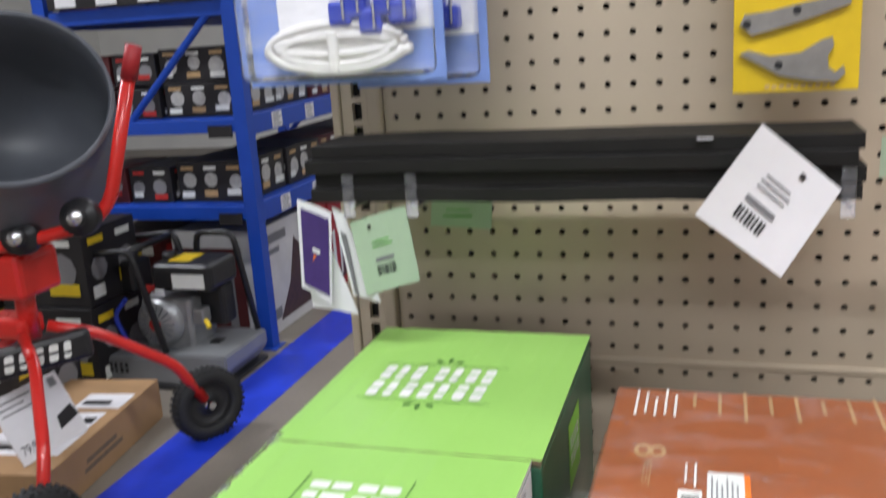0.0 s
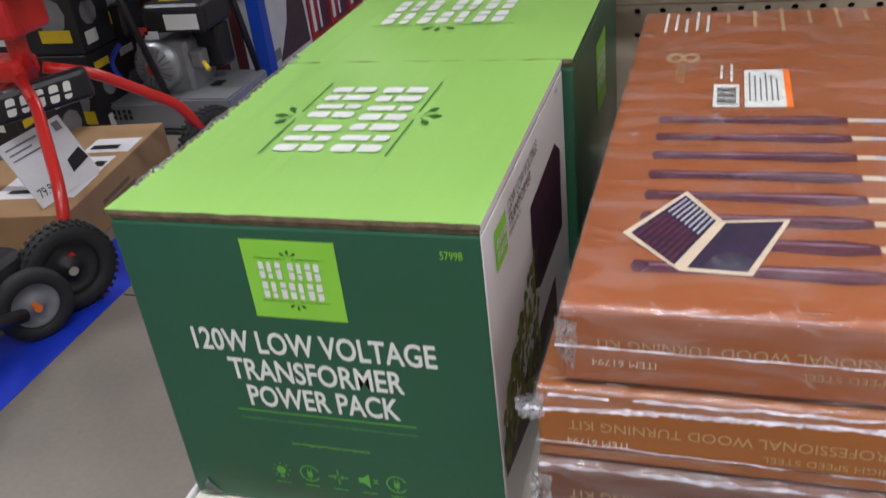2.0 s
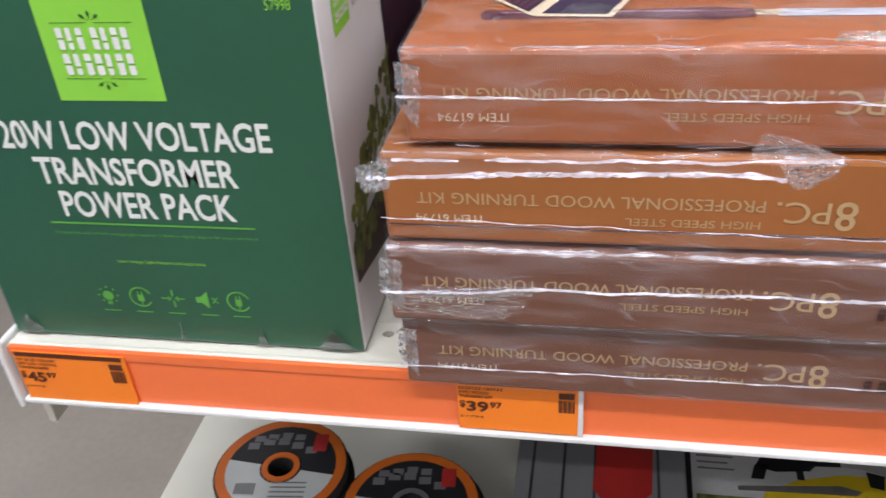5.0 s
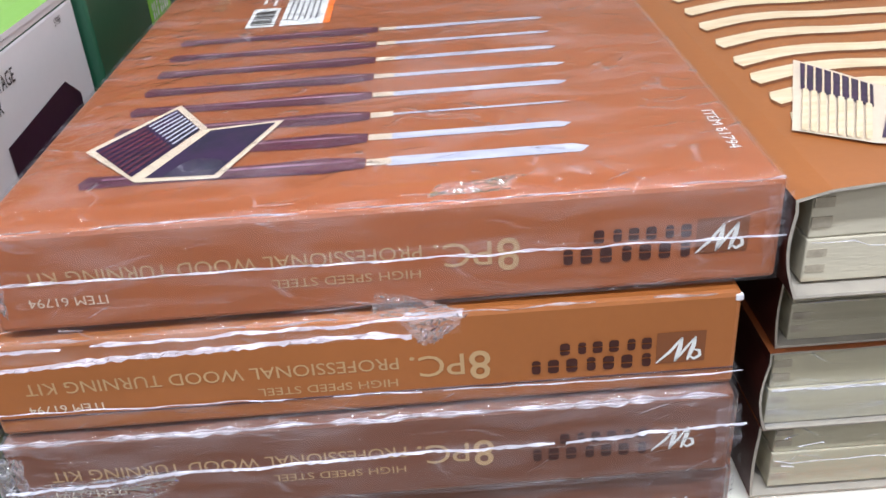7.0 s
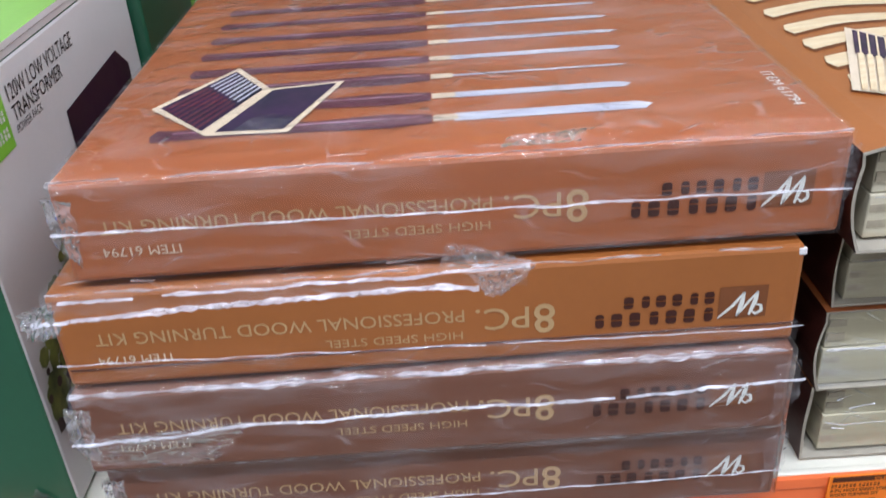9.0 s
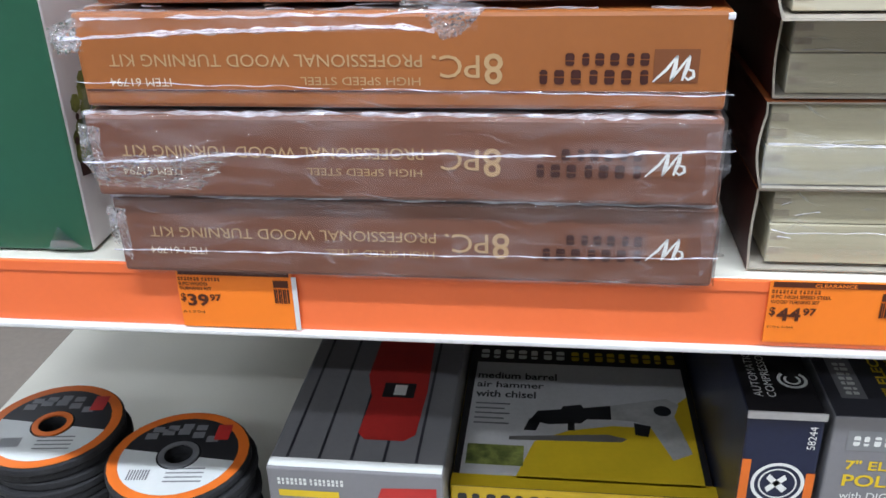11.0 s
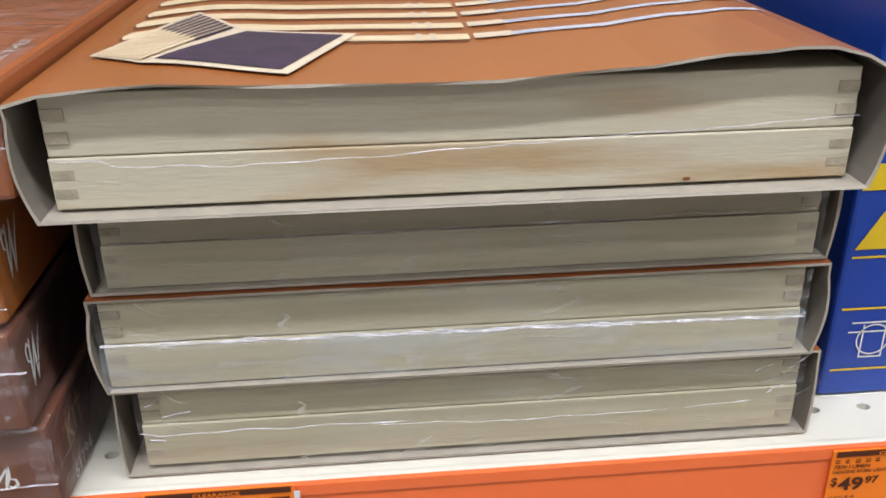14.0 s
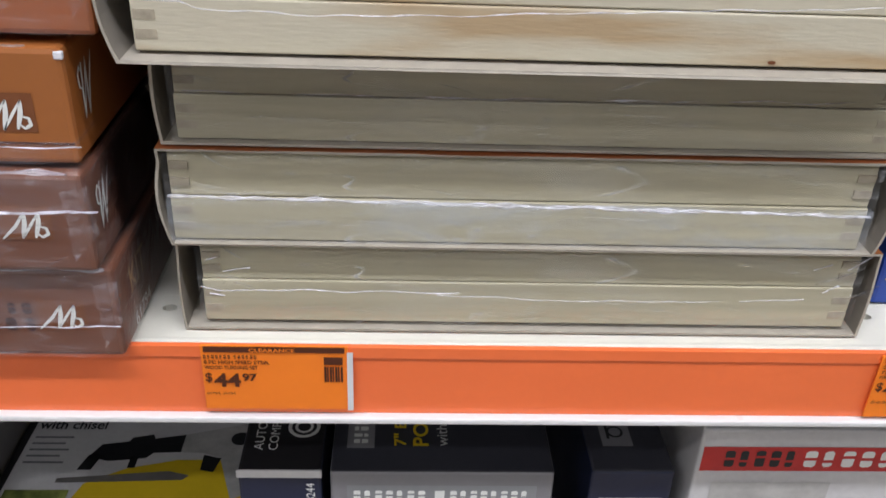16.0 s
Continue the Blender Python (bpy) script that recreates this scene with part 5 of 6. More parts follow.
t, FT, FF = lower_box("air_hammer_box", 0.167, 0.3415, -0.530, -0.24, 0.858, "yellow_card", "black and yellow boxed air hammer with a tool picture", "box_black")[0], face((0.166, -0.530, 0.858), (1, 0, 0), (0, 1, 0)), face((0.166, -0.530, LZ), (1, 0, 0), (0, 0, 1))
part("white_field", print_poly(FT, [[(0.006, 0.010), (0.170, 0.010), (0.170, 0.150), (0.008, 0.150)]], 0.0003), M["box_white"], t)
part("yellow_field", print_poly(FT, [[(0.044, 0.010), (0.170, 0.010), (0.170, 0.112), (0.160, 0.100), (0.140, 0.072), (0.112, 0.072), (0.080, 0.064), (0.056, 0.050)], rect(0.001, 0.0, 0.176, 0.012)], 0.0005), M["yellow_ink"], t)
part("brand_blocks", print_poly(FT, blocks(0.010, 0.156, 0.072, 0.013, (7,)), 0.0004), M["white_ink"], t)
part("brand_blocks_yellow", print_poly(FT, blocks(0.084, 0.156, 0.086, 0.013, (9,)), 0.0004), M["yellow_ink"], t)
part("title_lettering", merged(letters("medium barrel", FT, 0.010, 0.126, 0.062, 0.009, 0.0009, 0.02), letters("air hammer", FT, 0.010, 0.114, 0.052, 0.008, 0.0009, 0.02), letters("with chisel", FT, 0.010, 0.101, 0.046, 0.009, 0.0009, 0.02)), M["black_ink"], t)
part("barrel_picture", print_poly(FT, [[(0.052, 0.074), (0.058, 0.086), (0.075, 0.089), (0.077, 0.093), (0.090, 0.096), (0.092, 0.092), (0.112, 0.096), (0.112, 0.079), (0.094, 0.078), (0.090, 0.073), (0.066, 0.070)], rect(0.048, 0.062, 0.009, 0.014, 0.004), rect(0.080, 0.064, 0.005, 0.011)], 0.0009), M["engine_black"], t, "printed black barrel")
part("gun_picture", print_poly(FT, [[(0.112, 0.096), (0.154, 0.108), (0.163, 0.101), (0.158, 0.086), (0.166, 0.044), (0.152, 0.036), (0.139, 0.074), (0.128, 0.078), (0.112, 0.079)]], 0.0009), M["silver_photo"], t, "printed silver air hammer")
part("trigger_picture", print_poly(FT, [[(0.128, 0.076), (0.140, 0.073), (0.137, 0.060), (0.128, 0.062)], disc(0.150, 0.092, 0.0065, 14)], 0.0012), M["engine_black"], t, "printed black trigger and inlet")
part("chisel_picture", print_poly(FT, [[(0.038, 0.050), (0.118, 0.053), (0.122, 0.057), (0.108, 0.061), (0.038, 0.054)]], 0.0011), M["cast_steel"], t, "printed chisel")
part("fine_print", print_poly(FT, [rect(0.011, 0.092 - 0.006 * i, 0.026 - 0.004 * (i % 2), 0.0018) for i in range(5)], 0.0008), M["grey_ink"], t)
part("olive_field", print_poly(FT, [rect(0.009, 0.022, 0.040, 0.022)], 0.0009), M["hedge_photo"], t)
part("front_blocks", print_poly(FF, blocks(0.006, 0.040, 0.16, 0.012, (7, 9)), 0.0004), M["black_ink"], t)

t, FF, FT = lower_box("compressor_box", 0.3425, 0.3850, -0.569, -0.30, 0.957, "navy_card", "narrow navy boxed compressor with white and orange print", "box_black", (0.0505, 0.119))
part("lid_edge", boxed(0.342, 0.3855, -0.5705, -0.5691, 0.9535, 0.9585, 0.0005), M["box_white"], t)
part("round_seal", print_poly(FF, ring_arc(0.026, 0.060, 0.018, 0.0025, n=28) + ring_arc(0.026, 0.060, 0.013, 0.0012, n=24) + [[(0.020, 0.052), (0.032, 0.064), (0.030, 0.068), (0.018, 0.056)], [(0.020, 0.068), (0.018, 0.064), (0.030, 0.052), (0.033, 0.056)]], 0.0004), M["white_ink"], t)
part("model_number", letters("58244", face((0.3425, -0.569, 0.957), (0, 0, 1), (-1, 0, 0)), -0.024, -0.039, 0.016, 0.0045), M["white_ink"], t)
part("orange_corner", print_poly(FF, [rect(0.0005, 0.0, 0.006, 0.08), rect(0.044, 0.0, 0.006, 0.07)], 0.0004), M["disc_orange"], t)
FQ = face((0.385, -0.569, 0.957), (0, 1, 0), (-1, 0, 0)) @ Matrix.Diagonal((0.83, 0.83, 1, 1))
part("top_mark", print_poly(FQ, ring_arc(0.040, 0.014, 0.0105, 0.0024, 40, 320) + ring_arc(0.040, 0.014, 0.006, 0.0018, 40, 320), 0.0004), M["white_ink"], t)
part("top_lettering", merged(letters("AUTOMATIC", FQ, 0.018, 0.038, 0.055, 0.006), letters("COMPRESSOR", FQ, 0.018, 0.029, 0.058, 0.006)), M["white_ink"], t)

t, FF, FT = lower_box("polisher_box", 0.3895, 0.5055, -0.569, -0.26, 0.957, "grey_card", "grey and charcoal boxed electronic polisher with yellow title", "charcoal_card", (0.136, 0.093))
part("brand_field", print_poly(FF, [rect(0.010, 0.066, 0.116, 0.016)], 0.0003), M["steel_grey"], t)
part("brand_blocks", print_poly(FF, blocks(0.014, 0.070, 0.046, 0.008, (7,)) + [rect(0.0635, 0.070, 0.006, 0.008)] + blocks(0.073, 0.070, 0.050, 0.008, (8,)), 0.0006), M["white_ink"], t)
part("title_lettering", merged(letters('7" ELECTRONIC', FF, 0.012, 0.050, 0.09, 0.008, 0.0005, 0.02), letters("POLISHER", FF, 0.012, 0.036, 0.07, 0.010, 0.0005, 0.02)), M["yellow_ink"], t)
part("subtitle", letters("with DIGITAL RPM DISPLAY", FF, 0.012, 0.025, 0.10, 0.006), M["white_ink"], t)
FQ = face((0.3895, -0.569, 0.957), (0, 1, 0), (-1, 0, 0)) @ Matrix.Diagonal((0.85, 0.85, 1, 1))
part("top_brand_field", print_poly(FQ, [rect(0.020, -0.026, 0.10, 0.017)], 0.0003), M["grey_card"], t)
part("top_brand_blocks", print_poly(FQ, blocks(0.024, -0.022, 0.09, 0.009, (7, 8)), 0.0006), M["white_ink"], t)
part("top_title", merged(letters('7" ELECTRONIC', FQ, 0.022, -0.046, 0.10, 0.008, 0.0004, 0.02), letters("POLISHER", FQ, 0.022, -0.060, 0.075, 0.010, 0.0004, 0.02)), M["yellow_ink"], t)
part("top_subtitle", letters("with DIGITAL RPM", FQ, 0.022, -0.072, 0.09, 0.007), M["white_ink"], t)
part("top_picture", print_poly(face((0.3895, -0.569, 0.957), (1, 0, 0), (0, 1, 0)) @ Matrix.Diagonal((0.85, 0.85, 1, 1)), [[(0.095, 0.05), (0.108, 0.045), (0.118, 0.06), (0.112, 0.068), (0.098, 0.062)], [(0.10, 0.075), (0.12, 0.07), (0.122, 0.10), (0.105, 0.10)]], 0.0005), M["steel_photo"], t)

t, FF, FT = lower_box("blade_box", 0.5255, 0.5700, -0.566, -0.26, 0.955, "navy_card", "narrow navy boxed tool with a clear window", "charcoal_card", (0.048, 0.098))
part("clear_window", print_poly(FF, [rect(0.006, 0.02, 0.037, 0.058)], 0.0005), M["silver_photo"], t)
part("small_label", print_poly(FT, [rect(0.010, 0.020, 0.018, 0.024)], 0.0004), M["grey_card"], t)
part("label_mark", print_poly(FT, ring_arc(0.019, 0.032, 0.005, 0.0014) + [rect(0.0135, 0.026, 0.0016, 0.012)], 0.0007), M["black_ink"], t)

t, FF, FT = lower_box("drill_press_box", 0.5785, 0.7630, -0.569, -0.26, 0.987, "box_white", "white boxed power tool with a red title band", None, (0.1845, 0.134))
part("red_band", print_poly(FF, [rect(0.002, 0.106, 0.18, 0.0165)], 0.0003), M["red_ink"], t)
part("brand_dark", print_poly(FF, blocks(0.014, 0.109, 0.040, 0.011, (5,)), 0.0005), M["black_ink"], t)
part("brand_white", print_poly(FF, blocks(0.056, 0.109, 0.060, 0.011, (6,)), 0.0005), M["white_ink"], t)
part("picture_field", print_poly(FF, [rect(0.010, 0.030, 0.064, 0.068)], 0.0004), M["silver_photo"], t)
part("tool_in_picture", print_poly(FF, [[(0.022, 0.055), (0.055, 0.070), (0.070, 0.066), (0.070, 0.048), (0.03, 0.040)], disc(0.03, 0.075, 0.008)], 0.0007), M["engine_black"], t)

# ---- goods hanging on the pegboard ----
def hook(x, z, reach, parent, drop=0.02):
    part("wire_arm", tube([(x, -0.004, z + 0.012), (x, -0.02, z), (x, -reach, z), (x, -reach - 0.006, z + 0.006)], 0.0026, 8), M["chrome"], parent, smooth=True)


t = thing("saw_guide_strips", (-0.02, -0.12, 1.414), "stack of long black rubber strips lying on hooks", "strips")
for k in range(4):
    z = 1.417 + 0.0135 * k
    dx = 0.004 * math.sin(k * 2.2)
    bm = bmesh.new()
    n = 24
    rings = []
    for i in range(n + 1):
        a = -0.266 + dx + 0.484 * i / n
        za = z + 0.0016 * noise.noise((a * 9, k, 0))
        zb, ya = za + 0.0133, -0.150 + 0.006 * (k % 2)
        rings.append([bm.verts.new((a, q, r)) for q, r in ((ya, za + 0.0006), (ya, zb - 0.0008), (ya + 0.0008, zb), (-0.062, zb), (-0.062, za), (ya + 0.001, za))])
    for q, r in zip(rings, rings[1:]):
        for m in range(6):
            bm.faces.new((q[m], q[(m + 1) % 6], r[(m + 1) % 6], r[m]))
    bm.faces.new(rings[0][::-1])
    bm.faces.new(rings[-1])
    bmesh.ops.recalc_face_normals(bm, faces=bm.faces)
    part("strip", bm, M["black_metal"], t)
part("red_sticker", boxed(0.090, 0.103, -0.1495, -0.139, 1.4688, 1.4694), M["tag_white"], t, "small pink and white sticker")
for x in (-0.222, -0.160, 0.206):
    h = thing("peg_hook", (x, -0.07, 1.40), "wire peg hook with a clear price holder", "hook", "peg hooks")
    hook(x, 1.4125, 0.155, h)
    part("price_holder", boxed(x - 0.0055, x + 0.0055, -0.1645, -0.1615, 1.405, 1.446, 0.001), M["clear"], h, "clear plastic holder").visible_shadow = False


def hang_tag(corners, y, mat, label, marks, name="hang_tag"):
    t = thing(name, (sum(c[0] for c in corners) / 4, y, min(c[1] for c in corners)), label, "hang tag", "hang tags")
    c = [Vector((p[0], 0, p[1])) for p in corners]
    bm = bmesh.new()
    n = 8
    grid = []
    for i in range(n + 1):
        row = []
        for j in range(n + 1):
            p = c[0].lerp(c[1], i / n).lerp(c[3].lerp(c[2], i / n), j / n)
            row.append(Vector((p.x, y + 0.004 * math.sin(2.2 * i / n + j / n), p.z)))
        grid.append(row)
    for off in (0.0, 0.0007):
        vs = [[bm.verts.new(p + Vector((0, off, 0))) for p in row] for row in grid]
        for i in range(n):
            for j in range(n):
                bm.faces.new((vs[i][j], vs[i + 1][j], vs[i + 1][j + 1], vs[i][j + 1]))
    part("card", bm, M[mat], t)
    u, v = c[1] - c[0], c[0] - c[3]
    for (a, b, w, h, ink) in marks:
        q = []
        for s, r in ((a, b), (a + w, b), (a + w, b + h), (a, b + h)):
            p = c[3] + u * s + v * r
            i, j = s, 1 - r
            q.append(Vector((p.x, y + 0.004 * math.sin(2.2 * i + j) - 0.0009, p.z)))
        bm = bmesh.new()
        bm.faces.new([bm.verts.new(p) for p in q])
        part("print", bm, M[ink], t)
    return t


bars = [(0.30 + 0.045 * k, 0.22, 0.022 if k % 3 else 0.032, 0.13, "black_ink") for k in range(8)]
hang_tag([(0.140, 1.483), (0.200, 1.429), (0.157, 1.357), (0.089, 1.409)], -0.172, "tag_white", "white diamond hung price tag with barcode", bars + [(0.30, 0.40, 0.36, 0.06, "grey_ink"), (0.32, 0.56, 0.34, 0.02, "grey_ink"), (0.32, 0.62, 0.36, 0.02, "grey_ink"), (0.34, 0.68, 0.30, 0.02, "grey_ink"), (0.60, 0.84, 0.06, 0.06, "black_ink")])
hang_tag([(-0.229, 1.397), (-0.173, 1.413), (-0.162, 1.341), (-0.219, 1.323)], -0.150, "tag_green", "pale green hung tag with barcode", [(a, b, w, h, i) for a, b, w, h, i in bars] + [(0.30, 0.40, 0.34, 0.05, "grey_ink"), (0.30, 0.60, 0.36, 0.02, "mid_green"), (0.3, 0.66, 0.3, 0.02, "mid_green"), (0.28, 0.84, 0.06, 0.06, "black_ink")])
hang_tag([(-0.187, 1.398), (-0.121, 1.397), (-0.123, 1.360), (-0.192, 1.363)], -0.02, "tag_green", "pale green card behind the hooks", [(0.2, 0.3, 0.5, 0.06, "mid_green"), (0.25, 0.5, 0.4, 0.04, "mid_green")], "shelf_card")
hang_tag([(-0.278, 1.422), (-0.245, 1.408), (-0.252, 1.317), (-0.284, 1.333)], -0.158, "tag_white", "white leaflet with violet picture hung on a hook", [(0.10, 0.06, 0.82, 0.86, "violet_ink"), (0.25, 0.2, 0.5, 0.25, "disc_orange"), (0.25, 0.66, 0.5, 0.05, "white_ink"), (0.3, 0.76, 0.35, 0.05, "white_ink"), (0.2, 0.48, 0.6, 0.04, "white_ink")], "leaflet")
hang_tag([(-0.283, 1.395), (-0.262, 1.400), (-0.228, 1.305), (-0.278, 1.310)], -0.150, "tag_white", "white folded leaflet hung behind", [], "leaflet")
hang_tag([(-0.248, 1.412), (-0.238, 1.405), (-0.205, 1.316), (-0.235, 1.322)], -0.146, "tag_white", "white folded leaflet edge with dark inside", [(0.25, 0.05, 0.6, 0.7, "grey_ink")], "leaflet")


def blister(x0, x1, y, z0, z1, label, cord):
    t = thing("cord_blister_pack", ((x0 + x1) / 2, y, z0), label, "blister pack", "blister packs")
    part("backing_card", boxed(x0, x1, y, y + 0.002, z0, z1, 0.0008), M["blister_card"], t, "pale blue card")
    part("print_field", boxed(x0 + 0.035, x1 - 0.01, y - 0.0006, y - 0.0001, z0 + 0.045, z1), M["carton_white"], t)
    w = part("blister_shell", boxed(x0 + 0.006, x1 - 0.006, y - 0.032, y - 0.0004, z0 + 0.006, z1, 0.008, seg=3), M["blister"], t, "clear plastic shell")
    w.visible_shadow = False
    if cord:
        for k in range(12):
            r = 0.058 - 0.0035 * ((k * 7) % 6)
            pts = [((x0 + x1) / 2 + (r + 0.012) * math.cos(a), y - 0.008 - 0.003 * (k % 4), z0 + 0.030 + 0.0016 * (k % 5) + (0.003 + 0.0016 * ((k * 5) % 12)) * math.sin(a)) for a in [radians(20 + i * 30) for i in range(12)]]
            part("cord_loop", tube(pts, 0.0044, 8), M["cord"], t, "white coiled cord", True)
        part("cord_tie", boxed((x0 + x1) / 2 - 0.006, (x0 + x1) / 2 + 0.004, y - 0.024, y - 0.004, z0 + 0.010, z0 + 0.048, 0.003), M["cord"], t)
    for k in range(5):
        x, z = x1 - 0.088 + 0.014 * k, z0 + 0.062 + 0.008 * math.sin(k * 2.4)
        part("plug", boxed(x - 0.011, x + 0.011, y - 0.024, y - 0.006, z - 0.011, z + 0.011, 0.004), M["blue_plastic"], t, "blue plastic plug")
        part("prong", boxed(x + 0.004, x + 0.007, y - 0.028, y - 0.022, z - 0.006, z + 0.016, 0.001), M["chrome"], t)


blister(-0.316, -0.123, -0.150, 1.528, 1.75, "clear blister pack with white cord on blue card", True)
blister(-0.230, -0.097, -0.098, 1.520, 1.75, "blue blister pack hanging behind another", False)
t = thing("wrench_card", (0.171, -0.06, 1.497), "yellow card with a grey steel pin wrench", "carded tool")
part("card", boxed(0.119, 0.2235, -0.061, -0.059, 1.497, 1.72, 0.0008), M["yellow_card"], t)
F = face((0, -0.0611, 0), (1, 0, 0), (0, 0, 1))


def plate(F, line, thick):
    bm = print_poly(F, [line], 0.001)
    ret = bmesh.ops.extrude_face_region(bm, geom=list(bm.faces))
    n = F.col[2].xyz.normalized()
    bmesh.ops.translate(bm, vec=n * thick, verts=[e for e in ret["geom"] if isinstance(e, bmesh.types.BMVert)])
    bmesh.ops.recalc_face_normals(bm, faces=bm.faces)
    return bm


part("wrench_head", plate(F, [(0.124, 1.532), (0.132, 1.535), (0.150, 1.529), (0.175, 1.531), (0.192, 1.541), (0.200, 1.543), (0.202, 1.536), (0.197, 1.527), (0.198, 1.517), (0.204, 1.513), (0.210, 1.518), (0.212, 1.512), (0.205, 1.505), (0.180, 1.507), (0.158, 1.512), (0.140, 1.523)], 0.004), M["cast_steel"], t, "grey steel wrench head")
part("wrench_handle", plate(F, [(0.124, 1.557), (0.128, 1.566), (0.150, 1.568), (0.180, 1.574), (0.214, 1.578), (0.214, 1.570), (0.182, 1.560), (0.152, 1.552), (0.134, 1.548)], 0.004), M["cast_steel"], t, "grey steel wrench handle")
for u, v in ((0.130, 1.5575), (0.171, 1.567), (0.157, 1.521)):
    part("rivet_hole", print_poly(F, [disc(u, v, 0.0036, 12)], 0.0056), M["engine_black"], t)
part("card_print", print_poly(F, [rect(0.146 + 0.006 * k, 1.5005, 0.0042, 0.003) for k in range(10)], 0.0004), M["tan_ink"], t)
h = thing("peg_hook", (0.171, -0.05, 1.70), "wire peg hook holding a carded tool", "hook", "peg hooks")
hook(0.171, 1.70, 0.07, h)
for x, y in ((-0.21, 0.155), (-0.165, 0.105)):
    h = thing("peg_hook", (x, -0.07, 1.73), "wire peg hook holding blister packs", "hook", "peg hooks")
    hook(x, 1.735, y + 0.02, h)
hang_tag([(0.238, 1.46), (0.30, 1.46), (0.30, 1.425), (0.238, 1.425)], -0.10, "tag_green", "pale card beside the strips", [(0.1, 0.3, 0.7, 0.1, "grey_ink")], "shelf_card")
h = thing("peg_hook", (0.27, -0.05, 1.46), "wire peg hook holding a card", "hook", "peg hooks")
hook(0.27, 1.462, 0.10, h)

# ---- across the aisle: rack ----
RX, RY = -2.11, 3.0
rack = thing("pallet_rack", (RX - 0.5, RY + 1.2, 0), "blue steel pallet rack full of boxed goods", "rack")
for x in (RX, RX - 1.07):
    for y in (RY, RY + 2.5):
        bm = bmesh.new()
        add_box(bm, x - 0.035, x + 0.035, y - 0.035, y - 0.030, 0, 3.2)
        add_box(bm, x - 0.035, x - 0.029, y - 0.0305, y + 0.035, 0, 3.2)
        add_box(bm, x + 0.029, x + 0.035, y - 0.0305, y + 0.035, 0, 3.2)
        part("upright", bm, M["rack_blue"], rack)
        part("foot_plate", boxed(x - 0.06, x + 0.06, y - 0.06, y + 0.06, 0, 0.006), M["rack_blue"], rack)
for y in (RY, RY + 2.5):
    for z0, z1 in ((1.78, 0.80), (1.85, 2.6)):
        part("diagonal_brace", tube([(RX - 1.04, y, z1), (RX - 0.04, y, z0)], 0.018, 8), M["rack_blue"], rack)
DECKS = [0.66, 1.10, 1.66]
for z in DECKS:
    part("front_beam", boxed(RX - 0.03, RX + 0.02, RY + 0.036, RY + 2.464, z, z + 0.10, 0.006), M["rack_blue"], rack)
    part("back_beam", boxed(RX - 1.09, RX - 1.04, RY + 0.036, RY + 2.464, z, z + 0.10, 0.006), M["rack_blue"], rack)
    part("end_beam", boxed(RX - 1.03, RX - 0.036, RY - 0.02, RY + 0.03, z + 0.02, z + 0.09, 0.004), M["rack_blue"], rack)
    part("deck", boxed(RX - 1.04, RX - 0.032, RY + 0.032, RY + 2.46, z + 0.075, z + 0.095), M["rack_blue"], rack)
for z in DECKS:
    for k in range(3):
        y = RY + 0.25 + 0.4 * k
        tg = thing("price_card", (RX + 0.024, y, z), "white price card on the rack beam", "price card", "rack price cards")
        part("card", boxed(RX + 0.0205, RX + 0.0225, y, y + 0.11, z + 0.01, z + 0.09), M["tag_white"], tg)
        part("print", print_poly(face((RX + 0.0226, y, z), (0, 1, 0), (0, 0, 1)), [rect(0.01, 0.02 + 0.018 * i, 0.09 - 0.02 * (i % 2), 0.008) for i in range(4)]), M["grey_ink"], tg)
    tg = thing("rack_sign", (RX - 0.2, RY - 0.03, z), "black sign board with white cards at the rack end", "sign", "rack end signs")
    if z > 1.5:
        part("board", boxed(RX - 1.0, RX - 0.04, RY - 0.045, RY - 0.038, z + 0.10, z + 0.22), M["box_black"], tg)
        for k in range(4):
            part("card", boxed(RX - 0.95 + 0.24 * k, RX - 0.83 + 0.24 * k, RY - 0.050, RY - 0.0455, z + 0.11, z + 0.20), M["tag_white"], tg)
    else:
        part("board", boxed(RX - 0.18, RX - 0.05, RY - 0.045, RY - 0.036, z + 0.0, z + 0.06), M["box_black"], tg)


def goods_box(x0, x1, y0, y1, z0, z1, body, label, spots, group, ink=("white_ink", "yellow_ink", "engine_silver"), seed=0):
    t = thing("goods_box", ((x0 + x1) / 2, (y0 + y1) / 2, z0), label, "boxed goods", group)
    part("carton", boxed(x0, x1, y0, y1, z0, z1, 0.004), M[body], t)
    rnd = random.Random(seed)
    for F, w in ((face((x0, y0, z0), (1, 0, 0), (0, 0, 1)), x1 - x0), (face((x1, y0, z0), (0, 1, 0), (0, 0, 1)), y1 - y0)):
        h = z1 - z0
        for q in range(spots):
            cu = w * (q + 0.5) / spots
            part("printed_picture", print_poly(F, [disc(cu + rnd.uniform(-0.01, 0.01), h * rnd.uniform(0.4, 0.6), min(w / spots, h) * rnd.uniform(0.26, 0.36), 9)], 0.002), M[ink[2]], t)
            part("printed_block", print_poly(F, [rect(cu - w / spots * 0.35, h * rnd.uniform(0.08, 0.2), w / spots * rnd.uniform(0.4, 0.7), h * 0.16)], 0.003), M[ink[q % 2]], t)
            part("printed_bar", print_poly(F, [rect(cu - w / spots * 0.3, h * 0.80, w / spots * 0.55, h * 0.09)], 0.003), M[ink[(q + 1) % 2]], t)
    return t


rnd = random.Random(4)
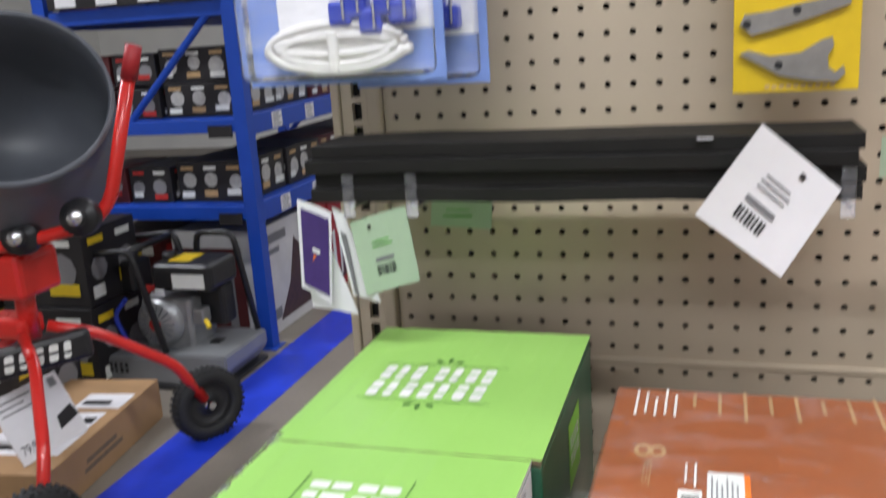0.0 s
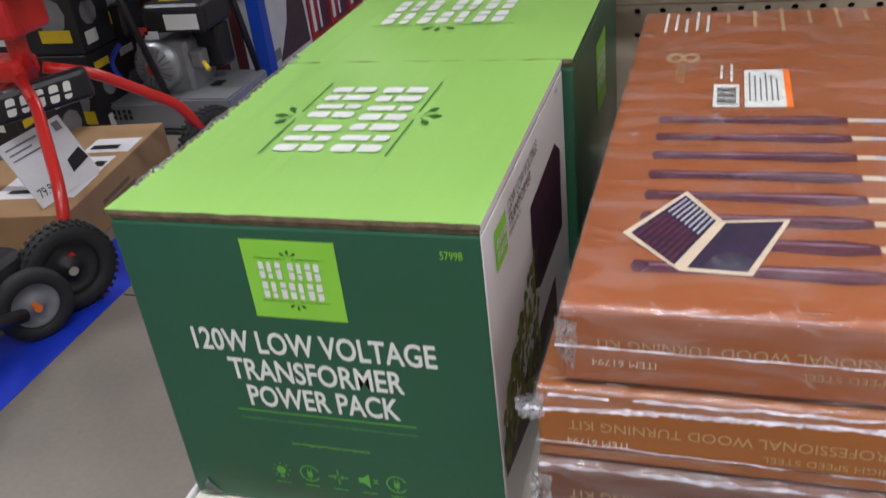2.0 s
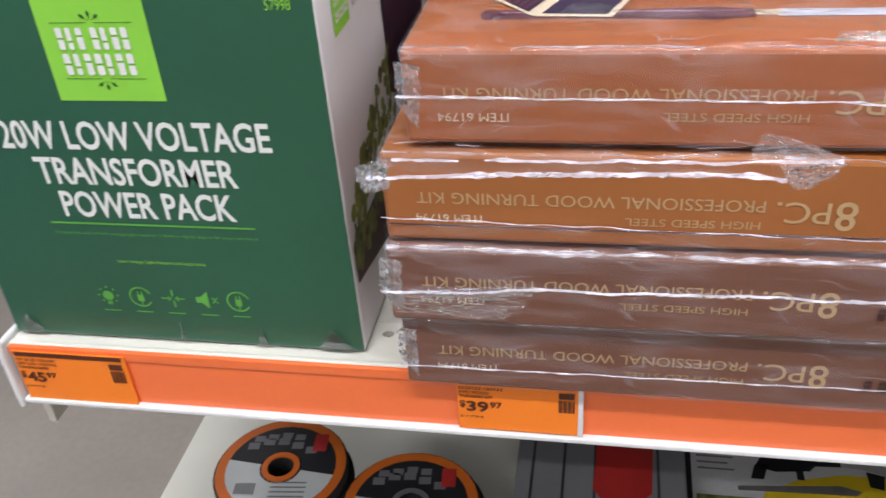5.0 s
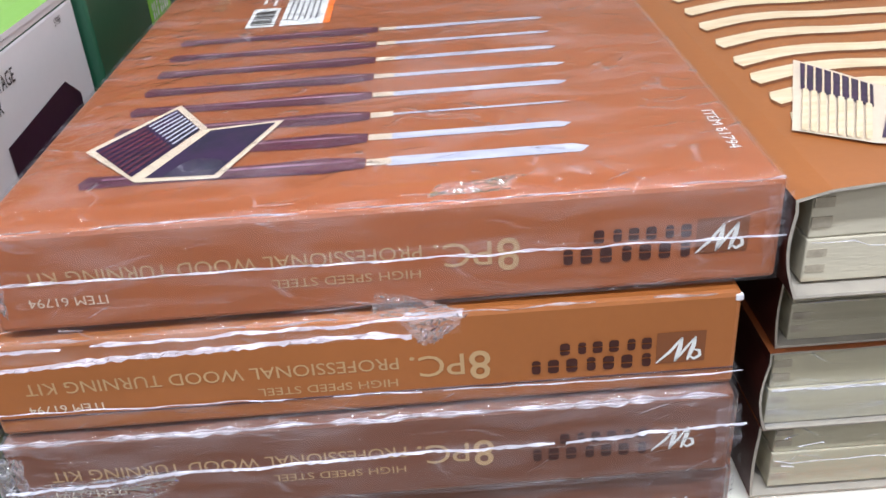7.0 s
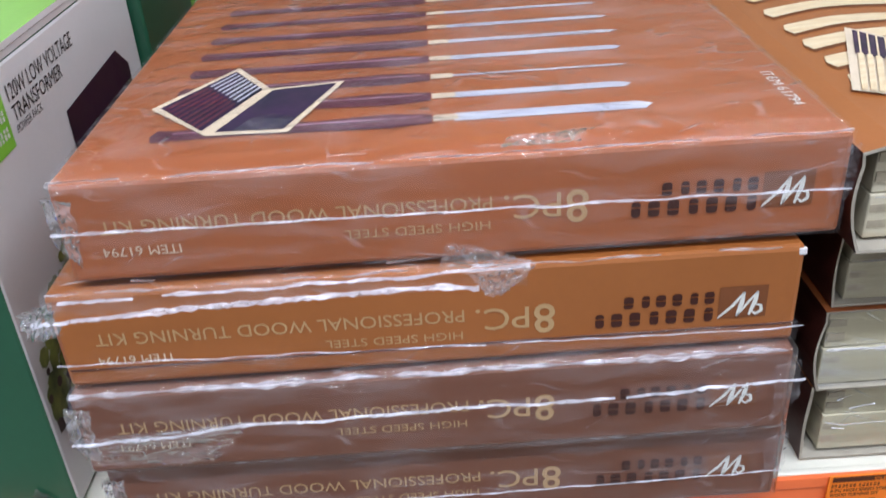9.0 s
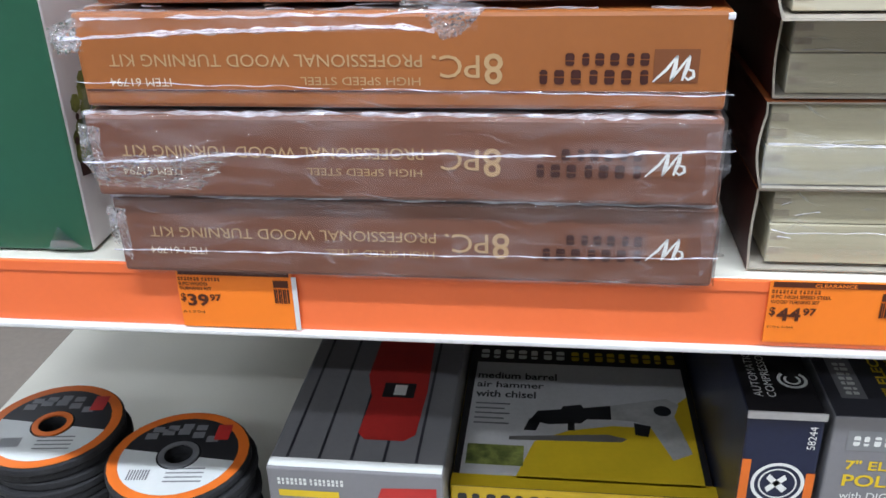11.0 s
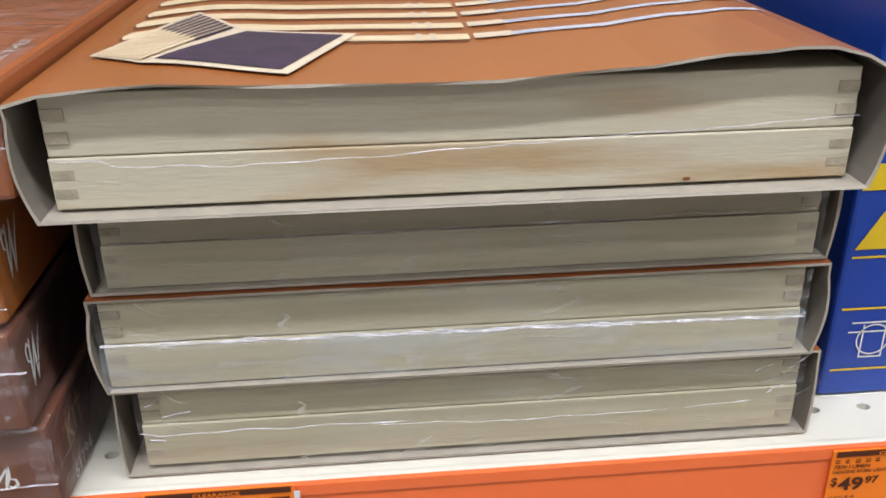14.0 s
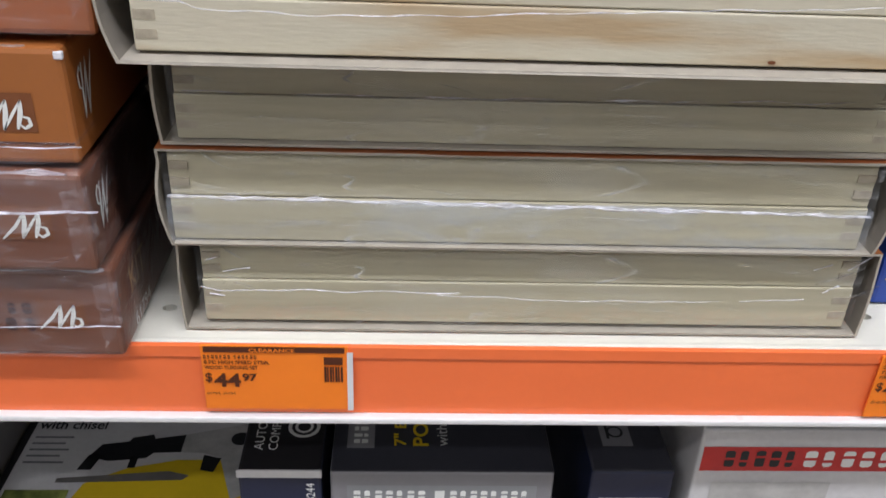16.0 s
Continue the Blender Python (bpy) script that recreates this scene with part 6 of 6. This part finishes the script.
for z, hgt, rows in ((DECKS[0] + 0.0952, 0.21, 1), (DECKS[1] + 0.0952, 0.17, 2), (DECKS[2] + 0.0952, 0.24, 2)):
    for r in range(rows):
        for k in range(5):
            y = RY + 0.08 + 0.46 * k
            dx = rnd.uniform(0.0, 0.05)
            goods_box(RX - 0.46 - dx, RX - 0.06 - dx, y, y + 0.43, z + r * (hgt + 0.002), z + r * (hgt + 0.002) + hgt, ("box_black", "box_black", "maroon_card", "box_black", "charcoal_card")[(k + r) % 5], "black boxed power tool with pale pictures on the rack", 3, "boxed tools on the rack", ("white_ink", "tan_ink", "silver_photo"), k + 9 * r)
        for k in range(2):
            goods_box(RX - 1.02 + 0.27 * k, RX - 0.77 + 0.27 * k, RY + 0.06, RY + 0.46, z + r * (hgt + 0.002), z + r * (hgt + 0.002) + hgt * 0.9, ("maroon_card", "box_black")[k], "dark boxed goods at the rack end", 2, "boxed tools on the rack", ("white_ink", "red_ink", "grey_card"), 30 + k + r)
TALL = [("box_white", "white", 0.06, 0.60), ("box_red", "red", 0.68, 0.27), ("box_red", "red", 0.97, 0.27), ("box_red", "red", 1.26, 0.27), ("box_red", "red", 1.55, 0.40), ("box_red", "red", 1.97, 0.40)]
for k, (c, tone, dy, w) in enumerate(TALL):
    y = RY + dy
    t = thing("goods_box", (RX - 0.3, y, 0), "tall " + tone + " printed carton on the floor of the rack", "boxed goods", "tall cartons under the rack")
    part("carton", boxed(RX - 0.55, RX - 0.05, y, y + w, 0.0, 0.60, 0.004), M[c], t)
    if k == 0:
        part("end_print", print_poly(face((RX - 0.55, y, 0.0), (1, 0, 0), (0, 0, 1)), [rect(0.01, 0.01, 0.40, 0.50)], 0.002), M["maroon_card"], t)
        part("end_marks", print_poly(face((RX - 0.55, y, 0.0), (1, 0, 0), (0, 0, 1)), [rect(0.30, 0.08, 0.05, 0.36), rect(0.22, 0.20, 0.04, 0.24)], 0.004), M["grey_card"], t)
    F = face((RX - 0.05, y, 0.02), (0, 1, 0), (0, 0, 1))
    part("print", print_poly(F, [rect(0.03, 0.48, w * 0.5, 0.05), rect(0.03, 0.42, w * 0.35, 0.03), rect(0.05, 0.06, w * 0.25, 0.06)] if k == 0 else [rect(0.10 * w, 0.06, 0.15 * w, 0.30), rect(0.45 * w, 0.06, 0.10 * w, 0.24)], 0.002), M["grey_ink" if c == "box_white" else "white_ink"], t)
    part("picture", print_poly(F, [[(w * q, z) for q, z in ((0.30, 0.04), (0.96, 0.04), (0.92, 0.34), (0.70, 0.46), (0.55, 0.22))]], 0.0015), M["wall_photo" if c == "box_white" else "maroon_card"], t)
for k in range(3):
    goods_box(RX - 1.0, RX - 0.62, RY + 0.06 + 0.5 * k, RY + 0.5 + 0.5 * k, 0.02, 0.58, "maroon_card", "maroon carton at the back of the rack", 2, "cartons under the rack", ("white_ink", "red_ink", "grey_card"), 60 + k)

# ---- engine on a steel base ----
ex, ey = -2.48, 2.62
t = thing("plate_compactor", (ex, ey, 0), "engine in a black tube frame on a grey steel base", "machine")
bm = bmesh.new()
pts = [(-0.36, 0.02), (-0.36, 0.14), (0.12, 0.15), (0.20, 0.17), (0.46, 0.17), (0.46, 0.10), (0.40, 0.02)]
for s in (-0.2, 0.2):
    bm.faces.new([bm.verts.new((ex + x, ey + s, z)) for x, z in pts])
fs = list(bm.faces)
for i in range(len(pts)):
    a, b = fs[0].verts[i], fs[0].verts[(i + 1) % len(pts)]
    c, d = fs[1].verts[(i + 1) % len(pts)], fs[1].verts[i]
    bm.faces.new((a, b, c, d))
bmesh.ops.recalc_face_normals(bm, faces=bm.faces)
bmesh.ops.bevel(bm, geom=list(bm.edges), offset=0.008, segments=2, affect="EDGES")
part("steel_base", bm, M["steel_grey"], t, "grey painted sheet steel base")
part("skid", boxed(ex - 0.38, ex + 0.44, ey - 0.22, ey + 0.22, 0.0, 0.02, 0.004), M["engine_black"], t)
part("lever_slot", boxed(ex + 0.28, ex + 0.33, ey - 0.03, ey + 0.03, 0.170, 0.176), M["engine_black"], t)
part("base_mark", print_poly(face((ex - 0.3, ey - 0.2, 0.02), (1, 0, 0), (0, 0, 1)), blocks(0.05, 0.05, 0.2, 0.05, (7,)), 0.010), M["engine_black"], t)
cx, cz = ex + 0.07, 0.29
part("crankcase", boxed(cx - 0.11, cx + 0.16, ey - 0.08, ey + 0.14, 0.145, 0.40, 0.02), M["engine_silver"], t)
Mx = Matrix.Translation((cx, ey - 0.09, cz)) @ Matrix.Rotation(radians(90), 4, "X")
part("recoil_cover", lathe([(0.0, 0.05), (0.035, 0.05), (0.04, 0.045), (0.085, 0.040), (0.115, 0.02), (0.12, -0.02), (0.12, -0.04)], Mx, 36), M["engine_silver"], t, "round silver starter cover", True)
for k in range(18):
    a = 2 * math.pi * k / 18
    part("cooling_rib", rod((cx + 0.05 * math.cos(a), ey - 0.137, cz + 0.05 * math.sin(a)), (cx + 0.095 * math.cos(a), ey - 0.127, cz + 0.095 * math.sin(a)), 0.0045, 6), M["hub_grey"], t)
part("starter_badge", lathe([(0.0, 0.054), (0.03, 0.054), (0.032, 0.05)], Mx, 20), M["red_ink"], t, "small red badge")
part("fuel_tank", boxed(cx - 0.02, cx + 0.30, ey - 0.10, ey + 0.16, 0.44, 0.575, 0.03, seg=3), M["engine_black"], t, "black fuel tank")
part("warning_sticker", boxed(cx + 0.05, cx + 0.16, ey - 0.04, ey + 0.10, 0.5755, 0.577), M["yellow_ink"], t, "yellow sticker")
part("white_label", print_poly(face((cx + 0.10, ey - 0.1, 0.45), (1, 0, 0), (0, 0, 1)), [rect(0.0, 0.01, 0.17, 0.07)], 0.004), M["white_ink"], t)
part("air_filter", boxed(cx + 0.14, cx + 0.28, ey + 0.02, ey + 0.14, 0.24, 0.44, 0.02), M["engine_black"], t)
part("muffler", boxed(cx - 0.26, cx - 0.17, ey - 0.02, ey + 0.14, 0.40, 0.56, 0.02), M["engine_black"], t)
part("carburettor", boxed(cx + 0.16, cx + 0.22, ey - 0.07, ey + 0.0, 0.27, 0.35, 0.01), M["engine_silver"], t)
part("fuel_tap", rod((cx + 0.23, ey - 0.07, 0.30), (cx + 0.26, ey - 0.09, 0.27), 0.012), M["yellow_ink"], t)
part("blue_hose", tube([(cx - 0.2, ey - 0.1, 0.2), (cx - 0.24, ey - 0.12, 0.32), (cx - 0.17, ey - 0.1, 0.40)], 0.012), M["blue_plastic"], t)
for y in (ey - 0.18, ey + 0.18):
    part("frame_tube", tube([(ex - 0.34, y, 0.17), (ex - 0.36, y, 0.62), (ex + 0.02, y, 0.66), (ex + 0.14, y, 0.17)], 0.016), M["engine_black"], t, "black tube frame", True)
for x, z in ((ex - 0.355, 0.60), (ex + 0.0, 0.65)):
    part("cross_tube", rod((x, ey - 0.18, z), (x, ey + 0.18, z), 0.016), M["engine_black"], t, smooth=True)
part("frame_hoop", tube([(ex + 0.10, ey + 0.19, 0.17), (ex + 0.14, ey + 0.19, 0.66), (ex + 0.34, ey + 0.19, 0.66), (ex + 0.42, ey + 0.19, 0.17)], 0.016), M["engine_black"], t, "black tube frame", True)
part("tank_cap", lathe([(0.0, 0.03), (0.03, 0.03), (0.034, 0.02), (0.034, 0.0)], Matrix.Translation((cx + 0.02, ey + 0.02, 0.575)), 20), M["engine_black"], t, "", True)
for dx, dy, z in ((-0.07, -0.105, 0.44), (-0.02, -0.105, 0.42)):
    part("small_label", boxed(cx + dx, cx + dx + 0.07, ey + dy, ey + dy + 0.004, z, z + 0.035), M["red_ink" if dx < -0.05 else "tag_white"], t)
part("handle", tube([(ex - 0.34, ey - 0.15, 0.60), (ex - 0.58, ey - 0.16, 0.86), (ex - 0.60, ey + 0.16, 0.87), (ex - 0.34, ey + 0.15, 0.60)], 0.016), M["engine_black"], t, smooth=True)

# Dark printed cartons behind the machines.
for k, (x, y, z, w, h) in enumerate(((-3.15, 2.35, 0.0, 0.5, 0.40), (-3.15, 2.36, 0.405, 0.5, 0.36), (-3.70, 2.3, 0.0, 0.5, 0.42), (-3.70, 2.32, 0.425, 0.5, 0.38), (-3.0, 1.75, 0.0, 0.42, 0.36), (-3.25, 2.9, 0.0, 0.4, 0.55))):
    goods_box(x, x + w, y, y + 0.4, z, z + h, "box_black", "black carton with yellow and white print", 2, "dark cartons behind the machines", ("white_ink", "yellow_ink", "grey_card"), 80 + k)


# ---- red cement mixer ----
def wheel(t, x, y, r, w, hub, tread=True, turn=-32):
    """A wheel with its axle along x, slightly turned."""
    m = Matrix.Translation((x, y, r)) @ Matrix.Rotation(radians(90), 4, "Y")
    wh = thing("wheel", (0, 0, 0))
    wh.parent = t
    wh.location = Vector((x, y, r)) - t.location
    wh.rotation_euler = (0, 0, radians(turn))
    ty = lathe([(r * 0.66, -w / 2), (r * 0.93, -w / 2), (r, -w * 0.3), (r, w * 0.3), (r * 0.93, w / 2), (r * 0.66, w / 2), (r * 0.62, w * 0.3), (r * 0.62, -w * 0.3), (r * 0.66, -w / 2)], m, 40)
    part("tyre", ty, M["rubber"], wh, "black rubber tyre", True)
    if tread:
        bm = bmesh.new()
        for k in range(36):
            a = 2 * math.pi * k / 36
            for s in (-1, 1):
                add_box(bm, x + s * w * 0.25 - w * 0.2, x + s * w * 0.25 + w * 0.2, -0.006, 0.006, r - 0.002, r + 0.005, turn=Matrix.Translation((0, y, r)) @ Matrix.Rotation(a + s * 0.05, 4, "X") )
        part("tread", bm, M["rubber"], wh)
    part("rim", lathe([(0.0, w * 0.22), (r * 0.2, w * 0.22), (r * 0.25, w * 0.05), (r * 0.55, w * 0.02), (r * 0.63, w * 0.3), (r * 0.63, -w * 0.3), (r * 0.2, -w * 0.2), (0.0, -w * 0.2)], m, 30), M[hub], wh, "", True)
    part("axle_nut", rod((x + w * 0.2, y, r), (x + w * 0.2 + 0.03, y, r), r * 0.11, 8), M["disc_orange" if hub == "hub_grey" else "chrome"], wh)


mx, my = -2.20, 1.5
t = thing("cement_mixer", (mx, my, 0), "red wheeled cement mixer with dark grey drum", "cement mixer")
wheel(t, -1.86, 2.0, 0.145, 0.07, "engine_black")
wheel(t, -1.86, 1.03, 0.145, 0.07, "engine_black")
for y, wy in ((1.56, 1.98), (1.44, 1.05)):
    part("leg", tube([(mx + 0.02, my + (y - my), 0.62), (mx + 0.14, y + (wy - y) * 0.25, 0.56), (-1.90, wy - (wy - y) * 0.25, 0.36), (-1.86, wy, 0.17)], 0.021), M["mixer_red"], t, "red tube leg", True)
part("axle", rod((-1.86, 1.98, 0.145), (-1.83, 2.0, 0.145), 0.012), M["chrome"], t)
part("rear_leg", tube([(mx - 0.05, my, 0.62), (mx - 0.35, my, 0.40), (mx - 0.55, my, 0.02)], 0.021), M["mixer_red"], t, "red tube leg", True)
part("post", rod((mx, my, 0.58), (mx, my, 0.86), 0.035), M["mixer_red"], t, "red post", True)
part("gear_box", boxed(mx - 0.10, mx + 0.09, my - 0.10, my + 0.10, 0.76, 0.92, 0.02), M["mixer_red"], t)
part("pivot_collar", boxed(mx - 0.16, mx + 0.02, my - 0.06, my + 0.06, 0.60, 0.68, 0.02), M["mixer_red"], t)
np_ = Matrix.Translation((mx + 0.08, my - 0.06, 0.56)) @ Matrix.Rotation(radians(38), 4, "Z") @ Matrix.Rotation(radians(-6), 4, "Y")
bm = boxed(-0.17, 0.17, -0.03, 0.03, -0.055, 0.055, 0.02)
bm.transform(np_)
part("name_plate", bm, M["engine_black"], t, "black plastic name plate")
FN = np_ @ face((-0.12, -0.031, -0.03), (1, 0, 0), (0, 0, 1))
for shape in sign_row(0.0, 0.0, 0.24, 0.06, (5,), slant=0.012):
    part("brand_block", print_poly(FN, shape, 0.001), M["white_ink"], t)
part("cradle_tube", tube([(mx - 0.5, my - 0.16, 0.93), (mx + 0.05, my - 0.1, 0.95), (mx + 0.36, my - 0.04, 1.015), (mx + 0.435, my - 0.02, 1.09), (mx + 0.555, my, 1.475)], 0.022), M["mixer_red"], t, "bent red tilt handle", True)
part("grip", tube([(mx + 0.555, my, 1.47), (mx + 0.59, my, 1.57)], 0.026), M["box_red"], t, "red rubber grip", True)
part("cradle_plate", boxed(mx - 0.2, mx + 0.12, my - 0.07, my + 0.05, 0.90, 0.93, 0.008), M["mixer_red"], t)
for x, z in ((mx + 0.37, 1.053), (mx + 0.125, 0.985)):
    y = my - 0.10
    part("bearing_cap", lathe([(0.0, 0.045), (0.028, 0.045), (0.034, 0.038), (0.034, 0.02), (0.058, 0.018), (0.062, 0.0), (0.062, -0.03)], Matrix.Translation((x, y, z)) @ Matrix.Rotation(radians(80), 4, "X") @ Matrix.Rotation(radians(18), 4, "Y"), 24), M["engine_black"], t, "", True)
    part("cap_nut", lathe([(0.0, 0.056), (0.020, 0.054), (0.026, 0.045)], Matrix.Translation((x, y, z)) @ Matrix.Rotation(radians(80), 4, "X") @ Matrix.Rotation(radians(18), 4, "Y"), 16), M["chrome"], t, "bright steel nut", True)
axis = Vector((0.56, -0.64, 0.58)).normalized()
Md = Matrix.Translation((mx + 0.165, my - 0.09, 1.435)) @ axis.to_track_quat("Z", "Y").to_matrix().to_4x4()
part("drum", lathe([(0.305, 0.02), (0.315, 0.025), (0.32, 0.0), (0.312, -0.02), (0.325, -0.10), (0.345, -0.25), (0.34, -0.40), (0.24, -0.58), (0.0, -0.62), (0.0, -0.60), (0.23, -0.56), (0.325, -0.39), (0.325, -0.25), (0.31, -0.1), (0.298, 0.0), (0.305, 0.02)], Md, 48), M["drum_grey"], t, "dark grey steel drum", True)

# Low cardboard carton with its papers and the price sign.
t = thing("cardboard_carton", (-2.45, 1.72, 0), "flat brown cardboard carton lying on the floor", "carton")
bm = boxed(-0.28, 0.28, -0.42, 0.42, 0, 0.175, 0.004)
bm.transform(Matrix.Translation((-2.40, 1.68, 0)) @ Matrix.Rotation(radians(8), 4, "Z"))
part("carton", bm, M["cardboard"], t)
FC = Matrix.Translation((-2.40, 1.68, 0.175)) @ Matrix.Rotation(radians(8), 4, "Z")
part("white_label", print_poly(FC, [rect(-0.10, -0.28, 0.34, 0.20), rect(0.06, 0.12, 0.2, 0.14), rect(-0.05, -0.06, 0.28, 0.14)], 0.001), M["tag_white"], t)
part("label_print", print_poly(FC, [rect(0.10, -0.03, 0.05, 0.05), rect(0.17, -0.02, 0.05, 0.05), rect(0.08, 0.15, 0.12, 0.04), rect(-0.05, -0.24, 0.12, 0.03)], 0.003), M["engine_black"], t)
part("side_print", print_poly(FC @ face((0.28, -0.3, -0.175), (0, 1, 0), (0, 0, 1)), [rect(0.12, 0.09, 0.22, 0.018), rect(0.10, 0.06, 0.28, 0.018)], 0.001), M["card_edge"], t)
t = thing("price_sign", (-2.42, 1.55, 0.176), "white price sign leaning on a carton", "sign")
Ms = face((-2.168, 1.492, 0.178), (0.075, 1, 0), Vector((0.88, -0.066, 0.47)).cross(Vector((0.075, 1, 0))))
bm = boxed(-0.155, 0.155, 0, 0.255, -0.002, 0.002)
bm.transform(Ms)
part("board", bm, M["tag_white"], t)
part("price_lettering", letters("79.99", Ms, -0.135, 0.030, 0.085, 0.034, 0.004), M["black_ink"], t)
part("print_bars", print_poly(Ms, [rect(-0.135, 0.225 - 0.022 * k, 0.15 - 0.04 * (k % 2), 0.006) for k in range(3)] + [rect(0.10, 0.205, 0.035, 0.035)], 0.004), M["grey_ink"], t)
part("picture", print_poly(Ms, [[(0.05, 0.05), (0.15, 0.07), (0.14, 0.12), (0.06, 0.10)]], 0.004), M["engine_black"], t)

# Black wheeled machine at the aisle's edge.
t = thing("lawn_machine", (-1.98, 0.62, 0), "black wheeled garden machine with grey wheel", "machine")
wheel(t, -1.87, 0.86, 0.115, 0.05, "hub_grey", False)
wheel(t, -1.87, 0.42, 0.115, 0.05, "hub_grey", False)
part("deck_body", boxed(-2.35, -1.93, 0.30, 0.98, 0.10, 0.26, 0.05, seg=3), M["engine_black"], t)
part("front_guard", tube([(-1.86, 0.80, 0.115), (-1.84, 0.60, 0.20), (-1.86, 0.42, 0.115)], 0.022), M["engine_black"], t, smooth=True)
part("orange_badge", boxed(-2.05, -1.95, 0.78, 0.88, 0.2605, 0.268, 0.003), M["disc_orange"], t)
